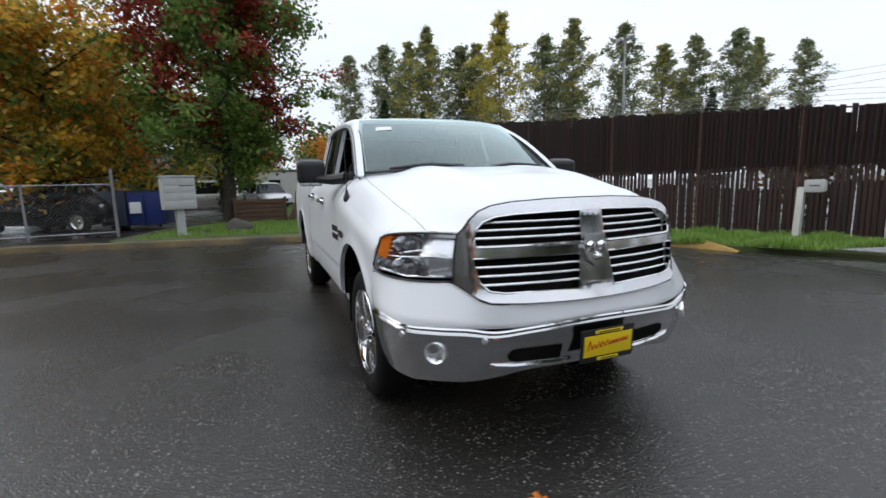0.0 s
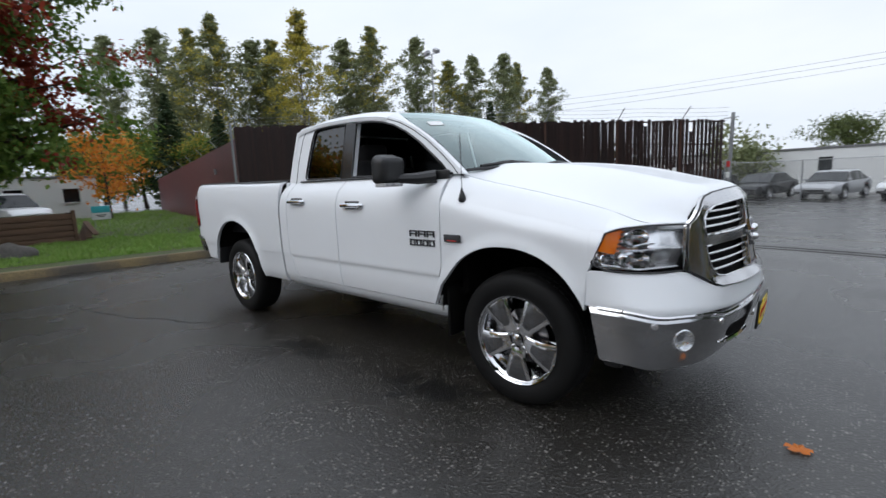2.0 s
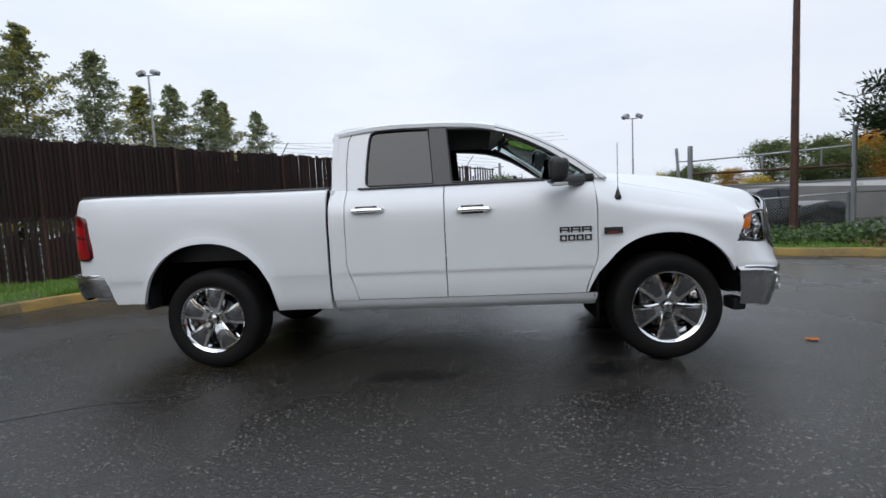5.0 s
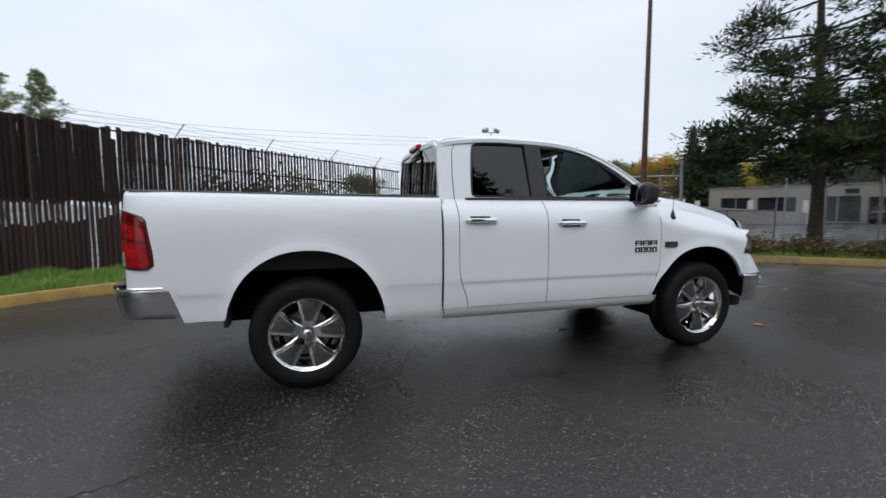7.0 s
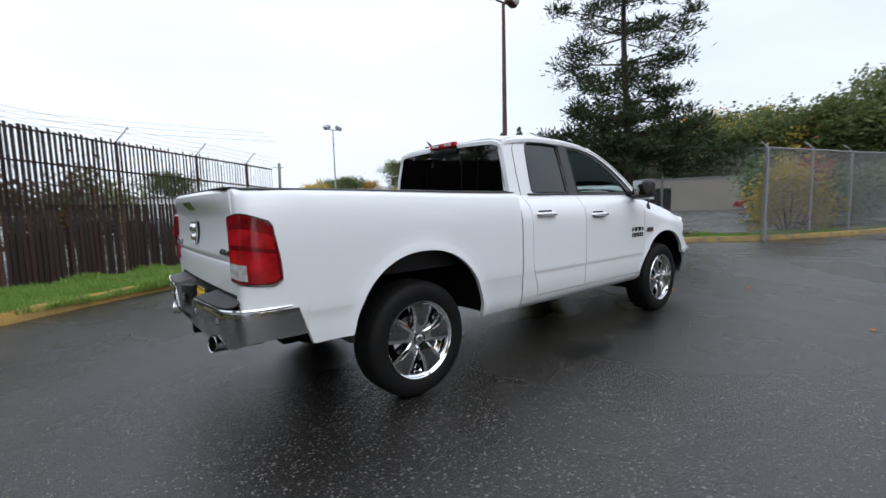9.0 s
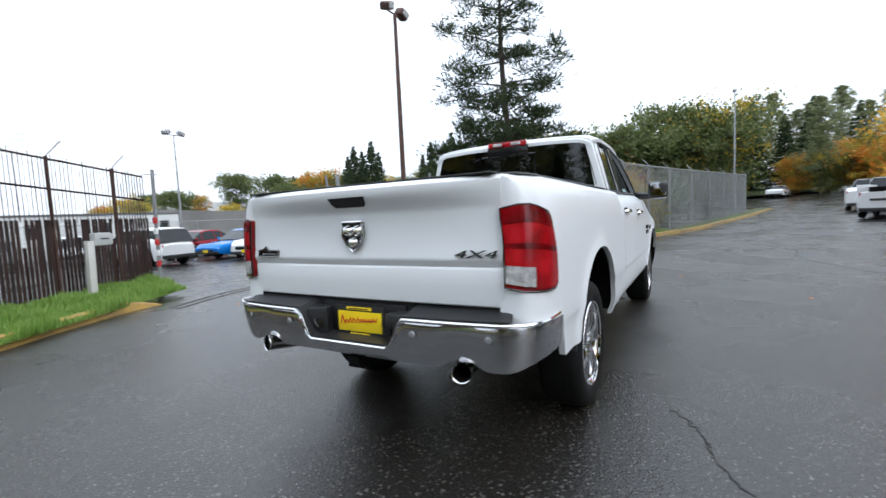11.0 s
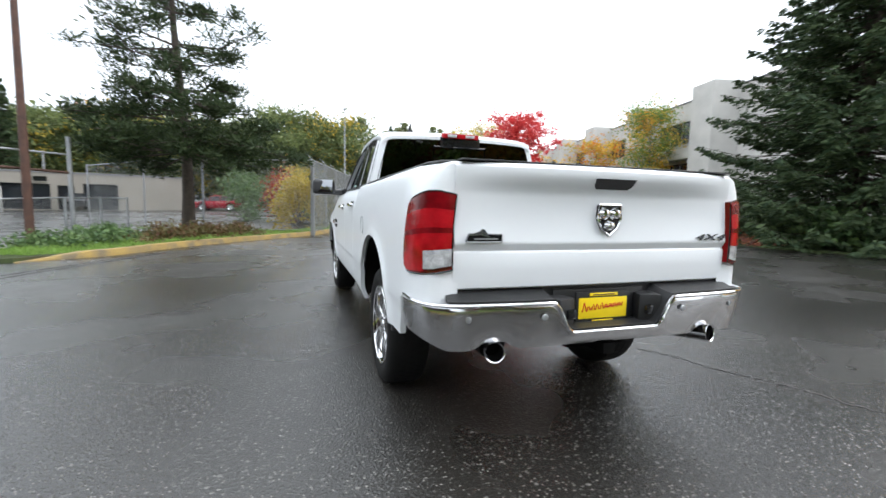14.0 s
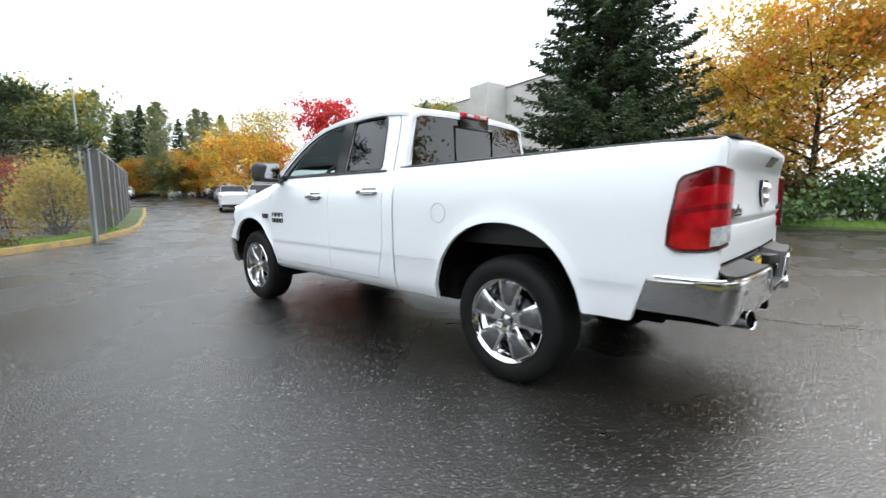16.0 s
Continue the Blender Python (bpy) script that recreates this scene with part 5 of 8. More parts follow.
            part("spoke_face", spoke(0.030, 0.074, 0.082, 0.246, 0.012, 0.021, 0.006), GREY_METAL, w, "grey spoke face", angle=25)
            b = a + math.pi / 5
            nut = lathe([(0, 0.022), (0.009, 0.020), (0.011, 0.0)], "y", 8, at=(0.060 * math.cos(b), -0.004, 0.060 * math.sin(b)))
            part("lug_nut", nut, CHROME, w)
        cap = lathe([(0, 0.028), (0.022, 0.026), (0.034, 0.018), (0.038, 0.0), (0.078, -0.006), (0.088, -0.03)], "y", 28)
        part("hub_cap", cap, CHROME_DULL, w)
        disc = lathe([(0, -0.055), (0.17, -0.055), (0.172, -0.065), (0.17, -0.075), (0.0, -0.075)], "y", 36)
        part("brake_disc", disc, GREY_METAL, w)
        # black disc closing the wheel, put in for the shade behind the spokes
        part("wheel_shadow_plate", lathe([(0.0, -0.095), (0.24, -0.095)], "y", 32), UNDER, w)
        part("rim_barrel", lathe([(0.242, -0.018), (0.225, -0.045), (0.19, -0.088)], "y", 48), CHROME, w)
        part("brake_caliper", box((0.07, 0.05, 0.16), (0.15, -0.06, 0.06), 0.02), GREY_METAL, w)
        w.matrix_basis = pose(at, side * 0.918, 0.4095, 0, 0, (0 if side > 0 else 180) + steer)
        return w
    wheel(AXLE, 1, 0.8, 0.3)
    wheel(AXLE, -1, 0.8, 0.628)
    wheel(-AXLE - 0.012, 1, 0, 0.1)
    wheel(-AXLE - 0.012, -1, 0, 0.12)
    return truck


build_truck()

# ---------------------------------------------------------------- ground


lot_fall = smooth_table([(5.5, 0.0), (6.5, -0.01), (7.5, -0.09), (9.0, -0.22), (11.0, -0.34), (14.0, -0.41), (20.0, -0.42), (60.0, -0.42), (90.0, 0.0)])


road_rise = smooth_table([(14.0, 0.0), (24.0, 0.12), (35.0, 0.32), (50.0, 0.85), (70.0, 1.9), (114.0, 3.9)])


def ground_z(x, y):
    """Level yard; the road climbs gently ahead, woods rise far off."""
    s = x * 0.87 - y * 0.5
    z = road_rise(min(max(14.0, s), 114.0))
    if s < 20:
        z *= smoothstep(14, 20, s)
    ahead = (x - 30.6) * 0.22 + (y + 29.2) * 0.975
    z += 1.9 * smoothstep(16.0, 1.0, ahead) * smoothstep(6.0, 24.0, x) * smoothstep(90, 60, x)
    d = math.hypot(x, y)
    hill = smoothstep(60, 150, d) * smoothstep(-0.2, 0.5, (x * 0.8 + y * 0.6) / max(d, 1)) * smoothstep(0.97, 0.85, y / max(d, 1)) * 8
    # the car lot beyond the gateway lies a little lower
    dip = lot_fall(y) * smoothstep(-5, 0, x) * smoothstep(34, 24, x)
    return max(z, hill) + dip


def ground():
    n = 100
    line = [math.copysign((math.exp(abs(u) * 5.4) - 1) * 5.0, u) for u in np.linspace(-1, 1, 2 * n + 1)]
    rows = [[(x, y, ground_z(x, y)) for y in line] for x in line]
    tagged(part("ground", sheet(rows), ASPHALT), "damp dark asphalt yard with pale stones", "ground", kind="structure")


ground()


def verge(name, outline, label, high=0.09, soil=None, fine=0.0):
    bm = plate(outline, [], lambda u, v, d: (u, v, ground_z(u, v) + high - d), 0.16, fine=fine)
    return tagged(part(name, bm, soil or SOIL, smooth=False), label, "lawn", kind="structure")


def kerb(line, mat, label, high=0.14, wide=0.19, taper=(1.2, 1.2)):
    """A kerb as a rounded stone lip along a line."""
    pts = np.array(line, float)
    s = np.r_[0, np.cumsum(np.linalg.norm(np.diff(pts, axis=0), axis=1))]
    fx, fy = smooth_table(list(zip(s, pts[:, 0]))), smooth_table(list(zip(s, pts[:, 1])))
    rows = []
    n = int(s[-1] / 0.25)
    for k in range(n + 1):
        v = s[-1] * k / n
        p, q = V((fx(v), fy(v), 0)), V((fx(min(v + 0.05, s[-1])) - fx(max(v - 0.05, 0)), fy(min(v + 0.05, s[-1])) - fy(max(v - 0.05, 0)), 0)).normalized()
        side = V((-q.y, q.x, 0))
        g = ground_z(p.x, p.y)
        j = noise.noise(V((v * 1.7, 3.1, 0))) * 0.012
        h = high * smoothstep(-0.01, taper[0], v) * smoothstep(-0.01, taper[1], s[-1] - v) + 0.01
        rows.append([p + side * o + V((0, 0, g + z)) for o, z in ((-0.02 + j, -0.03), (0.0 + j, h * 0.7), (0.02 + j, h * 0.95 + j), (0.05, h + j), (wide - 0.03, h + j * 0.5), (wide, h - 0.02), (wide + 0.01, 0.02))])
    bm = sheet(rows)
    bmesh.ops.recalc_face_normals(bm, faces=bm.faces[:])
    return tagged(part("kerb", bm, mat), label, "kerb", kind="structure")


LEFT_KERB = [(-8.6, -8.0), (-8.2, -6.2), (-7.8, -4.6), (-7.38, -2.8), (-7.08, -1.4), (-6.82, -0.2), (-6.66, 0.8), (-6.52, 1.7)]
FENCE_KERB = [(-6.52, 1.7), (-6.26, 2.45), (-5.75, 3.12), (-4.8, 3.88), (-3.5, 4.87), (-2.4, 5.58), (-1.2, 6.18), (-0.75, 6.28)]
ISLAND_KERB = [(5.6, 6.55), (6.5, 5.35), (8.1, 4.5), (10.1, 3.02), (12.0, 1.35), (14.0, 0.2), (16.5, -0.85), (24.0, -2.9), (40.0, -6.6)]


def inset(line, by=0.11):
    """The line moved to its inner, left-hand side."""
    out = []
    for k, p in enumerate(line):
        a, b = V(line[max(k - 1, 0)]), V(line[min(k + 1, len(line) - 1)])
        d = (b - a).normalized()
        out.append((p[0] - d.y * by, p[1] + d.x * by))
    return out


verge("lawn", inset(LEFT_KERB)[2:-1] + inset(FENCE_KERB) + [(1.0, 9.4), (0.7, 9.9), (-11.2, 3.6), (-36, 8.6), (-36, -1.2), (-17.5, -1.4), (-12.5, -4.4), (-9.2, -5.2)], "strip of damp green lawn inside the kerb")
verge("lawn", inset(ISLAND_KERB) + [(40, -5.4), (24, -1.6), (17, 0.5), (13.6, 1.9), (13.2, 6.2), (10.4, 7.6), (8.6, 8.3), (6.2, 8.0)], "weedy planted island beside the road")
verge("lawn", [(-16, -15.6), (-4, -15.2), (1.8, -15.6), (4.8, -14.2), (6.4, -13.75), (6.4, -18.2), (4.0, -19.0), (4.0, -34), (-16, -34)], "rough grass bank under the trees", 0.05)
LITTER = material("leaf_strewn_bank", (0.055, 0.034, 0.022), 0.95, second=(0.13, 0.035, 0.022), stain=0.9, grain=0.5, scale=12, bump=0.6, big=1.2)
verge("lawn", [(21, -9.6), (27, -12.2), (50, -21), (60, -40), (36, -40), (26, -17.5), (21.5, -12.5)], "bank with fallen red leaves by the road", 0.07, LITTER, 1.5)
BED = [(6.4, -13.75), (8.0, -13.9), (9.8, -14.8), (12.2, -16.6), (13.6, -18.0), (12.8, -19.0), (9.4, -18.8), (6.4, -18.2)]


def bed_z(x, y):
    """A low mound of soil."""
    q = math.hypot((x - 9.4) / 4.3, (y + 16.5) / 2.6)
    return ground_z(x, y) + 0.02 + 0.26 * smoothstep(1.0, 0.2, q)


tagged(part("planting_bed", plate(BED, [], lambda u, v, d: (u, v, bed_z(u, v) - d), 0.16, fine=0.6), LITTER), "low bed strewn with rust red leaves beside the drive", "planting bed", kind="structure")
verge("lawn", [(60, 4), (66, -15), (92, -22), (92, 14)], "far green bank at the end of the road", 0.5)
kerb(LEFT_KERB, KERB_OLD, "old low kerb with worn dull yellow paint", taper=(1.2, 0.0))
kerb(FENCE_KERB, KERB_BRIGHT, "low kerb with worn yellow paint", taper=(0.0, 0.5))
kerb(ISLAND_KERB, KERB_YELLOW, "low kerb with worn yellow paint")
kerb([(20.6, -9.2), (23.5, -10.7), (27, -12.2), (32, -14.4)], KERB, "pale concrete kerb")


def strip(name, line, wide, mat, label, high=0.006):
    rows = []
    for k, (x, y) in enumerate(line):
        a, b = line[max(k - 1, 0)], line[min(k + 1, len(line) - 1)]
        q = V((b[0] - a[0], b[1] - a[1], 0)).normalized()
        n = V((-q.y, q.x, 0)) * wide / 2
        p = V((x, y, ground_z(x, y)))
        rows.append([p - n - V((0, 0, 0.01)), p - n + V((0, 0, high)), p + n + V((0, 0, high)), p + n - V((0, 0, 0.01))])
    return tagged(part(name, sheet(rows), mat, smooth=False), label, name.replace("_", " "), kind="structure")


def arc(points, n):
    p = np.array(points, float)
    s = np.r_[0, np.cumsum(np.linalg.norm(np.diff(p, axis=0), axis=1))]
    fx, fy = smooth_table(list(zip(s, p[:, 0]))), smooth_table(list(zip(s, p[:, 1])))
    return [(fx(v), fy(v)) for v in np.linspace(0, s[-1], n)]


TAR = material("tar_joint", (0.016, 0.015, 0.014), 0.7, second=(0.05, 0.045, 0.035), stain=0.8, grain=0.4, big=3)
GUTTER = material("pale_gutter_concrete", (0.20, 0.195, 0.18), 0.8, second=(0.09, 0.088, 0.08), stain=0.9, grain=0.4, scale=30, big=1.8)
for shift in (0.0, 0.24):
    strip("gate_track", arc([(-0.9 + shift * 0.2, 5.55 + shift), (0.4, 6.0 + shift), (2.0, 6.02 + shift), (3.6, 5.75 + shift), (5.2, 5.15 + shift), (7.0, 4.4 + shift * 0.6)], 30), 0.05, TAR, "dark worn gate track in the asphalt")
strip("gutter", arc([(1.2, 9.6), (2.6, 9.3), (4.2, 9.05), (5.8, 8.85)], 14), 0.22, GUTTER, "pale concrete strip across the gateway")


def crack(points, wide, seed):
    r = random.Random(seed)
    line = [(x + r.uniform(-0.012, 0.012) + 0.05 * noise.noise(V((x * 2.1, y, seed))), y + r.uniform(-0.022, 0.022) + 0.13 * noise.noise(V((x * 1.6, y, seed + 9)))) for x, y in arc(points, 110)]
    return strip("asphalt_crack", line, wide, TAR, "thin dark crack in the asphalt", 0.003)


crack([(-1.7, -1.40), (-2.2, -1.66), (-3.2, -2.0), (-4.2, -2.2)], 0.009, 1)
crack([(4.5, -4.2), (7.0, -3.4), (10.0, -3.6), (14, -2.9)], 0.012, 2)

# a thin puddle under the truck, 3 mm proud
STILL_WATER = material("still_water", (0.008, 0.008, 0.008), 0.04, spec=0.6, grain=0.2, scale=40, stain=0.5, big=5)


def puddle(x, y, a, b, seed):
    r = random.Random(seed)
    bm = bmesh.new()
    ph = [r.uniform(0, 6.28) for _ in range(4)]
    vs = []
    for n in range(40):
        t = 2 * math.pi * n / 40
        rad = 1 + 0.24 * math.sin(2 * t + ph[0]) + 0.18 * math.sin(3 * t + ph[1]) + 0.12 * math.sin(5 * t + ph[2]) + 0.08 * math.sin(9 * t + ph[3])
        vs.append(bm.verts.new((x + a * rad * math.cos(t), y + b * rad * math.sin(t), 0.003)))
    bm.faces.new(vs)
    return tagged(part("puddle", bm, STILL_WATER, smooth=False), "thin shiny puddle of rain water on asphalt", "puddle")


puddle(0.85, -0.06, 0.07, 0.035, 3)

# ---------------------------------------------------------------- fences
FA, FB = V((-11.35, 3.40, 0)), V((0.95, 9.86, 0))
FLEN = (FB - FA).length
FDIR = (FB - FA).normalized()
FOUT = V((-FDIR.y, FDIR.x, 0))


def fence_top(u):
    return 3.33 - 0.80 * (u / FLEN)


def box_mesh(name, size):
    me = bpy.data.meshes.new(name)
    bm = box(size, (0, 0, size[2] / 2))
    bm.to_mesh(me)
    bm.free()
    me.materials.append(SLAT)
    return me


def slats_joined(name, items, parent, mat, wide=0.054, deep=0.008):
    """One mesh of many slats: (centre, direction, low, high)."""
    vs, fs = [], []
    for p, d, z0, z1 in items:
        n = V((-d.y, d.x, 0))
        k = len(vs)
        for z in (z0, z1):
            for a, b in ((-1, -1), (1, -1), (1, 1), (-1, 1)):
                q = p + d * (a * wide / 2) + n * (b * deep / 2)
                vs.append((q.x, q.y, z))
        fs += [(k, k + 3, k + 2, k + 1), (k + 4, k + 5, k + 6, k + 7)] + [(k + i, k + (i + 1) % 4, k + 4 + (i + 1) % 4, k + 4 + i) for i in range(4)]
    me = bpy.data.meshes.new(name)
    me.from_pydata(vs, [], fs)
    return tagged(mesh_part(name, me, mat, parent, smooth=False), kind="stuff")


def slatted_fence():
    fence = tagged(empty("slatted_fence"), "tall chain-link fence filled with weathered brown slats and barbed wire", "fence")
    r = random.Random(5)
    turn = math.degrees(math.atan2(FDIR.y, FDIR.x))
    pitch, slew = 0.086, 43.0
    count = int(FLEN / pitch)
    upper, lower, solid = [], [], []
    for k in range(count):
        u = (k + 0.5) * pitch
        hi = fence_top(u) + r.uniform(-0.02, 0.05)
        if r.random() < 0.06:
            hi -= r.uniform(0.05, 0.35)
        upper.append((u, 1.46 + r.uniform(-0.03, 0.03), hi))
        if r.random() > 0.05:
            lower.append((u, 0.10, 1.52 + r.uniform(-0.03, 0.03)))
        if u < 1.1 or r.random() < 0.86:
            solid.append((u + pitch / 2, 0.10, 1.13 + 0.07 * math.sin(u * 2.2) + r.uniform(-0.06, 0.04)))
    stock = {h: box_mesh("slat", (0.124, 0.008, h)) for h in (1.0, 1.1, 1.2, 1.3, 1.4, 1.5, 1.6, 1.7, 1.8, 1.9)}
    small = box_mesh("slat", (0.066, 0.008, 1.42))
    for u, z0, z1 in upper:
        h = min(stock, key=lambda q: abs(q - (z1 - z0)))
        p = FA + FDIR * u
        ob = new("slat", stock[h])
        ob.matrix_basis = pose(p.x, p.y, z1 - h, r.uniform(-0.4, 0.4), r.uniform(-0.5, 0.5), turn + slew + r.uniform(-3, 3))
        ob.parent = fence
    for u, z0, z1 in lower[-138:]:
        p = FA + FDIR * u - FOUT * 0.01
        ob = new("slat", small)
        ob.matrix_basis = pose(p.x, p.y, z0, r.uniform(-0.4, 0.4), r.uniform(-0.5, 0.5), turn)
        ob.parent = fence
    far = [(FA + FDIR * u - FOUT * 0.01, FDIR, z0, z1) for u, z0, z1 in lower[:-138]] + [(FA + FDIR * u + FOUT * 0.03, FDIR, z0, z1) for u, z0, z1 in solid]
    slats_joined("slats", far, fence, SLAT_FAR, 0.066)
    post_u = [0.0, 2.6, 5.2, 7.6, 9.6, 11.4, 12.9]
    for u in post_u:
        p = FA + FDIR * u + FOUT * 0.01
        t = fence_top(u)
        bm = tube([p + V((0, 0, -0.1)), p + V((0, 0, t))], 0.034, 8)
        post = part("post", bm, RUST, fence, "rusty steel fence post")
        part("wire_arm", tube([p + V((0, 0, t)), p + V((0, 0, t + 0.30)) + FDIR * 0.16 - FOUT * 0.18], 0.013, 5), GALV, post)
    for z in (0.0, -0.55):
        pts = [FA + FDIR * u + FOUT * 0.06 + V((0, 0, fence_top(u) - 0.03 + z)) for u in np.linspace(0, FLEN, 12)]
        part("rail", tube(pts, 0.02, 6), RUST, fence)
    for k in range(3):
        pts = []
        for u in np.linspace(0, FLEN, 40):
            p = FA + FDIR * u + V((0, 0, fence_top(u) + 0.1 + 0.09 * k - 0.03 * math.sin(math.pi * (u % 2.4) / 2.4)))
            pts.append(p - FOUT * (0.06 + 0.05 * k) - FOUT * 0.02 * noise.noise(V((u * 4, k, 0))))
        part("barbed_wire", tube(pts, 0.004, 3, caps=False), GALV, fence)
    return fence


def red_fence():
    fence = tagged(empty("red_slatted_fence"), "long dark red slatted fence topped with barbed wire", "fence")
    a, b = V((-11.45, 3.42, 0)), V((-37.0, 8.4, 0))
    d = (b - a).normalized()
    n = V((-d.y, d.x, 0))
    L = (b - a).length
    r = random.Random(8)
    slats_joined("slats", [(a + d * (k * 0.10 + 0.05), d, 0.05, 2.98 - 0.02 * (k * 0.1) + r.uniform(-0.02, 0.02)) for k in range(int(L / 0.10))], fence, RED_SLAT, 0.098, 0.014)
    for k in range(9):
        p = a + d * (k * L / 8.2) - n * 0.06
        post = part("post", tube([p, p + V((0, 0, 3.02 - 0.02 * k * L / 8.2))], 0.035, 8), GALV, fence)
        t = 3.0 - 0.02 * k * L / 8.2
        part("wire_arm", tube([p + V((0, 0, t)), p + V((0, 0, t + 0.28)) + n * 0.22], 0.014, 5), GALV, post)
    for k in range(3):
        pts = [a + d * u + n * (0.12 + 0.05 * k) + V((0, 0, 3.10 - 0.02 * u + 0.09 * k + 0.02 * noise.noise(V((u * 3, k, 2))))) for u in np.linspace(0, L, 60)]
        part("barbed_wire", tube(pts, 0.006, 3, caps=False), GALV, fence)
    part("wall_lamp", box((0.10, 0.08, 0.22), a + d * 3.4 + n * 0.06 + V((0, 0, 2.1)), 0.02), GALV, fence)


slatted_fence()
red_fence()


def pole(name, at, high, radius, mat, label, lean=(0, 0), category="pole"):
    g = ground_z(*at)
    bm = tube([(at[0], at[1], g - 0.1), (at[0] + lean[0] * 0.5, at[1] + lean[1] * 0.5, g + high / 2), (at[0] + lean[0], at[1] + lean[1], g + high)], [radius, radius * 0.95, radius * 0.9], 12)
    return tagged(part(name, bm, mat), label, category)


corner_pole = pole("corner_pole", (-11.25, 3.22), 3.45, 0.04, GALV, "tall pale galvanised pole at the fence corner")
end_pole = pole("end_pole", (1.05, 9.80), 2.95, 0.045, GALV, "galvanised gate pole with red and white bands", (0.05, 0))
for k in range(5):
    part("red_band", lathe([(0.05, 0.35 + 0.26 * k), (0.052, 0.36 + 0.26 * k), (0.052, 0.48 + 0.26 * k), (0.05, 0.49 + 0.26 * k)], "z", 12, at=(1.05 + 0.01, 9.80, 0)), STRIPE_RED if k % 2 == 0 else SIGN_WHITE, end_pole)
part("cross_arm", tube([(0.9, 9.8, 2.55), (1.22, 9.8, 2.56)], 0.014, 6), GALV, end_pole)


def mesh_wires(p0, p1, z0, z1, pitch=0.075, thin=0.0022):
    """Diamond wire mesh between two posts as real thin wires."""
    a, b = V(p0), V(p1)
    d = (b - a).normalized()
    L, h = (b - a).length, z1 - z0
    n = V((-d.y, d.x, 0))
    vs, fs = [], []

    def wire(u0, w0, u1, w1, off):
        k = len(vs)
        for u, w in ((u0, w0), (u1, w1)):
            g = ground_z(*(a + d * u).to_2d())
            c = a + d * u + V((0, 0, g + z0 + w)) + n * off
            vs.extend((c + n * thin, c + V((0, 0, thin * 1.4)) - n * thin * 0.5, c - V((0, 0, thin * 1.4)) - n * thin * 0.5))
        for i in range(3):
            fs.append((k + i, k + (i + 1) % 3, k + 3 + (i + 1) % 3, k + 3 + i))
    u = -h
    while u < L:
        for sign in (1, -1):
            s0, s1 = max(u, 0), min(u + h, L)
            if s1 - s0 > 0.02:
                w0, w1 = s0 - u, s1 - u
                if sign < 0:
                    w0, w1 = h - w0, h - w1
                wire(s0, w0, s1, w1, sign * thin)
        u += pitch
    me = bpy.data.meshes.new("wire_mesh")
    me.from_pydata([tuple(v) for v in vs], [], fs)
    return me


def chain_fence(label, line, high, low=0.04, posts=3.0, arms=False, pitch=0.08, rails=(1.0,), end_post=0.0, thin=0.0022):
    fence = tagged(empty("chain_link_fence"), label, "fence")
    for a, b in zip(line, line[1:]):
        p0, p1 = V((*a, 0)), V((*b, 0))
        L = (p1 - p0).length
        d = (p1 - p0).normalized()
        n = V((-d.y, d.x, 0))
        tagged(mesh_part("wire_mesh", mesh_wires(p0, p1, low, high, pitch, thin), WIRE, fence, smooth=False), kind="stuff")
        count = max(1, round(L / posts))
        for k in range(count + (b == line[-1])):
            p = p0 + d * (L * k / count)
            g = ground_z(p.x, p.y)
            top = high + (end_post if k == 0 else 0.04)
            post = part("post", tube([p + V((0, 0, g - 0.1)), p + V((0, 0, g + top))], 0.032 if k else 0.042, 8), GALV, fence)
            if arms:
                part("wire_arm", tube([p + V((0, 0, g + top)), p + V((0, 0, g + top + 0.25)) + n * 0.25], 0.014, 5), GALV, post)
        for f in rails:
            pts = [p0 + d * (L * k / 8) + V((0, 0, ground_z(*(p0 + d * (L * k / 8)).to_2d()) + high * f)) for k in range(9)]
            part("rail", tube(pts, 0.02, 6), GALV, fence)
    return fence


chain_fence("tall galvanised chain-link fence running along the road", [(12.55, 0.86), (17.2, -0.35), (24, -1.95), (34, -4.3)], 2.80, arms=True, pitch=0.085, thin=0.005)
chain_fence("tall galvanised chain-link fence at the planted island", [(12.62, 0.92), (14.6, 4.9), (17.0, 9.5)], 2.80, end_post=0.12, pitch=0.085)
chain_fence("low chain-link fence with a top rail", [(6.42, 8.80), (7.3, 8.15), (9.3, 7.2), (13.2, 7.0)], 1.30, rails=(1.0, 0.1), posts=2.4, pitch=0.075)
chain_fence("long chain-link fence at the back of the car lot", [(-1.5, 24.5), (8, 25.0), (17, 24.0)], 2.0, pitch=0.12, thin=0.004)
chain_fence("chain-link gate panel beside the driveway", [(-11.3, -5.5), (-10.7, -9.5), (-10.2, -13)], 1.55, rails=(1.0, 0.1), posts=2.1, pitch=0.10, end_post=0.45, thin=0.0016)

gate_post = pole("gate_post", (6.38, 8.84), 2.95, 0.06, RUST, "rusty brown steel gate post")
part("gate_wheel_plate", box((0.20, 0.08, 0.40), (6.28, 8.87, ground_z(6.2, 8.95) + 0.22), 0.02), GALV, gate_post)
part("post_sleeve", tube([(6.38, 8.84, 1.15), (6.38, 8.84, 2.72)], 0.066, 12), GALV, gate_post)
pole("gate_post", (6.28, 8.98), 2.95, 0.045, GALV, "pale leaning gate pole", (-0.16, 0.12))
pole("gate_post", (9.3, 7.05), 2.85, 0.055, GALV, "galvanised post at the gateway")
rail_frame = tagged(empty("sliding_gate"), "overhead galvanised rails of the sliding gate", "gate")
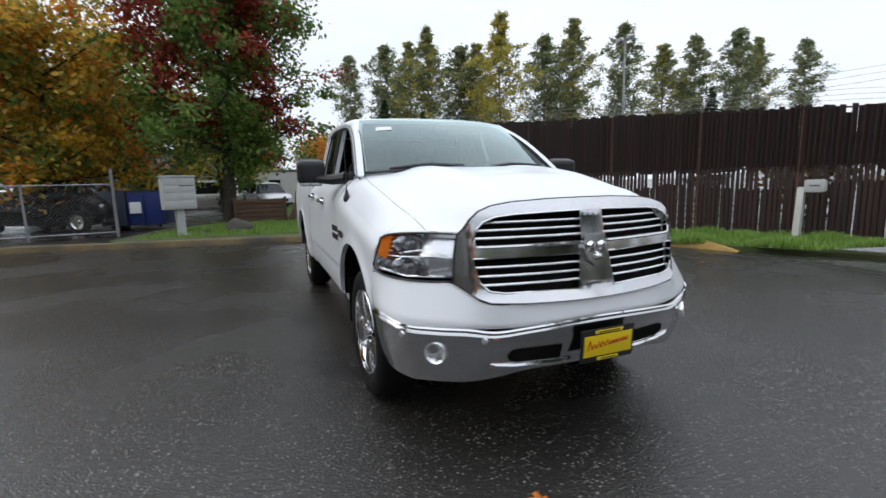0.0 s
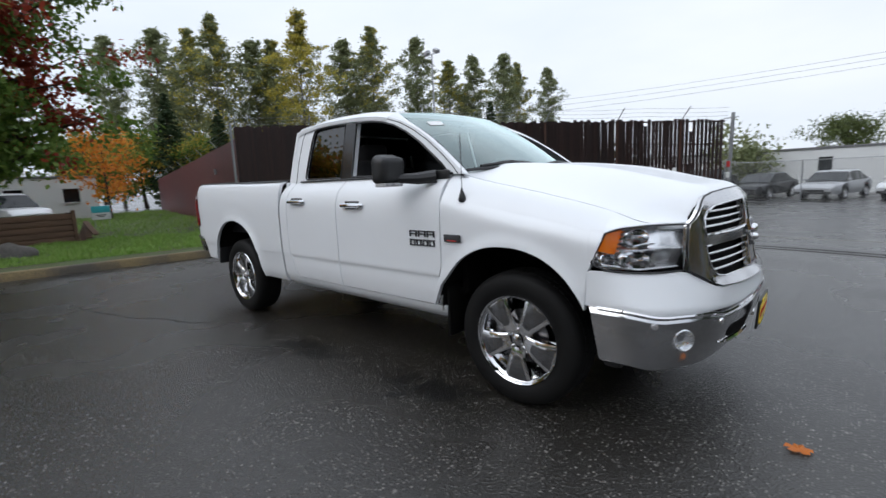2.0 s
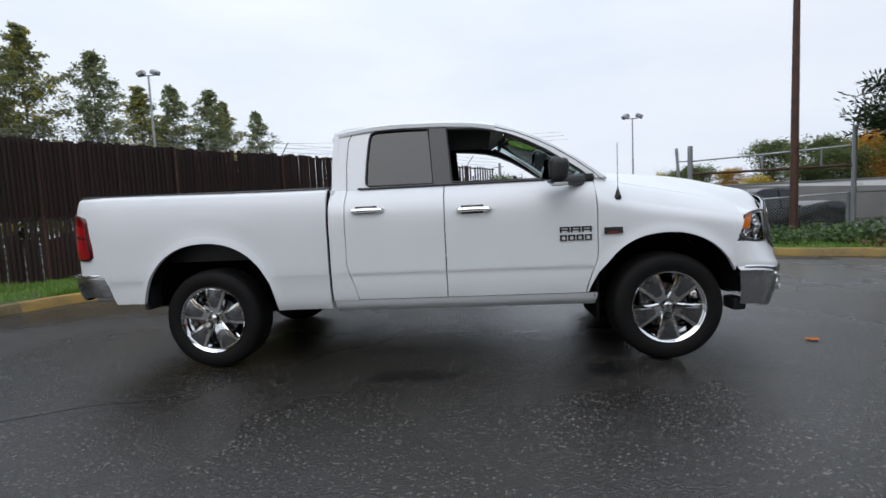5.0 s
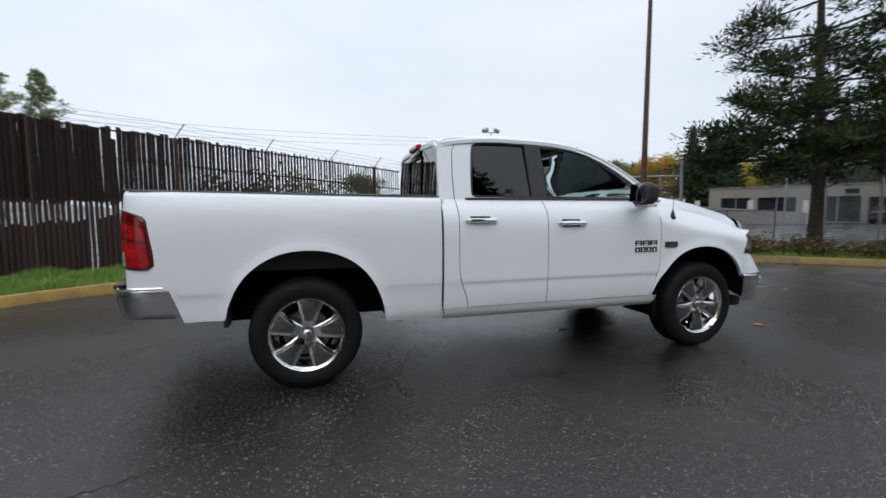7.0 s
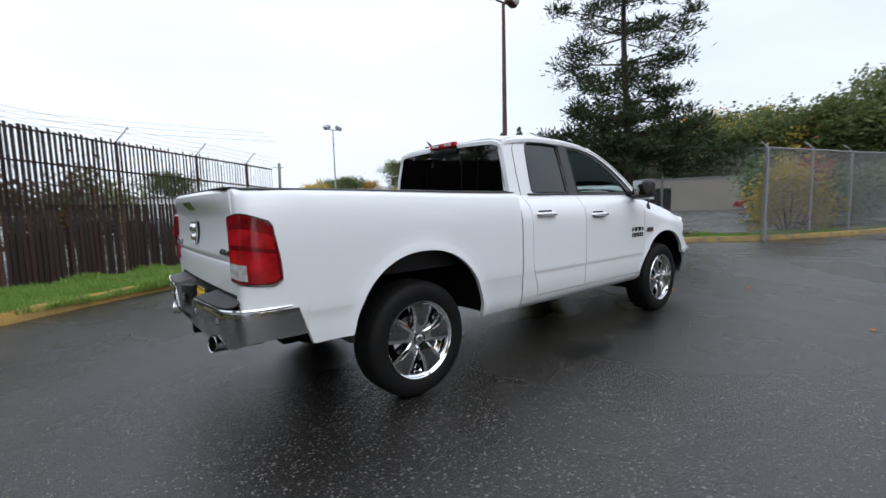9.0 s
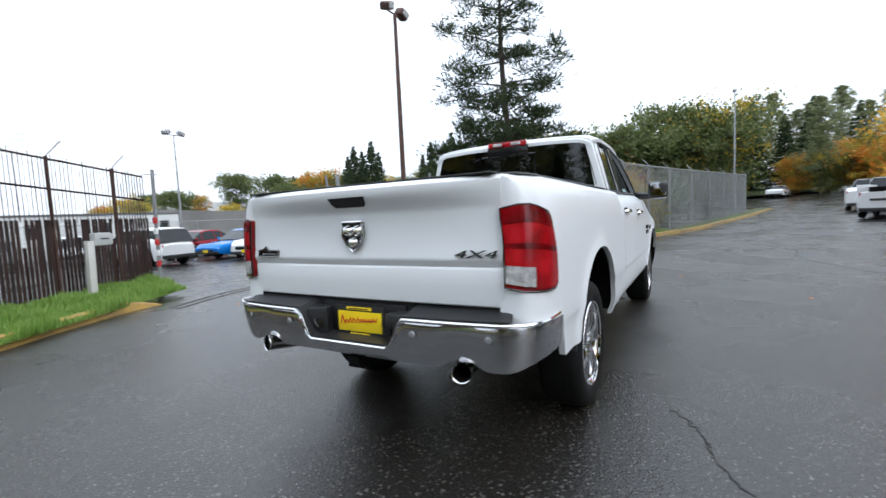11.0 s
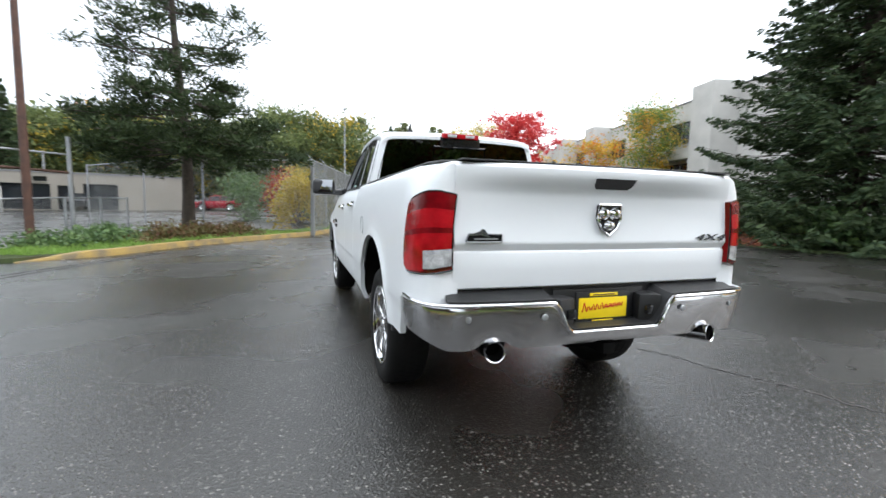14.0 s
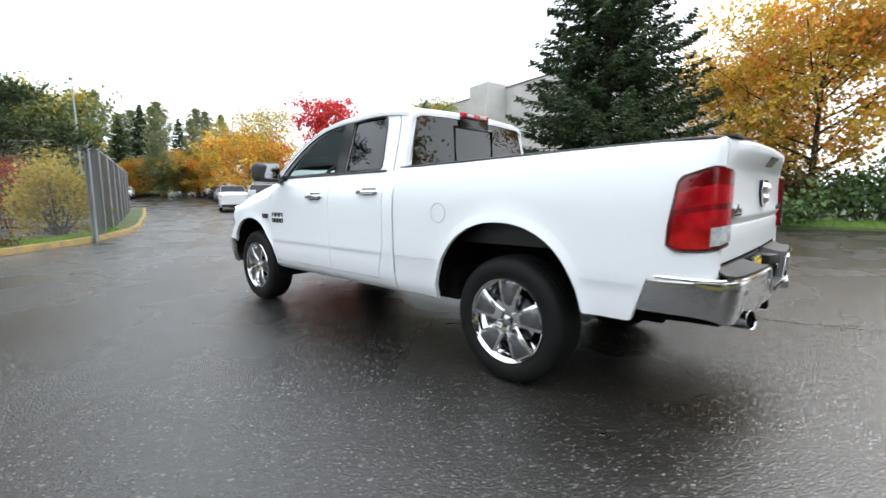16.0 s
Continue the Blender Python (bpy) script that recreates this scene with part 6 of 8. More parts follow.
part("rail", tube([(6.38, 8.84, 2.32), (7.8, 8.0, 2.33), (9.3, 7.05, 2.34)], 0.022, 8), GALV, rail_frame)
part("dark_track", tube([(6.38, 8.84, 1.96), (7.8, 8.0, 1.92), (9.3, 7.05, 1.88)], 0.035, 6), RUST, rail_frame)
for x, y in ((7.8, 8.0), (8.8, 7.38)):
    part("upright", tube([(x, y, 1.93), (x, y, 2.33)], 0.022, 6), GALV, rail_frame)
part("back_pole_rail", tube([(6.15, 9.06, 2.35), (6.38, 8.84, 2.33)], 0.02, 6), GALV, rail_frame)

# ---------------------------------------------------------------- plants


def leaf_mesh(name, points, size, r, aspect=0.62, axes=None, flat=0.0):
    """Many small leaves as quads; axes gives each leaf's long direction."""
    p = np.asarray(points, float)
    n = len(p)
    if axes is None:
        a = r.normal(size=(n, 3))
        a[:, 2] *= 1 - flat
    else:
        a = np.asarray(axes, float) + r.normal(scale=0.25, size=(n, 3))
    a /= np.linalg.norm(a, axis=1)[:, None]
    b = np.cross(a, r.normal(size=(n, 3)))
    b /= np.linalg.norm(b, axis=1)[:, None]
    s = (size * r.uniform(0.6, 1.35, n))[:, None]
    a, b = a * s, b * s * aspect
    quad = np.stack([p - a * 0.5, p + b * 0.5 + a * 0.05, p + a * 0.5, p - b * 0.5 + a * 0.05], 1).reshape(-1, 3)
    me = bpy.data.meshes.new(name)
    me.vertices.add(4 * n)
    me.vertices.foreach_set("co", quad.ravel())
    me.loops.add(4 * n)
    me.loops.foreach_set("vertex_index", np.arange(4 * n, dtype=np.int32))
    me.polygons.add(n)
    me.polygons.foreach_set("loop_start", np.arange(0, 4 * n, 4, dtype=np.int32))
    me.update(calc_edges=True)
    return me


def limbs_mesh(segments, sides=6):
    """Tapered wooden limbs: (points, radii)."""
    bm = bmesh.new()
    for pts, radii in segments:
        tube(pts, list(radii), sides if radii[0] > 0.03 else 4, bm, caps=False)
    return bm


def plant(name, label, category, limbs, crowns, bark, at, turn=0.0, scale=1.0, sides=6):
    tree = tagged(empty(name, (*at, ground_z(*at) - 0.02), turn), label, category)
    tree.scale = (scale,) * 3
    part("trunk", limbs_mesh(limbs, sides), bark, tree, angle=80)
    for me, mat in crowns:
        mesh_part("crown", me, mat, tree, smooth=False)
    return tree


def broadleaf(seed, high, spread, clear, trunk_r, leaf, count, mats, shape="round", limbs_n=22, twig=6, sigma=0.28, lift=0.5, lean=0.0):
    """Limbs and leaf clumps of a deciduous tree; mats: (material, chooser of a clump's place)."""
    r = np.random.default_rng(seed)
    segs, clumps = [], []
    top = high * (0.98 if shape == "column" else 0.93)
    bend = r.normal(scale=0.02, size=2) * high

    def axis(h):
        f = h / high
        return np.array([bend[0] * math.sin(2.3 * f) + lean * h, bend[1] * math.sin(1.7 * f + 0.5), h])
    hs = np.linspace(0, top, 10)
    segs.append(([tuple(axis(h)) for h in hs], [trunk_r * (1.25 if h == 0 else 1) * (1 - 0.9 * h / high) for h in hs]))
    for k in range(limbs_n):
        f = (k + 0.3) / limbs_n
        h = clear + (top - clear) * f ** 0.9
        az = k * 2.39996 + r.uniform(-0.4, 0.4)
        u = (h - clear) / (high - clear)
        if shape == "round":
            reach = spread * (0.55 + 0.75 * math.sin(math.pi * min(1, 0.22 + 0.72 * u))) * 0.78
        elif shape == "column":
            reach = spread * (0.05 + (1 - u) ** 0.85 * (0.75 + 0.25 * smoothstep(0, 0.15, u))) * (0.85 + 0.25 * math.sin(9.3 * u + seed))
        else:
            reach = spread * (1.05 - 0.95 * u)
        reach *= r.uniform(0.7, 1.2)
        rise = reach * (lift + 0.5 * u) * r.uniform(0.6, 1.3)
        rise = min(rise, (high - h) * 0.75)
        a = axis(h)
        d = np.array([math.cos(az), math.sin(az), 0])
        tip = a + d * reach + np.array([0, 0, rise])
        midp = a + d * reach * 0.5 + np.array([0, 0, rise * 0.35]) + r.normal(scale=0.06 * reach, size=3)
        r0 = max(0.012, trunk_r * (1 - 0.85 * h / high) * 0.5)
        segs.append(([tuple(a), tuple(midp), tuple(tip)], [r0, r0 * 0.6, 0.008]))
        for j in range(twig):
            t = 0.3 + 0.7 * (j + r.uniform(0, 1)) / twig
            base = (1 - t) ** 2 * a + 2 * t * (1 - t) * midp + t * t * tip
            off = r.normal(size=3) * reach * 0.23 * (0.5 + t) * np.array([1, 1, 0.7])
            end = base + off
            segs.append(([tuple(base), tuple(end)], [r0 * 0.3 * (1.2 - t) + 0.004, 0.003]))
            clumps.append(end)
            clumps.append(base * 0.4 + end * 0.6)
    clumps = np.array(clumps)
    crowns = []
    keep = np.ones(len(clumps), bool)
    for mat, choose in mats:
        sel = keep & np.array([bool(choose(c, r)) for c in clumps])
        keep &= ~sel
        if sel.sum() == 0:
            continue
        cs = clumps[sel]
        n = int(count * sel.sum() / len(clumps))
        weight = r.uniform(0.3, 1.6, len(cs))
        pick = r.choice(len(cs), n, p=weight / weight.sum())
        sig = sigma * r.uniform(0.6, 1.4, len(cs)) * (np.clip(1.25 - cs[:, 2] / high, 0.35, 1.0) if shape == "column" else 1.0)
        pts = cs[pick] + r.normal(size=(n, 3)) * sig[pick][:, None] * np.array([1, 1, 0.75])
        pts[:, 2] = np.maximum(pts[:, 2], clear * 0.55)
        crowns.append((leaf_mesh("crown", pts, leaf, r), mat))
    return segs, crowns


ALL = lambda c, r: True


def some(p):
    return lambda c, r: r.random() < p


def spruce_parts(seed, high, spread, clear=0.25, levels=30, per=7, needle=0.16, dense=34):
    r = np.random.default_rng(seed)
    segs = [([(0, 0, 0), (0.02, 0.01, high * 0.5), (0, 0, high)], [high * 0.022, high * 0.012, 0.01])]
    pts, axes = [], []
    for k in range(levels):
        f = (k + 0.5) / levels
        for j in range(per):
            z = clear + (high - clear) * (f + r.uniform(-0.7, 0.7) / levels)
            az = 2 * math.pi * (j + 0.618 * k) / per + r.uniform(-0.35, 0.35)
            L = spread * (1 - f) ** 0.85 * r.uniform(0.7, 1.18) + 0.12
            d = np.array([math.cos(az), math.sin(az), 0])
            side = np.array([-d[1], d[0], 0])
            sag = 0.28 * (1 - f) + 0.02

            def at(t):
                return np.array([0, 0, z]) + d * L * t + np.array([0, 0, -sag * L * t * (1.5 - t) + 0.10 * L * t ** 3])
            segs.append(([tuple(at(t)) for t in (0, 0.35, 0.7, 1)], [0.02 + 0.015 * (1 - f), 0.016, 0.01, 0.004]))
            n = int(dense * (0.35 + L))
            for _ in range(n):
                t = r.uniform(0.12, 1.0) ** 0.8
                w = r.normal() * 0.20 * L * (1.05 - t) + r.normal() * 0.05
                p = at(t) + side * w + np.array([0, 0, -abs(w) * 0.35 + r.normal() * 0.035 - r.uniform(0, 0.10)])
                pts.append(p)
                axes.append(d * 0.7 + side * np.sign(w) * 0.8 + np.array([0, 0, -0.35]))
    return segs, [(leaf_mesh("crown", np.array(pts), needle, r, 0.34, np.array(axes)), NEEDLE_SPRUCE)]


def pine_parts(seed, high, count=46000, needle=0.18):
    """A pine with flat plates of foliage on whorled limbs and open air between them."""
    r = np.random.default_rng(seed)
    segs, pads, weight = [], [], []
    hs = np.linspace(0, high, 9)
    wob = lambda h: np.array([0.10 * math.sin(h * 0.6), 0.12 * math.sin(h * 0.45 + 1), h])
    segs.append(([tuple(wob(h)) for h in hs], [0.20 * (1.2 if h == 0 else 1) * (1 - 0.80 * h / high) for h in hs]))
    whorls = ((2.8, 3.2, 8, -0.12), (3.2, 3.4, 8, -0.08), (3.7, 3.2, 7, -0.02), (4.2, 2.8, 7, 0.03), (4.8, 2.3, 5, 0.06), (5.7, 2.6, 5, 0.08), (6.2, 2.8, 5, 0.04), (7.1, 2.0, 4, 0.10), (7.6, 2.2, 4, 0.12), (8.4, 1.5, 4, 0.2), (9.0, 1.3, 4, 0.3), (9.7, 0.9, 5, 0.5), (10.3, 0.6, 5, 0.8))
    for k, (h0, reach, n, tilt) in enumerate(whorls):
        for j in range(n):
            az = 2 * math.pi * (j + 0.37 * k) / n + r.uniform(-0.35, 0.35)
            h = h0 + r.uniform(-0.15, 0.15)
            L = reach * r.uniform(0.55, 1.12)
            d = np.array([math.cos(az), math.sin(az), 0])
            side = np.array([-d[1], d[0], 0])
            a = wob(h)
            tip = a + d * L + np.array([0, 0, L * (tilt + r.uniform(-0.08, 0.12))])
            mid = a + d * L * 0.5 + side * r.normal() * 0.1 * L + np.array([0, 0, L * (tilt * 0.3 - 0.03)])
            f = h / high
            segs.append(([tuple(a), tuple(mid), tuple(tip)], [0.06 * (1 - 0.6 * f), 0.035 * (1 - 0.5 * f), 0.01]))
            for i in range(int(3 + 4.5 * L)):
                t = r.uniform(0.38, 1.05) ** 0.85
                base = (1 - t) ** 2 * a + 2 * t * (1 - t) * mid + t * t * tip
                e = base + side * r.normal() * 0.26 * (0.5 + 0.45 * L) * (1.25 - 0.6 * t) + d * r.normal() * 0.15 + np.array([0, 0, r.normal() * 0.10 + 0.08])
                segs.append(([tuple(base), tuple(e)], [0.012, 0.004]))
                pads.append(e)
                weight.append(r.uniform(0.4, 1.6) * (1.25 if h < 4.8 else 0.9))
    pads, weight = np.array(pads), np.array(weight)
    pick = r.choice(len(pads), count, p=weight / weight.sum())
    off = r.normal(size=(count, 3)) * np.array([0.17, 0.17, 0.10])
    axes = off / np.linalg.norm(off, axis=1)[:, None] + np.array([0, 0, 0.5])
    return segs, [(leaf_mesh("crown", pads[pick] + off, needle, r, 0.24, axes), NEEDLE_PINE)]


def bush(label, at, size, leaf, count, mat, seed, category="shrub", turn=0.0, lumps=14):
    """A low shrub: stems from the ground and clumps of leaves with an uneven outline."""
    r = np.random.default_rng(seed)
    cl = r.normal(size=(lumps, 3)) * np.array([0.30, 0.30, 0.16]) + np.array([0, 0, 0.50])
    cl[:, 2] = np.clip(cl[:, 2], 0.15, 0.85)
    cl *= np.array(size)
    pick = r.integers(0, lumps, count)
    pts = cl[pick] + r.normal(size=(count, 3)) * np.array(size) * np.array([0.15, 0.15, 0.17])
    pts[:, 2] = np.clip(np.abs(pts[:, 2]), 0.02, None)
    segs = [([(c[0] * 0.2, c[1] * 0.2, 0), tuple(c * np.array([0.7, 0.7, 0.6])), tuple(c)], [0.025, 0.015, 0.004]) for c in cl]
    return plant("shrub", label, category, segs, [(leaf_mesh("crown", pts, leaf, r), mat)], BARK, at, turn, sides=4)


# the big maple by the mailboxes
red_side = lambda c, r: r.random() < (0.06 + 0.80 * (c[2] > 3.4) * (math.sin(c[0] * 1.3 + c[1] * 1.7 + c[2] * 0.8) > 0.25))
segs, crowns = broadleaf(11, 8.6, 3.2, 2.1, 0.25, 0.165, 40000, [(LEAF_RED, red_side), (LEAF_GREEN, ALL)], limbs_n=32, twig=8, sigma=0.24, lift=0.35)
plant("maple_tree", "large maple tree turning from green to dark red", "tree", segs, crowns, BARK, (-13.6, -2.66), 40)
segs, crowns = broadleaf(12, 7.4, 3.4, 1.4, 0.20, 0.20, 22000, [(LEAF_ORANGE, some(0.14)), (LEAF_YELLOW, some(0.35)), (LEAF_OLIVE, some(0.6)), (LEAF_GREEN, ALL)], limbs_n=24, twig=7, sigma=0.40, lift=0.35)
plant("autumn_tree", "yellow-green autumn tree behind the driveway gate", "tree", segs, crowns, BARK, (-15.4, -8.4), 10)
segs, crowns = broadleaf(13, 6.0, 2.8, 1.2, 0.16, 0.22, 11000, [(LEAF_OLIVE, some(0.35)), (LEAF_GREEN, ALL)], limbs_n=20, twig=6, sigma=0.42)
small_green = plant("roadside_tree", "rounded dark green roadside tree", "tree", segs, crowns, BARK, (-21.5, -6.8), 80)
for x, y, s, t in ((-27, -3.5, 1.1, 20), (-38.0, 3.6, 0.85, 200), (-44.0, 6.0, 1.0, 130), (-41.5, 13.0, 0.95, 300), (-40.5, 19.0, 0.9, 30), (-36.5, 25.5, 0.8, 70), (-34.5, 30.5, 0.85, 150), (-47.0, 10.0, 1.1, 250), (-24, -12, 1.2, 60), (-39.0, -1.5, 0.9, 10), (-19.5, -13.5, 1.15, 170)):
    o = copy_thing(small_green, pose(x, y, ground_z(x, y), 0, 0, t))
    o.scale = (s, s, s)
segs, crowns = broadleaf(14, 3.8, 1.3, 0.8, 0.06, 0.17, 1500, [(LEAF_ORANGE, ALL)], limbs_n=12, twig=4, sigma=0.25)
plant("orange_tree", "small tree with bright orange leaves", "tree", segs, crowns, BARK, (-27.5, 3.2), 0, 1.25)


# tall poplars in a row behind the yard
kinds = []
for k, (mats, n) in enumerate((([(LEAF_POPLAR, ALL)], 13500), ([(LEAF_POPLAR_GOLD, some(0.25)), (LEAF_POPLAR, ALL)], 14500), ([(LEAF_POPLAR_GOLD, some(0.75)), (LEAF_POPLAR, ALL)], 17000))):
    kinds.append(broadleaf(20 + k, 18.0, (3.9, 4.1, 4.6)[k], 2.8, 0.17, 0.23, n, mats, "column", limbs_n=46, twig=7, sigma=0.44, lift=0.7))
first = {}
ROW = [(-52.5, 9.3, 17.3, 0), (-53.3, 14.6, 19.3, 0), (-48.8, 15.7, 18.3, 1), (-46.0, 17.6, 19.0, 1), (-48.3, 22.5, 18.1, 0), (-44.4, 23.7, 17.6, 1), (-38.7, 23.7, 19.0, 2), (-43.0, 31.7, 18.6, 0),
       (-39.2, 33.6, 19.7, 1), (-38.9, 39.9, 20.0, 0), (-41.6, 48.4, 18.8, 1), (-39.2, 53.1, 19.8, 0), (-38.6, 58.6, 20.9, 0), (-39.3, 65.4, 20.4, 1), (-39.6, 76.9, 21.1, 0),
       (-58, 18, 16, 0), (-55, 29, 15.5, 1), (-50, 40, 16, 0), (-47, 60, 16, 0)]
FARROW = [(66.4, -1.4, 11.5, 1), (71.3, -3.3, 13, 2), (90.5, -11.4, 16.5, 0), (89.9, -14.8, 13.2, 0), (89.4, -17.2, 14, 0), (88.5, -20.9, 15.8, 0), (87.0, -25.9, 15, 0), (86.3, -28.0, 14.6, 0), (63.5, -14.0, 11.5, 0),
          (62.8, -18.0, 10.2, 0), (74.9, -2.5, 13.0, 1), (80, -8.2, 14, 0), (95, -34, 15, 1)]
for x, y, h, k in ROW + FARROW:
    z = ground_z(x, y)
    if k not in first:
        segs, crowns = kinds[k]
        first[k] = plant("poplar_tree", ("tall airy grey-green poplar", "tall poplar with some yellow leaves", "tall golden yellow poplar")[k], "tree", segs, crowns, PALE_BARK, (x, y), 15 * k, h / 18.0, 5)
        tagged(first[k], group="poplars on the skyline")
    else:
        o = copy_thing(first[k], pose(x, y, z, 0, 0, (x * 37 + y * 91) % 360))
        o.scale = (h / 18.0 * (1.18 + 0.14 * math.sin(x)),) * 2 + (h / 18.0,)

# dark conifers
segs, crowns = spruce_parts(31, 14.6, 4.5, 0.3, 46, 11, 0.21, 70)
plant("spruce_tree", "large dark green spruce with sweeping branches", "tree", segs, crowns, BARK, (5.7, -17.5), 0, 1.18)
segs, crowns = pine_parts(32, 10.9, 40000)
plant("pine_tree", "tall irregular dark pine on the planted island", "tree", segs, crowns, BARK, (11.9, 5.0), 215)
segs, crowns = spruce_parts(33, 12.0, 2.7, 1.0, 34, 8, 0.42, 16)
fir = plant("fir_tree", "tall distant dark green fir", "tree", segs, crowns, BARK, (51.8, 48.9), 0, 0.92)
for x, y, s in ((53.3, 47.1, 1.0), (54.9, 45.0, 0.98), (63.3, 41.6, 0.95), (48.3, 27.4, 1.0), (46.3, 29.4, 0.9), (55.7, 66.4, 0.7), (70.5, 8.7, 0.95), (69.0, 16.5, 1.05), (-41.8, 11.1, 0.85), (-43.2, 34.9, 0.9), (-31.9, 46.2, 0.95), (-37, 13.5, 0.7),
                (42.4, 36.4, 0.95), (41.0, 38.2, 0.9), (72, 2.0, 1.0), (74, -4.5, 1.0), (75, -8.0, 1.12), (73, -11.5, 0.92), (76, -15.0, 1.1), (74, -19.5, 0.95)):
    o = copy_thing(fir, pose(x, y, ground_z(x, y) - 0.2, 0, 0, (x * 53) % 360))
    o.scale = (s, s, s)

# woods on the rise
wood_kinds = []
for k, mats in enumerate(([(LEAF_HILL, ALL)], [(LEAF_OLIVE, some(0.25)), (LEAF_HILL, ALL)], [(LEAF_ORANGE, some(0.4)), (LEAF_OLIVE, ALL)], [(LEAF_YELLOW, some(0.3)), (LEAF_POPLAR_GOLD, ALL)])):
    segs, crowns = broadleaf(40 + k, 9.0, 4.4, 1.0, 0.2, 0.34, 9000, mats, limbs_n=26, twig=6, sigma=0.55)
    wood_kinds.append((segs, crowns))
woods = {}
r = random.Random(77)
spots = []
for k in range(46):
    a = radians(-4 + 88 * k / 45 + r.uniform(-1.2, 1.2))
    d = r.uniform(84, 104) if k % 2 else r.uniform(74, 84)
    tall = 1.35 if a < radians(29) else 0.92 if a < radians(57) else 0.62 if a < radians(70) else 0.0
    if tall == 0.0 and k % 6:
        continue
    spots.append((d * math.cos(a), d * math.sin(a), r.uniform(0.62, 1.05) * (tall or 0.5), r.choice((0, 0, 0, 0, 0, 1, 2, 3))))
for k in range(16):
    a = radians(-3 + 30 * k / 15)
    spots.append((66 * math.cos(a) + r.uniform(-3, 3), 66 * math.sin(a) + r.uniform(-3, 3), r.uniform(0.95, 1.35), r.choice((0, 0, 0, 1, 1))))
for x, y, s, k in spots:
    if k not in woods:
        segs, crowns = wood_kinds[k]
        woods[k] = plant("woodland_tree", ("green woodland tree", "olive green woodland tree", "orange autumn woodland tree", "golden autumn woodland tree")[k] + " on the rise", "tree", segs, crowns, BARK, (x, y), 0, s, 4)
        tagged(woods[k], group="woods on the rise")
    else:
        o = copy_thing(woods[k], pose(x, y, ground_z(x, y) - 0.3, 0, 0, r.uniform(0, 360)))
        o.scale = (s, s, s * r.uniform(0.85, 1.15))

# a dark tree behind the white building
o = copy_thing(woods[0], pose(3.2, 44.5, ground_z(3.2, 44.5), 0, 0, 45))
o.scale = (0.46, 0.46, 0.58)

# mixed trees that close the road's far end
for k, x, y, s, t in ((1, 63.0, -14.4, 0.52, 20), (2, 66.0, -12.0, 0.55, 110), (2, 65.0, -17.2, 0.66, 200), (2, 61.5, -17.6, 0.55, 290), (3, 64.0, -20.0, 0.7, 60)):
    o = copy_thing(woods[k], pose(x, y, ground_z(x, y) - 0.3, 0, 0, t))
    o.scale = (s, s, s)

# autumn trees along the road
segs, crowns = broadleaf(51, 6.0, 1.75, 1.0, 0.10, 0.15, 9500, [(LEAF_SCARLET, ALL)], limbs_n=26, twig=6, sigma=0.20, lift=0.25)
plant("red_maple", "bright scarlet Japanese maple", "tree", segs, crowns, BARK, (18.6, -10.6), 25, 1.06)
segs, crowns = broadleaf(52, 9.0, 3.9, 1.5, 0.16, 0.19, 17000, [(LEAF_ORANGE, some(0.14)), (LEAF_OLIVE, some(0.40)), (LEAF_YELLOW, ALL)], limbs_n=28, twig=7, sigma=0.40, lift=0.7)
golden = plant("golden_tree", "golden yellow and orange autumn tree", "tree", segs, crowns, BARK, (-1.6, -20.6), 0)
for x, y, s, t in ((-6.5, -23.5, 0.95, 120), (1.2, -24.5, 0.9, 210), (-11.5, -22.0, 0.9, 300)):
    o = copy_thing(golden, pose(x, y, ground_z(x, y), 0, 0, t))
    o.scale = (s, s, s)
segs, crowns = broadleaf(53, 5.8, 2.6, 0.9, 0.10, 0.24, 3000, [(LEAF_YELLOW, some(0.3)), (LEAF_OLIVE, some(0.4)), (LEAF_ORANGE, ALL)], limbs_n=18, twig=5, sigma=0.36)
orange = plant("orange_tree", "orange autumn tree beside the road", "tree", segs, crowns, BARK, (37.0, -15.6), 0, 1.05)
for x, y, s, t in ((45, -17.6, 1.25, 40), (50, -20.5, 1.3, 90), (33.5, -19.5, 0.8, 200), (56, -19, 1.3, 250), (32.5, -26.5, 0.95, 310), (41, -18.0, 1.0, 160)):
    o = copy_thing(orange, pose(x, y, ground_z(x, y), 0, 0, t))
    o.scale = (s, s, s)
segs, crowns = broadleaf(54, 9.5, 2.6, 2.0, 0.12, 0.20, 1800, [(LEAF_OLIVE, ALL)], "round", limbs_n=30, twig=7, sigma=0.5, lift=0.8)
bare = plant("bare_tree", "thin half-bare autumn tree", "tree", segs, crowns, PALE_BARK, (44.0, -17.0), 0, 1.0)
for x, y, s in ((39.5, -18.2, 0.95), (51.3, -22.4, 1.1)):
    o = copy_thing(bare, pose(x, y, ground_z(x, y), 0, 0, x * 7))
    o.scale = (s, s, s)
segs, crowns = broadleaf(55, 6.6, 2.3, 0.9, 0.09, 0.13, 13000, [(LEAF_YELLOW, some(0.10)), (LEAF_ORANGE, some(0.10)), (LEAF_OLIVE, some(0.35)), (LEAF_GREEN, ALL)], limbs_n=26, twig=7, sigma=0.34, lift=0.7)
plant("birch_tree", "slim yellow-green tree in front of the office block", "tree", segs, crowns, PALE_BARK, (25.6, -26.4), 0, 1.15)

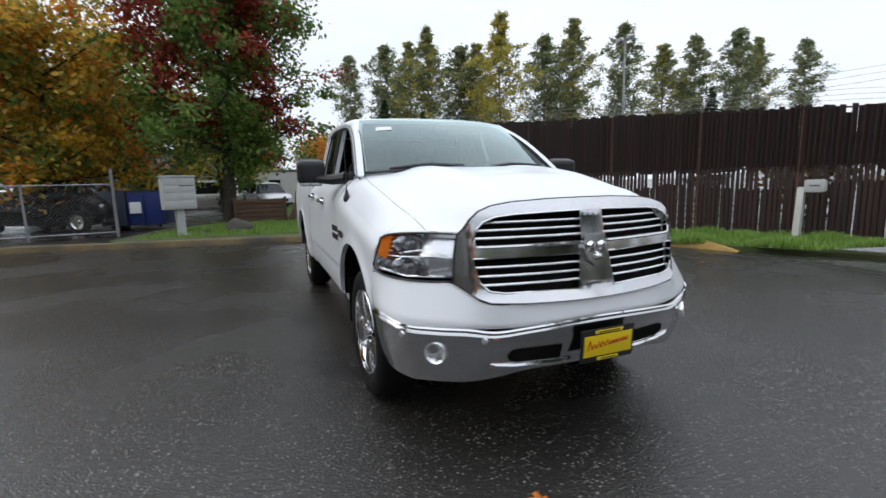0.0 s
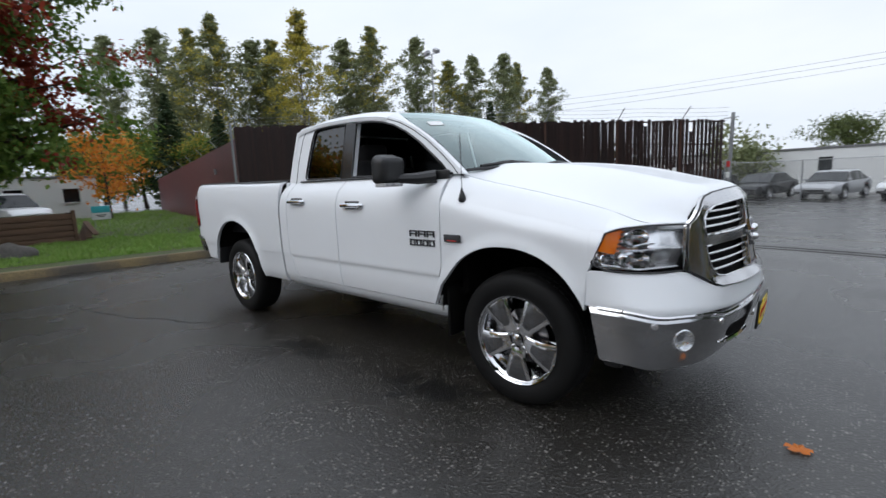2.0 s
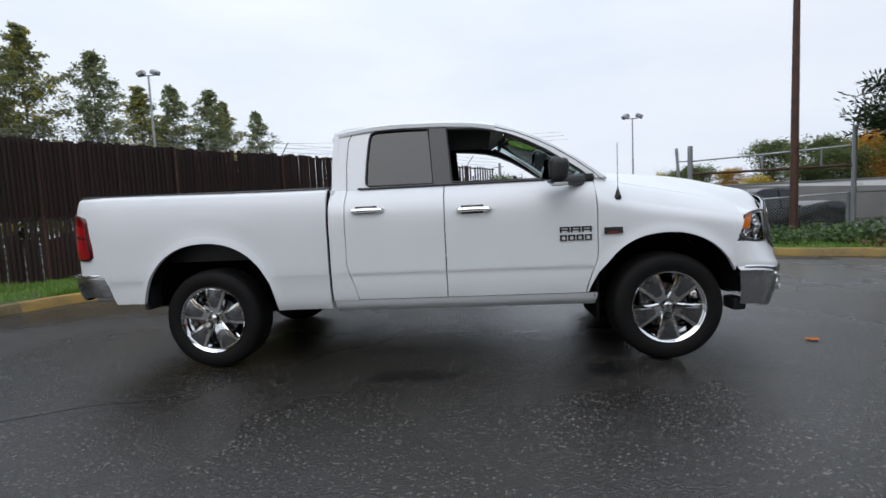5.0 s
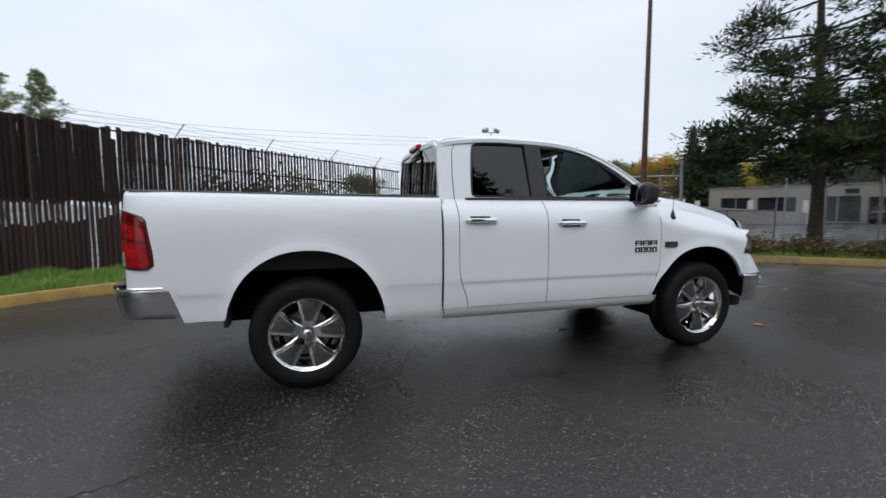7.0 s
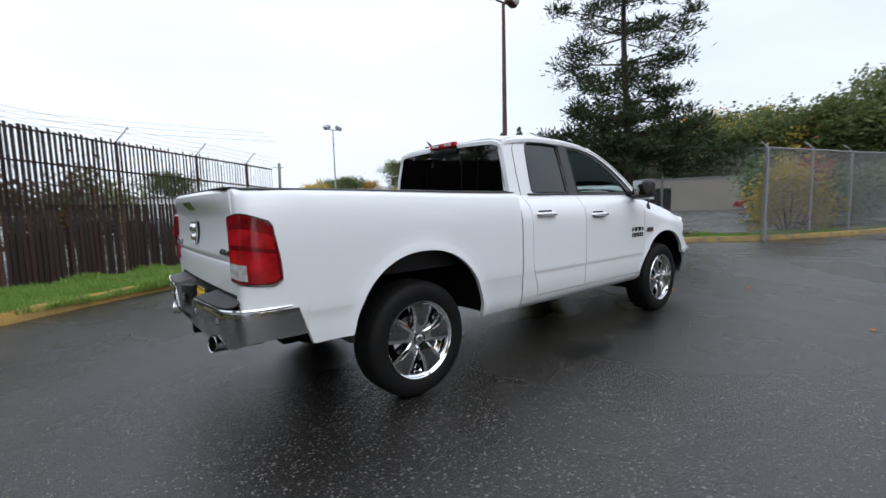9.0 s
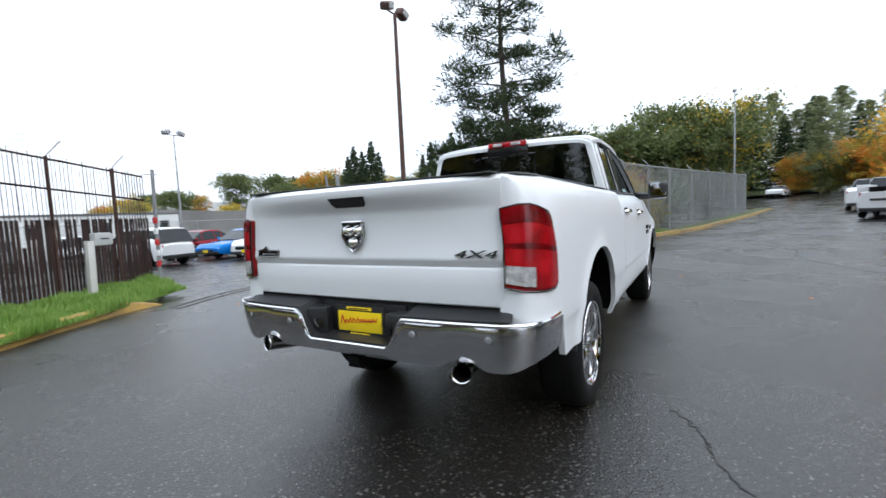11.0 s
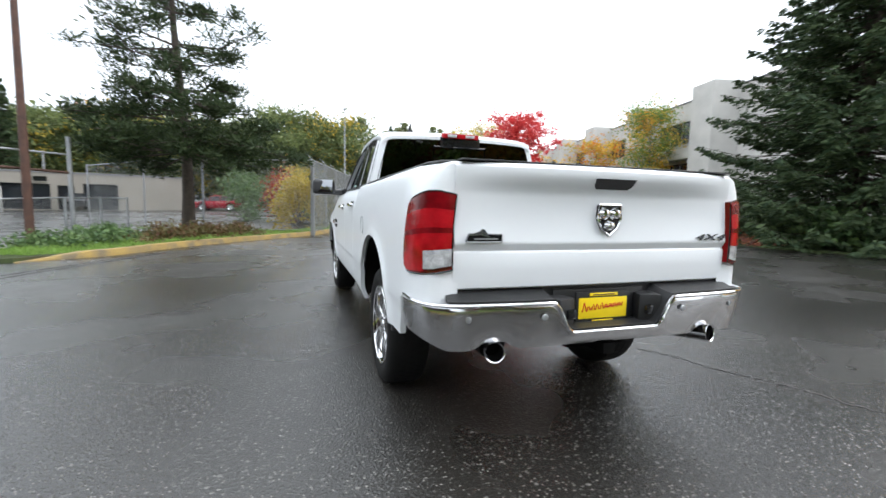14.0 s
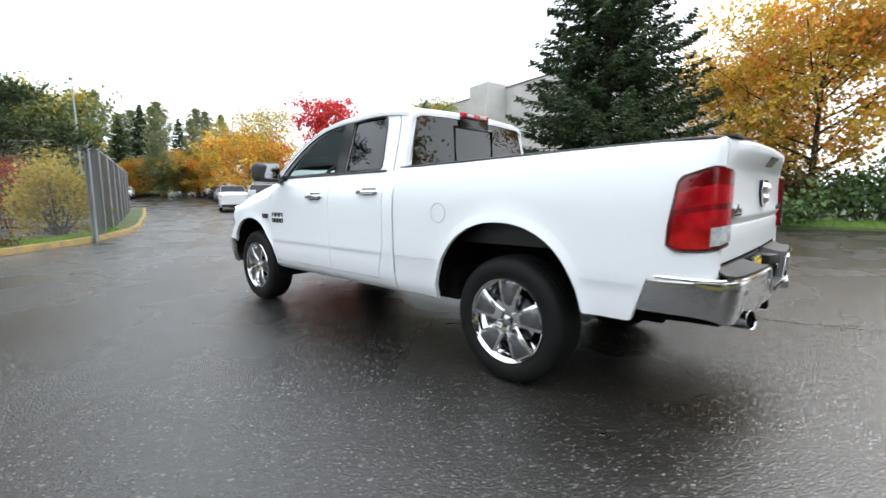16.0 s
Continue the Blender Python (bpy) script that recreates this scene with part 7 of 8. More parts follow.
# shrubs
for k, (x, y, sx, sy, sz, m, lab) in enumerate(((8.6, 6.1, 1.5, 1.1, 0.62, SHRUB, "low green shrub on the island"), (9.6, 5.0, 1.6, 1.2, 0.60, SHRUB_RUST, "low rusty brown shrub on the island"), (10.7, 4.2, 1.6, 1.1, 0.58, SHRUB_RUST, "low rusty brown shrub on the island"),
                                                (11.7, 3.3, 1.3, 1.0, 0.5, SHRUB_RUST, "low rusty brown shrub on the island"), (7.6, 6.8, 1.2, 1.0, 0.5, SHRUB, "low green shrub on the island"))):
    bush(lab, (x, y), (sx, sy, sz), 0.09, 1500, m, 60 + k)
bush("yellow-green bush behind the chain-link fence", (16.9, 1.25), (2.0, 1.9, 2.7), 0.14, 3600, LEAF_OLIVE, 70)
for k, x in enumerate((1.2, 3.2, 5.2, 6.6, -0.6)):
    bush("low spreading dark juniper under the spruce", (x, -15.9 - 0.25 * math.sin(x)), (2.6, 1.8, 1.5 if x > 0 else 1.0), 0.20, 2600, NEEDLE_SPRUCE if k % 2 else SHRUB, 72 + k)
for k, (x, y) in enumerate(((-3.5, -18.5), (-6.5, -18.8), (-10, -18.2), (-1.5, -19.5))):
    bush("brown-green thicket behind the grass bank", (x, y), (3.0, 1.8, 2.4), 0.2, 2200, SHRUB_RUST if k % 2 else SHRUB, 80 + k)


def hedge(a, b, wide, high, high_end, count, seed):
    """A clipped hedge: leaves on the faces of a rounded block, woody stems inside."""
    r = np.random.default_rng(seed)
    a, b = np.array(a, float), np.array(b, float)
    L = np.linalg.norm(b - a)
    d = (b - a) / L
    n = np.array([-d[1], d[0]])
    face = r.choice(3, count, p=[0.36, 0.36, 0.28])
    u, v, w = r.random(count) * L, r.random(count) * 2 - 1, r.random(count)
    off = np.where(face == 0, 1.0, np.where(face == 1, -1.0, v)) * wide / 2
    high = high + (high_end - high) * u / L
    z = np.where(face == 2, 1.0, w) * high
    lump = 0.08 * np.sin(u * 3.1 + z * 2) + 0.05 * np.sin(u * 7.7 + off * 3)
    off = off * (1 + lump) * np.where(z > 0.85 * high, 0.93, 1.0)
    z = np.maximum(z * (1 + 0.7 * lump), 0.03)
    p = a + d * u[:, None] + n * off[:, None]
    g = np.array([ground_z(*q) for q in p])
    pts = np.c_[p, z + g] + r.normal(size=(count, 3)) * 0.05
    ob = tagged(empty("hedge"), "clipped dark green hedge block by the road", "hedge")
    segs = []
    for k in range(int(L / 0.5)):
        q = a + d * (0.25 + 0.5 * k)
        gz = ground_z(*q)
        segs.append(([(*q, gz - 0.05), (*(q + n * 0.1), gz + high_end * 0.9)], [0.04, 0.015]))
    part("stems", limbs_mesh(segs, 5), BARK, ob)
    mesh_part("crown", leaf_mesh("crown", pts, 0.15, r, 0.7), SHRUB, ob, smooth=False)
    mesh_part("crown", leaf_mesh("crown", np.c_[p * 0.0 + a + d * u[:, None] + n * (off * 0.8)[:, None], z * 0.92 + g], 0.30, r, 0.8), SHRUB, ob, smooth=False)


hedge((21.6, -12.2), (26.4, -20.6), 2.0, 1.65, 1.15, 12000, 86)
for k, (x, y, w) in enumerate(((24.6, -25.6, 2.4), (27.6, -27.2, 1.8), (20.6, -24.6, 2.2), (31.8, -27.4, 2.2))):
    bush("dark shrub by the office entrance", (x, y), (w, 1.6, 1.5), 0.2, 1500, SHRUB, 192 + k)
bush("dark red shrub behind the chain-link fence", (24.0, 2.3), (2.0, 2.0, 2.9), 0.16, 2600, LEAF_RED, 195)
bush("dark green shrub behind the chain-link fence", (25.5, 4.6), (3.6, 2.6, 3.2), 0.18, 3200, SHRUB, 196)
bush("dark green shrub behind the chain-link fence", (24.5, 0.4), (2.6, 2.4, 2.7), 0.18, 3000, SHRUB, 197)
bush("dark shrub on the lot side of the fence", (-4.5, 14.5), (2.6, 2.2, 2.9), 0.2, 1800, SHRUB_RUST, 93)
bush("bushy weeds beside the car lot", (-2.0, 33.0), (3.2, 3.0, 4.6), 0.3, 1500, LEAF_POPLAR, 94)


def grass(name, areas, count, high, seed, label):
    """Grass blades scattered over polygons."""
    r = np.random.default_rng(seed)
    tris = []
    for poly in areas:
        a = V((*poly[0], 0))
        for b, c in zip(poly[1:], poly[2:]):
            tris.append((np.array(poly[0]), np.array(b), np.array(c)))
    area = np.array([abs((b[0] - a[0]) * (c[1] - a[1]) - (b[1] - a[1]) * (c[0] - a[0])) / 2 for a, b, c in tris])
    pick = r.choice(len(tris), count, p=area / area.sum())
    u = r.random((count, 2))
    u = np.where(u.sum(1, keepdims=True) > 1, 1 - u, u)
    T = np.array(tris)[pick]
    xy = T[:, 0] + (T[:, 1] - T[:, 0]) * u[:, :1] + (T[:, 2] - T[:, 0]) * u[:, 1:]
    tuft = 0.5 + 0.9 * np.abs(np.sin(xy[:, 0] * 3.1) * np.cos(xy[:, 1] * 2.3 + xy[:, 0]))
    h = high * tuft * r.uniform(0.5, 1.3, count)
    az = r.uniform(0, 2 * np.pi, count)
    w = 0.006 + 0.006 * r.random(count)
    z0 = np.full(count, 0.085)
    p = np.c_[xy, z0]
    side = np.c_[np.cos(az), np.sin(az), np.zeros(count)] * w[:, None]
    bend = np.c_[-np.sin(az), np.cos(az), np.zeros(count)] * (h * r.uniform(0.1, 0.7, count))[:, None]
    tip = p + bend + np.c_[np.zeros((count, 2)), h]
    co = np.stack([p - side, p + side, tip], 1).reshape(-1, 3)
    me = bpy.data.meshes.new(name)
    me.vertices.add(3 * count)
    me.vertices.foreach_set("co", co.ravel())
    me.loops.add(3 * count)
    me.loops.foreach_set("vertex_index", np.arange(3 * count, dtype=np.int32))
    me.polygons.add(count)
    me.polygons.foreach_set("loop_start", np.arange(0, 3 * count, 3, dtype=np.int32))
    me.update(calc_edges=True)
    return tagged(mesh_part(name, me, GRASS, smooth=False), label, "grass", kind="stuff")


grass("grass", [[(-7.12, 2.52), (-6.22, 3.55), (-5.05, 4.53), (-3.73, 5.55), (-2.54, 6.21), (-1.26, 6.78), (0.1, 7.02), (0.8, 9.6), (-2.4, 8.0), (-5.6, 6.3), (-9.0, 4.5)]], 60000, 0.125, 1, "tufts of green grass along the fence")
grass("grass", [[(-7.9, 0.9), (-7.15, 2.45), (-9.0, 4.4), (-11.3, 3.3), (-14, -1.0), (-12.5, -3.6), (-9.2, -4.7), (-8.85, -2.6), (-8.55, -0.75)]], 26000, 0.10, 2, "short green lawn grass")
grass("grass", [[(-11.5, 3.3), (-36, 8.2), (-36, -1.0), (-17, -1.2), (-14, -1.0)]], 16000, 0.14, 3, "short green lawn grass")
grass("grass", [[(6.0, 6.5), (6.7, 5.6), (8.2, 4.75), (10.2, 3.3), (12.1, 1.65), (14.0, 0.5), (16.5, -0.55), (13.4, 2.0), (11.5, 5.5), (9.0, 7.5), (6.4, 7.6)]], 20000, 0.12, 4, "weedy grass on the planted island")
grass("grass", [[(-15, -15.8), (-4, -15.5), (1.8, -15.9), (2.0, -18.5), (-15, -18.5)]], 20000, 0.16, 5, "rough grass at the edge of the yard")


def fallen_leaf(x, y, size, turn, seed):
    r = random.Random(seed)
    bm = bmesh.new()
    vs = []
    for k in range(20):
        a = 2 * math.pi * k / 20
        rad = size * (0.62 + 0.38 * abs(math.cos(2.5 * a))) * r.uniform(0.85, 1.1)
        vs.append(bm.verts.new((x + rad * math.cos(a + turn), y + rad * 0.8 * math.sin(a + turn), 0.008 + 0.012 * r.random())))
    c = bm.verts.new((x, y, 0.012))
    for k in range(20):
        bm.faces.new((c, vs[k], vs[(k + 1) % 20]))
    return tagged(part("fallen_leaf", bm, FALLEN, smooth=False), "curled orange maple leaf lying on asphalt", "leaf", group="fallen leaves")


fallen_leaf(3.10, -0.52, 0.062, 0.4, 1)
fallen_leaf(3.95, -1.25, 0.03, 0.9, 2)
fallen_leaf(2.35, -2.75, 0.035, 0.1, 3)
for k in range(14):
    q = random.Random(100 + k)
    fallen_leaf(q.uniform(-9, 9), q.choice((-1, 1)) * q.uniform(2.2, 6.0), q.uniform(0.015, 0.03), q.uniform(0, 6), 10 + k)



def leaf_litter(outline, height, count, mat, seed, label):
    """Loose leaves lying over a patch of ground."""
    r = np.random.default_rng(seed)
    lo, hi = np.min(outline, axis=0), np.max(outline, axis=0)
    pts = []
    while len(pts) < count:
        x, y = r.uniform(lo, hi)
        inside = False
        for (x0, y0), (x1, y1) in zip(outline, outline[1:] + outline[:1]):
            if (y0 > y) != (y1 > y) and x < x0 + (x1 - x0) * (y - y0) / (y1 - y0):
                inside = not inside
        if inside:
            pts.append((x, y, height(x, y) + 0.012))
    return tagged(mesh_part("leaf_litter", leaf_mesh("leaf_litter", pts, 0.085, r, 0.8, flat=0.85), mat, smooth=False), label, "fallen leaves", kind="stuff")


RUST_LEAF = leaf_material("rust_leaf", (0.22, 0.045, 0.025), (0.34, 0.13, 0.05), 0.2)
leaf_litter(BED, bed_z, 4500, RUST_LEAF, 301, "rust red leaves lying on the planting bed")
leaf_litter([(21, -9.6), (27, -12.2), (36, -15.6), (30, -20), (24.5, -15.5), (21.5, -12.5)], lambda x, y: ground_z(x, y) + 0.07, 6000, LEAF_RED, 302, "dark red leaves lying on the bank by the road")
leaf_litter([(17.2, -7.9), (21, -8.6), (26, -11.0), (21.0, -9.5)], ground_z, 500, LEAF_RED, 303, "dark red leaves blown along the kerb")

# ---------------------------------------------------------------- parked vehicles
CAR_PAINT = {}


def car_paint(name, c, metal=0.2):
    if name not in CAR_PAINT:
        CAR_PAINT[name] = material(name + "_car_paint", c, 0.20, metal, coat=0.12, spec=0.2, grain=0.04, scale=200)
    return CAR_PAINT[name]


def car(label, paint, at, turn, L, wid, low, cabin, belt=0.92, wheel_r=0.34, wheels=(0.27, 0.80), bed=None, category="car", plate_mat=None):
    """low: (x, z) along the body top from nose to tail as fractions of the length; cabin: (x, z) roofline."""
    g = ground_z(*at)
    body = empty("parked_car", (at[0], at[1], g), turn)
    tagged(body, label, category, "parked vehicles")
    top = smooth_table([(L * (0.5 - f), z) for f, z in reversed(low)])
    w = wid / 2
    axles = [L * (0.5 - f) for f in wheels]
    rows = []
    for x in sorted(steps(-L / 2, L / 2, 36) + [a + s * (wheel_r + 0.07) for a in axles for s in (-1.001, -0.999, 0.999, 1.001)]):
        end = max(0.0, (abs(x) - L / 2 + 0.45) / 0.45)
        ww = w * (1 - 0.16 * end ** 2.2)
        zt = top(x)
        zb = 0.26 + 0.08 * end
        for a in axles:
            d = abs(x - a) / (wheel_r + 0.07)
            if d < 1:
                zb = max(zb, wheel_r * 0.9 + (wheel_r + 0.10) * math.sqrt(1 - d * d))
        zb = min(zb, zt - 0.06)
        h = zt - zb
        rows.append([(x, s * yy, z) for s, seq in ((1, ((0.93 * ww, zb), (ww * 0.985, zb + 0.25 * h), (ww, zb + 0.55 * h), (0.975 * ww, zb + 0.82 * h), (0.90 * ww, zt - 0.015), (0.5 * ww, zt + 0.012), (0, zt + 0.02))),) for yy, z in seq] +
                    [(x, -yy, z) for yy, z in reversed(((0.93 * ww, zb), (ww * 0.985, zb + 0.25 * h), (ww, zb + 0.55 * h), (0.975 * ww, zb + 0.82 * h), (0.90 * ww, zt - 0.015), (0.5 * ww, zt + 0.012)))])
    bm = sheet(rows)
    bm.verts.ensure_lookup_table()
    ends = len(rows[0])
    bm.faces.new(bm.verts[:ends])
    bm.faces.new(bm.verts[-ends:])
    bmesh.ops.recalc_face_normals(bm, faces=bm.faces[:])
    part("body", bm, paint, body, angle=30)
    # cabin: glass all round with a painted roof and pillars
    roof = [(L * (0.5 - f), z) for f, z in cabin]
    glass, cap = [], []
    for x, z in roof:
        zb = min(top(x), belt + 0.02)
        hi = max(z - zb, 0.0)
        glass.append([(x, 0.90 * w, zb), (x, (0.90 - 0.22 * hi) * w, zb + hi * 0.90)])
        cap.append([(x, (0.90 - 0.22 * hi) * w + 0.005, zb + hi * 0.88), (x, (0.84 - 0.22 * hi) * w, zb + hi), (x, 0, zb + hi + 0.02), (x, -(0.84 - 0.22 * hi) * w, zb + hi), (x, -(0.90 - 0.22 * hi) * w - 0.005, zb + hi * 0.88)])
    for s in (1, -1):
        bm = sheet([[(x, s * y, z) for x, y, z in row] for row in glass])
        part("side_window", thick(bm, 0.01), DARK_WINDOW, body, smooth=False)
    inner = cap[1:-1]
    part("roof", thick(sheet(inner), 0.02), paint, body)
    for ends, nm in ((cap[:2], "windshield"), (cap[-2:], "rear_window")):
        bm = sheet([[V(p) for p in ends[0]], [V(p) for p in ends[1]]])
        part(nm, thick(bm, 0.01), DARK_WINDOW, body, smooth=False)
    for s in (1, -1):
        for i in (1, len(roof) // 2, len(roof) - 2):
            a, b = glass[i]
            part("pillar", tube([(a[0], s * (a[1] + 0.004), a[2]), (b[0], s * (b[1] + 0.006), b[2])], 0.028, 6), paint, body)
    for a in axles:
        for s in (1, -1):
            t = part("wheel", lathe([(wheel_r * 0.64, 0.01), (wheel_r * 0.8, 0.03), (wheel_r * 0.97, 0.02), (wheel_r, -0.02), (wheel_r, -0.17), (wheel_r * 0.9, -0.2), (wheel_r * 0.3, -0.2)], "y", 24), RUBBER, body)
            rim = lathe([(0, 0.01), (wheel_r * 0.18, 0.012), (wheel_r * 0.25, -0.03), (wheel_r * 0.55, -0.02), (wheel_r * 0.66, 0.015)], "y", 20)
            part("rim", rim, CHROME_DULL, t)
            t.matrix_basis = pose(a, s * (w - 0.02), wheel_r, 0, 0, 0 if s > 0 else 180)
    zf = top(L / 2 - 0.1) - 0.12
    zr = top(-L / 2 + 0.1) - 0.16
    for s in (1, -1):
        part("headlight", box((0.16, 0.36, 0.12), (L / 2 - 0.13, s * (w - 0.30), zf), 0.04), WHITE_LENS, body)
        part("taillight", box((0.10, 0.22, 0.20), (-L / 2 + 0.07, s * (w - 0.25), zr), 0.03), RED_LENS, body)
        part("door_mirror", box((0.12, 0.16, 0.12), (L * 0.18, s * (w + 0.03), belt + 0.06), 0.04), paint, body)
    part("front_grille", box((0.05, wid * 0.55, 0.16), (L / 2 - 0.015, 0, zf - 0.12), 0.02), GLOSS_BLACK, body)
    part("front_bumper", box((0.12, wid * 0.86, 0.14), (L / 2 - 0.03, 0, 0.36), 0.04), PLASTIC, body)
    part("rear_bumper", box((0.12, wid * 0.86, 0.16), (-L / 2 + 0.03, 0, 0.42), 0.04), PLASTIC, body)
    if plate_mat:
        part("plate", box((0.02, 0.32, 0.13), (L / 2 + 0.03, 0, 0.44), 0.004), plate_mat, body)
        part("plate", box((0.02, 0.32, 0.13), (-L / 2 - 0.03, 0, 0.72), 0.004), plate_mat, body)
    if bed:
        x0, x1, z = bed
        part("bed_hollow", box((x1 - x0, wid * 0.78, 0.04), ((x0 + x1) / 2, 0, z), 0.01), UNDER, body)
    return body


SUV_LOW = [(0, 0.70), (0.03, 0.86), (0.12, 0.95), (0.27, 1.02), (0.6, 1.04), (0.97, 1.04), (1, 0.92)]
SUV_TOP = [(0.24, 1.02), (0.36, 1.58), (0.45, 1.66), (0.6, 1.68), (0.8, 1.67), (0.93, 1.60), (0.985, 1.05)]
SEDAN_LOW = [(0, 0.58), (0.03, 0.70), (0.15, 0.80), (0.30, 0.88), (0.6, 0.92), (0.8, 0.95), (0.97, 0.92), (1, 0.80)]
SEDAN_TOP = [(0.28, 0.90), (0.42, 1.34), (0.50, 1.42), (0.60, 1.43), (0.70, 1.38), (0.86, 0.96)]
PICK_LOW = [(0, 0.86), (0.03, 1.08), (0.15, 1.16), (0.30, 1.20), (0.6, 1.22), (0.98, 1.24), (1, 1.18)]
PICK_TOP = [(0.28, 1.20), (0.37, 1.72), (0.43, 1.84), (0.52, 1.87), (0.60, 1.84), (0.635, 1.24)]
WHITE, BLACK, BLUE, REDP, SILVER = (car_paint(n, c) for n, c in (("white", (0.72, 0.73, 0.74)), ("black", (0.006, 0.006, 0.007)), ("blue", (0.01, 0.16, 0.52)), ("dark_red", (0.22, 0.012, 0.02)), ("silver", (0.42, 0.43, 0.44))))
ANTHRACITE = car_paint("anthracite", (0.025, 0.026, 0.028))

car("white boxy SUV parked in the car lot", WHITE, (6.0, 20.6), 96, 4.7, 1.76, SUV_LOW, SUV_TOP, 1.02, 0.38)
car("dark red sedan parked in the car lot", REDP, (9.9, 23.0), 190, 4.7, 1.85, SEDAN_LOW, SEDAN_TOP)
car("bright blue coupe parked in the car lot", BLUE, (10.45, 19.4), 185, 4.9, 1.92, SEDAN_LOW, SEDAN_TOP, plate_mat=YELLOW_PLATE)
car("white crossover parked in the car lot", WHITE, (10.6, 17.2), 193, 4.7, 1.86, SUV_LOW, SUV_TOP, 1.0, 0.36, plate_mat=YELLOW_PLATE)
car("dark grey sedan parked in the car lot", ANTHRACITE, (9.95, 14.35), 13, 5.0, 1.90, SEDAN_LOW, SEDAN_TOP, plate_mat=YELLOW_PLATE)
car("black pickup truck parked in the car lot", BLACK, (9.85, 11.8), 194, 5.7, 2.0, PICK_LOW, PICK_TOP, 1.2, 0.41, (0.17, 0.79), category="pickup truck", bed=(-2.6, -0.9, 1.25), plate_mat=YELLOW_PLATE)
work = car("white work pickup with side tool boxes parked at the roadside", WHITE, (24.3, -9.5), -22, 5.5, 2.0, PICK_LOW, PICK_TOP, 1.2, 0.39, (0.17, 0.79), category="pickup truck", bed=(-2.5, -0.9, 1.25))
for side in (1, -1):
    part("tool_box", box((1.9, 0.42, 0.34), (-1.72, side * 0.74, 1.36), 0.03), WHITE, work)
part("bed_rack", box((0.06, 1.06, 0.36), (-2.70, 0, 1.24), 0.02), UNDER, work)
part("step_plate", box((0.10, 1.0, 0.10), (-2.74, 0, 0.86), 0.02), PLASTIC, work)
car("white pickup parked at the roadside", WHITE, (32.0, -10.6), -20, 5.4, 2.0, PICK_LOW, PICK_TOP, 1.2, 0.39, (0.17, 0.79), category="pickup truck", bed=(-2.4, -0.9, 1.25))
for k, (x, y, p, n) in enumerate(((38, -13.6, ANTHRACITE, "dark"), (43.5, -15.0, BLACK, "black"), (49, -16.3, SILVER, "silver"), (54.5, -17.6, ANTHRACITE, "dark"), (60, -18.8, SILVER, "silver"), (66, -20, WHITE, "white"))):
    car(n + " sedan parked in a row along the road", p, (x, y), -14, 4.7, 1.85, SEDAN_LOW, SEDAN_TOP)
car("white sedan far along the road", WHITE, (62, -9.5), -16, 4.7, 1.85, SEDAN_LOW, SEDAN_TOP)
car("white van parked behind the maple", WHITE, (-30.5, -5.0), 85, 5.4, 2.0, SUV_LOW, [(0.16, 1.04), (0.26, 1.75), (0.35, 1.9), (0.6, 1.92), (0.95, 1.9), (0.985, 1.05)], 1.05, 0.36, category="van")
car("dark pickup behind the driveway gate", BLACK, (-15.2, -8.2), 60, 5.4, 1.95, PICK_LOW, PICK_TOP, 1.15, 0.38, (0.17, 0.79), category="pickup truck")
car("white crossover parked down the drive", WHITE, (-26.5, -1.2), 20, 4.6, 1.85, SUV_LOW, SUV_TOP, 1.0, 0.36)
car("dark sedan parked by the warehouse", ANTHRACITE, (41.3, 19.2), 20, 4.6, 1.85, SEDAN_LOW, SEDAN_TOP)
car("dark red sedan parked by the warehouse", REDP, (41.5, 8.4), 80, 4.6, 1.85, SEDAN_LOW, SEDAN_TOP)
for k in range(5):
    car("dark car in the row by the white building", (BLACK, ANTHRACITE, SILVER, WHITE, BLACK)[k], (-3.4 + 3.1 * k, 29.0 - 0.3 * k), 250, 4.6, 1.85, SEDAN_LOW, SEDAN_TOP)

# ---------------------------------------------------------------- street furniture


def cluster_mailbox():
    m = empty("cluster_mailbox", (-9.75, -3.62, 0.09), 20)
    tagged(m, "grey metal cluster mailbox on a pedestal", "mailbox")
    part("pedestal", box((0.20, 0.20, 0.72), (0, 0, 0.36), 0.015), BOX_GREY, m)
    part("base_plate", box((0.34, 0.34, 0.03), (0, 0, 0.015), 0.005), BOX_GREY, m)
    part("cabinet", box((0.42, 0.80, 0.88), (0, 0, 1.16), 0.012), BOX_GREY, m)
    part("cap", box((0.48, 0.86, 0.04), (0, 0, 1.62), 0.012), BOX_GREY, m)
    for k in range(4):
        for j in range(2):
            d = part("door", box((0.012, 0.36, 0.19), (0.214, -0.19 + 0.38 * j, 0.86 + 0.205 * k), 0.004), BOX_GREY, m)
            part("lock", lathe([(0, 0.008), (0.012, 0.006), (0.014, 0)], "x", 10, at=(0.222, -0.05 + 0.38 * j, 0.86 + 0.205 * k)), GALV, d)
    part("slot", box((0.014, 0.34, 0.02), (0.216, 0.18, 1.36), 0.003), PLASTIC, m)


cluster_mailbox()


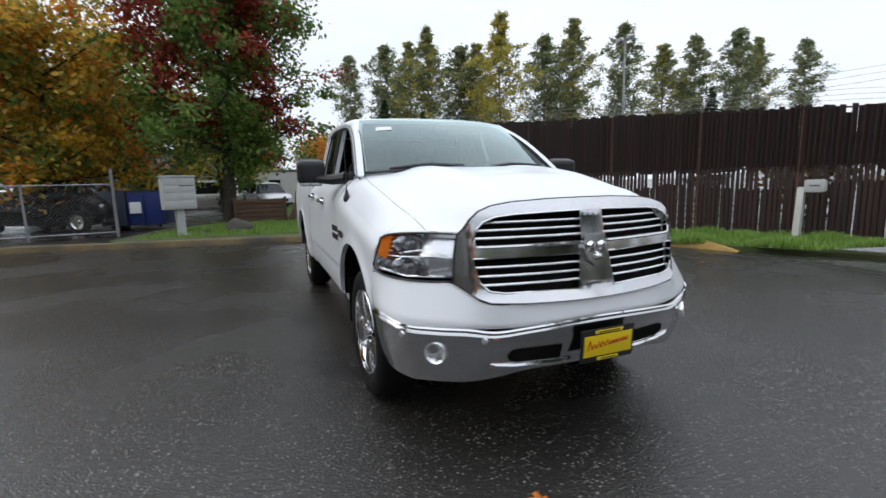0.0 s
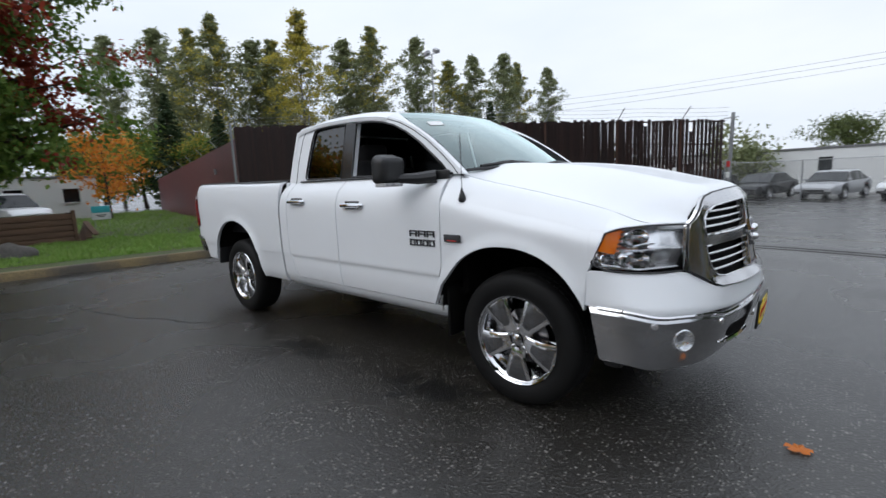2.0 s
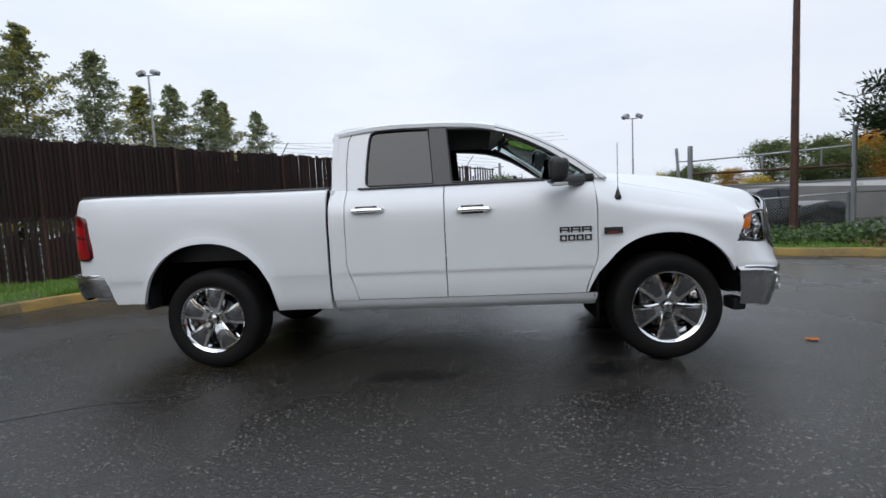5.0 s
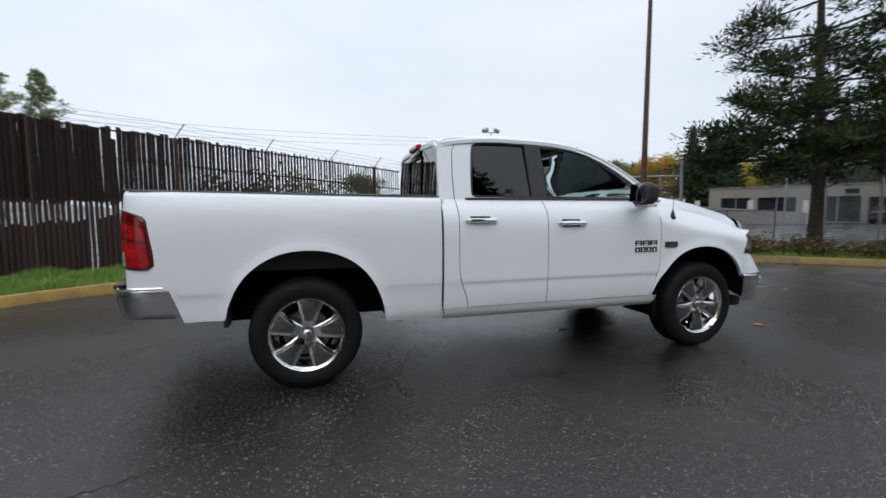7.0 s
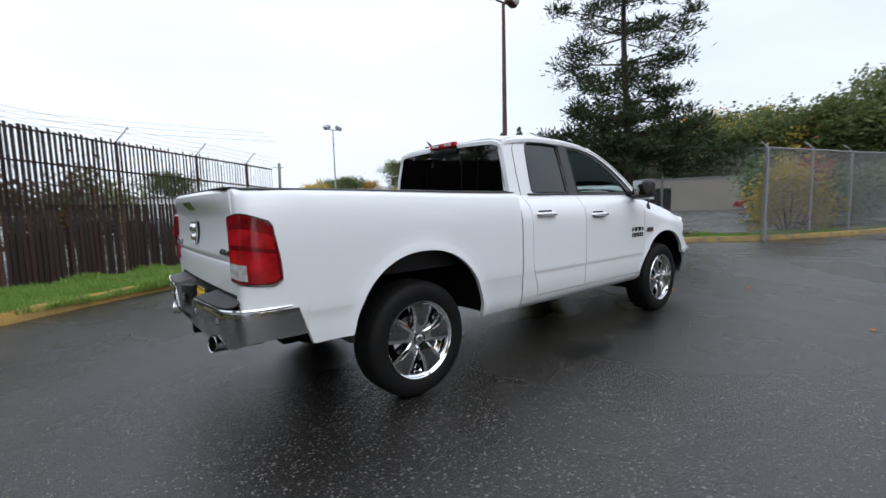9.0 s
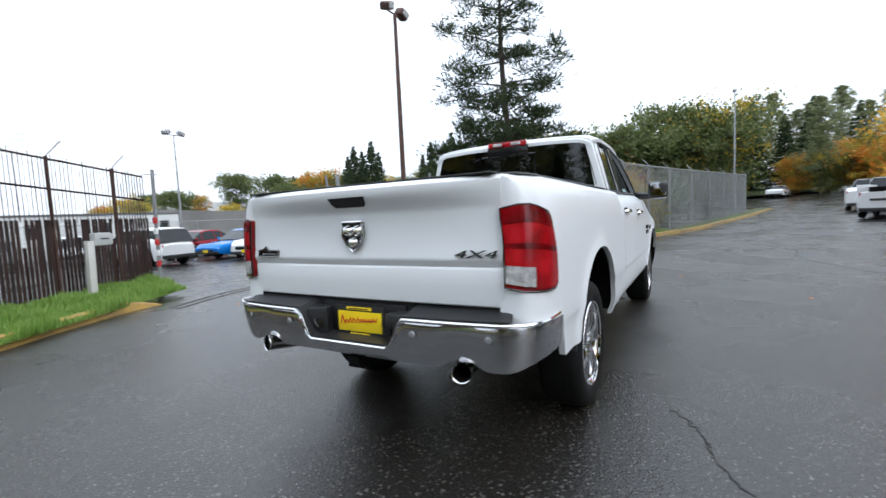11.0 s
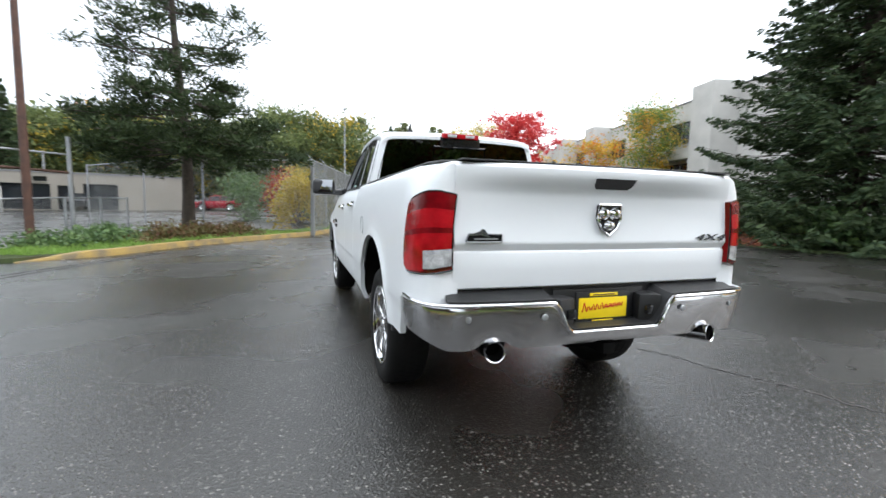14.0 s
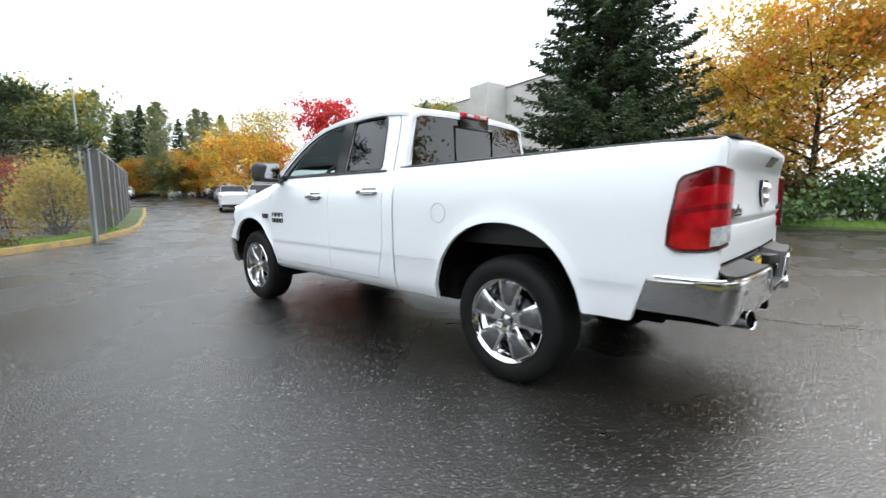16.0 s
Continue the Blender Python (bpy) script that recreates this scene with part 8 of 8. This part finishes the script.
def post_mailbox():
    m = empty("post_mailbox", (-0.93, 8.25, -0.03), 10)
    tagged(m, "white mailbox on a leaning white wooden post", "mailbox")
    part("post", box((0.115, 0.115, 1.16), (0.0, 0, 0.55), 0.008, turn=pose(0, 0, 0, 0, 1.5, 0)), WHITE_PAINT, m)
    part("arm", box((0.30, 0.09, 0.06), (0.14, 0, 1.06), 0.008), WHITE_PAINT, m)
    body = part("mail_box", box((0.30, 0.18, 0.24), (0.22, 0, 1.15), 0.03), BOX_GREY, m)
    part("flap", box((0.012, 0.16, 0.20), (0.375, 0, 1.15), 0.015), WHITE_PAINT, body)
    part("number_bar", box((0.16, 0.004, 0.03), (0.24, -0.088, 1.16), 0.001), BADGE_GREY, body)


post_mailbox()


def dumpster():
    d = empty("dumpster", (-14.2, -5.5, 0.06), -4)
    tagged(d, "blue steel dumpster with dark side and a white notice", "dumpster")
    bm = box((1.5, 1.8, 1.15), (0, 0, 0.68), 0.02)
    for v in bm.verts:
        if v.co.z < 0.4:
            v.co.x *= 0.85
    part("bin", bm, DUMP_BLUE, d)
    part("lid", box((1.56, 1.86, 0.05), (0, 0, 1.28), 0.015), DUMP_DARK, d)
    for y in (-0.82, -0.3, 0.3, 0.82):
        part("rib", box((0.06, 0.07, 1.05), (0.77, y, 0.70), 0.01), DUMP_BLUE, d)
    part("side_panel", box((0.05, 0.75, 1.15), (0.80, -0.55, 0.69), 0.01), DUMP_DARK, d)
    part("notice", box((0.01, 0.34, 0.38), (0.81, 0.10, 0.72), 0.003), SIGN_WHITE, d)
    for y in (-0.7, 0.7):
        part("wheel", lathe([(0.0, 0.03), (0.09, 0.03), (0.1, 0), (0.09, -0.03), (0, -0.03)], "y", 14, at=(0.5, y, 0.10)), RUBBER, d)


dumpster()


def planter():
    p = empty("wooden_crate", (-13.5, -1.55, 0.09), 4)
    tagged(p, "long weathered wooden crate with green tops", "crate")
    for k in range(5):
        part("plank", box((0.06, 1.72, 0.15), (0.35, 0, 0.10 + 0.165 * k), 0.012), WOOD, p)
        part("plank", box((0.06, 1.72, 0.15), (-0.35, 0, 0.10 + 0.165 * k), 0.012), WOOD, p)
    for y in (-0.86, 0.86):
        part("end_board", box((0.72, 0.05, 0.84), (0, y, 0.43), 0.012), WOOD, p)
        part("post", box((0.09, 0.09, 0.92), (0.38, y, 0.46), 0.01), WOOD, p)
    part("fill", box((0.64, 1.64, 0.10), (0, 0, 0.78), 0.03), SOIL, p)
    q = tagged(empty("wooden_crate", (-13.6, -0.35, 0.09), -25), "small slanted heap of old boards", "boards")
    for k in range(4):
        part("board", box((0.9, 0.14, 0.04), (0.1 * k - 0.1, 0.12 * k - 0.2, 0.1 + 0.09 * k), 0.008, turn=pose(0, 0, 0, 0, 24, 10 * k)), WOOD, q)


planter()


def stone(x, y, a, b, c, seed):
    r = random.Random(seed)
    bm = bmesh.new()
    bmesh.ops.create_icosphere(bm, subdivisions=3, radius=1)
    for v in bm.verts:
        f = 1 + 0.28 * noise.noise(v.co * 1.3 + V((seed, 0, 0))) + 0.10 * noise.noise(v.co * 4 + V((0, seed, 0)))
        v.co = V((v.co.x * a * f, v.co.y * b * f, max(v.co.z * c * f, -0.1 * c)))
    ob = tagged(part("boulder", bm, ROCK, angle=50), "rough grey boulder beside the kerb", "rock")
    ob.matrix_basis = pose(x, y, 0.09, 0, 0, r.uniform(0, 360))


stone(-10.6, -2.25, 0.48, 0.34, 0.32, 1)
stone(-9.2, 1.9, 0.30, 0.22, 0.16, 2)
stone(-9.7, 2.5, 0.26, 0.2, 0.14, 3)
stone(-9.8, -3.0, 0.22, 0.18, 0.10, 4)


def lawn_sign():
    s = empty("lawn_sign", (-19.4, 1.15, 0.09), 5)
    tagged(s, "small cyan and white lawn sign on two stakes", "sign")
    for y in (-0.25, 0.25):
        part("stake", tube([(0, y, 0), (0, y, 0.45)], 0.012, 6), GALV, s)
    part("panel", box((0.02, 0.66, 0.56), (0, 0, 0.62), 0.004), SIGN_WHITE, s)
    part("blue_field", box((0.006, 0.64, 0.27), (0.013, 0, 0.755), 0.002), SIGN_BLUE, s)
    for z, w in ((0.52, 0.36), (0.46, 0.22)):
        part("text_bar", box((0.005, w, 0.03), (0.013, 0, z), 0.001), BADGE_GREY, s)


lawn_sign()


def utility_cabinet():
    cab = tagged(empty("utility_cabinet", (0.2, -17.0, 0.04)), "pale grey metal utility cabinet on the grass bank", "cabinet")
    part("body", box((0.55, 0.42, 1.22), (0, 0, 0.63), 0.02), GALV, cab)
    part("lid", box((0.60, 0.48, 0.05), (0, 0, 1.25), 0.015), GALV, cab)
    part("door", box((0.47, 0.015, 1.0), (0, 0.215, 0.66), 0.006), GALV, cab)
    part("base", box((0.62, 0.50, 0.06), (0, 0, 0.02), 0.01), CONCRETE, cab)


utility_cabinet()


def street_lamp(at, high, label, mat, heads=2, thick_r=0.07, low_mat=None):
    g = ground_z(*at)
    m = empty("street_lamp", (*at, g), 0)
    tagged(m, label, "street lamp")
    part("mast", tube([(0, 0, -0.1), (0, 0, high * 0.5), (0, 0, high)], [thick_r, thick_r * 0.85, thick_r * 0.6], 12), mat, m)
    part("foot", lathe([(thick_r * 2.2, 0.0), (thick_r * 2.2, 0.10), (thick_r * 1.3, 0.22)], "z", 12), low_mat or mat, m)
    part("cross_bar", tube([(-0.35, 0, high), (0.35, 0, high)], 0.03, 6), mat, m)
    for k in range(heads):
        s = -1 if k else 1
        h = part("lamp_head", box((0.42, 0.34, 0.26), (s * 0.42, 0, high + 0.14), 0.07, turn=pose(0, 0, 0, 18, s * 24, 0)), GALV if mat is not RUST else RUST, m)
        part("lamp_glass", box((0.30, 0.02, 0.18), (s * 0.42, -0.19, high + 0.11), 0.005, turn=pose(0, 0, 0, 18, s * 24, 0)), WHITE_LENS, h)


street_lamp((8.26, 7.50), 8.25, "tall reddish-brown steel light pole", RUST, 2, 0.095)
street_lamp((10.2, 24.9), 7.0, "tall galvanised twin floodlight pole in the lot", GALV, 2, 0.06)
street_lamp((-17.8, 19.9), 9.7, "tall galvanised twin floodlight pole behind the fence", GALV, 2, 0.08)
street_lamp((56.0, -4.8), 12.5, "tall street light along the road", GALV, 1, 0.10)

# ---------------------------------------------------------------- buildings


def building(label, at, turn, size, wall, rows, cols, win, sill=1.0, band=False, parapet=0.35, doors=(), storey=3.2, level=None, band_end=None):
    """A flat-roofed block with its windows cut in as recessed panes on the long front (local -y)."""
    g = ground_z(*at) if level is None else level
    b = empty("building", (*at, g), turn)
    tagged(b, label, "building")
    L, D, H = size
    holes = []
    for r_ in range(rows):
        z = sill + storey * r_
        if band:
            holes.append((-L / 2 + 1.0, L / 2 - 1.0 if band_end is None else band_end, z, z + win[1]))
        else:
            for c in range(cols):
                x = -L / 2 + L * (c + 0.5) / cols
                holes.append((x - win[0] / 2, x + win[0] / 2, z, z + win[1]))
    for x, w, h in doors:
        holes.append((x - w / 2, x + w / 2, 0.02, h))
    front = plate([(-L / 2, -0.3), (L / 2, -0.3), (L / 2, H), (-L / 2, H)], [[(a, c), (e, c), (e, f), (a, f)] for a, e, c, f in holes], lambda u, v, d: (u, -D / 2 + d, v), 0.3)
    part("wall", front, wall, b, smooth=False)
    for s in (1, -1):
        part("wall", box((0.3, D - 0.62, H + 0.3), (s * (L / 2 - 0.15), 0.0, H / 2 - 0.15)), wall, b, smooth=False)
    part("wall", box((L, 0.3, H + 0.3), (0, D / 2 - 0.15, H / 2 - 0.15)), wall, b, smooth=False)
    part("roof", box((L - 0.7, D - 0.7, 0.2), (0, 0, H - parapet)), ROOFING, b, smooth=False)
    part("roof_edge", box((L + 0.08, 0.40, 0.14), (0, -D / 2 + 0.14, H + 0.06), 0.02), ROOFING, b)
    for s in (1, -1):
        part("roof_edge", box((0.40, D - 0.5, 0.14), (s * (L / 2 - 0.14), 0.2, H + 0.06), 0.02), ROOFING, b)
    for a, e, c, f in holes:
        w = part("window", box((e - a, 0.04, f - c), ((a + e) / 2, -D / 2 + 0.24, (c + f) / 2)), DARK_WINDOW, b, smooth=False)
        n = max(1, round((e - a) / 1.6))
        for k in range(1, n):
            x = a + (e - a) * k / n
            part("mullion", box((0.06, 0.06, f - c), (x, -D / 2 + 0.20, (c + f) / 2)), GALV, w, smooth=False)
        part("sill", box((e - a + 0.1, 0.12, 0.06), ((a + e) / 2, -D / 2 - 0.02, c - 0.03)), wall, w, smooth=False)
    return b


building("long low white metal building behind the car lot", (12.0, 38.0), -2, (46, 9, 2.75), WALL_WHITE, 1, 12, (0.7, 0.9), 1.35)
building("low beige warehouse with shopfront doors", (46.7, 23.2), 287, (22, 14, 3.0), WALL_BEIGE, 1, 1, (0.9, 0.4), 2.3, doors=((-8.6, 2.6, 2.1), (-5.2, 3.0, 2.1), (-0.9, 3.0, 2.1), (1.6, 1.1, 2.0), (3.9, 2.4, 2.2)))
office = building("grey concrete office block with ribbon windows and piers", (37.3, -44.0), 167.3, (61, 22, 10.0), CONCRETE, 2, 1, (1, 1.9), 3.1, band=True, storey=3.5, level=0.2, band_end=19.0)
for k in range(6):
    x = -29.4 + 9.8 * k
    part("pier", box((2.4, 2.1, 10.6), (x, -12.0, 5.0), 0.02), CONCRETE, office, smooth=False)
part("canopy_beam", box((48.8, 1.4, 0.8), (-5.0, -11.8, 5.55), 0.02), CONCRETE, office, smooth=False)
building("low house with dark roof among the trees", (-40, -10), 95, (12, 8, 4.4), WALL_BEIGE, 1, 5, (1.1, 1.1), 1.2)
building("white shed at the end of the drive", (-32.5, 0.6), 95, (5, 4, 2.5), WALL_WHITE, 1, 2, (0.8, 0.8), 1.1)

# sloping concrete ramp beyond the gate
RAMP_GREY = material("weathered_ramp_concrete", (0.21, 0.206, 0.195), 0.85, second=(0.15, 0.146, 0.138), stain=0.8, grain=0.3, scale=14, big=0.6)
ramp_thing = tagged(empty("loading_ramp", (24.0, 28.5, ground_z(24, 28.5)), -28), "long sloping concrete loading ramp wall", "ramp")
part("ramp_wall", plate([(-12, 0), (14, 0), (14, 1.4), (-12, 3.1)], [], lambda u, v, d: (u, d, v), 0.4), RAMP_GREY, ramp_thing, smooth=False)
for k in range(6):
    x = -6 + 4 * k
    part("column", box((0.3, 0.3, 2.4), (x, 0.3, 1.2)), CONCRETE, ramp_thing)

# overhead wires behind the slatted fence
wires = tagged(empty("overhead_wires"), "thin overhead wires behind the fence", "wires")
for k in range(3):
    part("wire", tube([V((-34, 14 + k, 6.8 + 0.5 * k)).lerp(V((6, 24 + k, 5.4 + 0.4 * k)), t) - V((0, 0, 1.1 * math.sin(math.pi * t))) for t in np.linspace(0, 1, 24)], 0.006, 4), PLASTIC, wires)
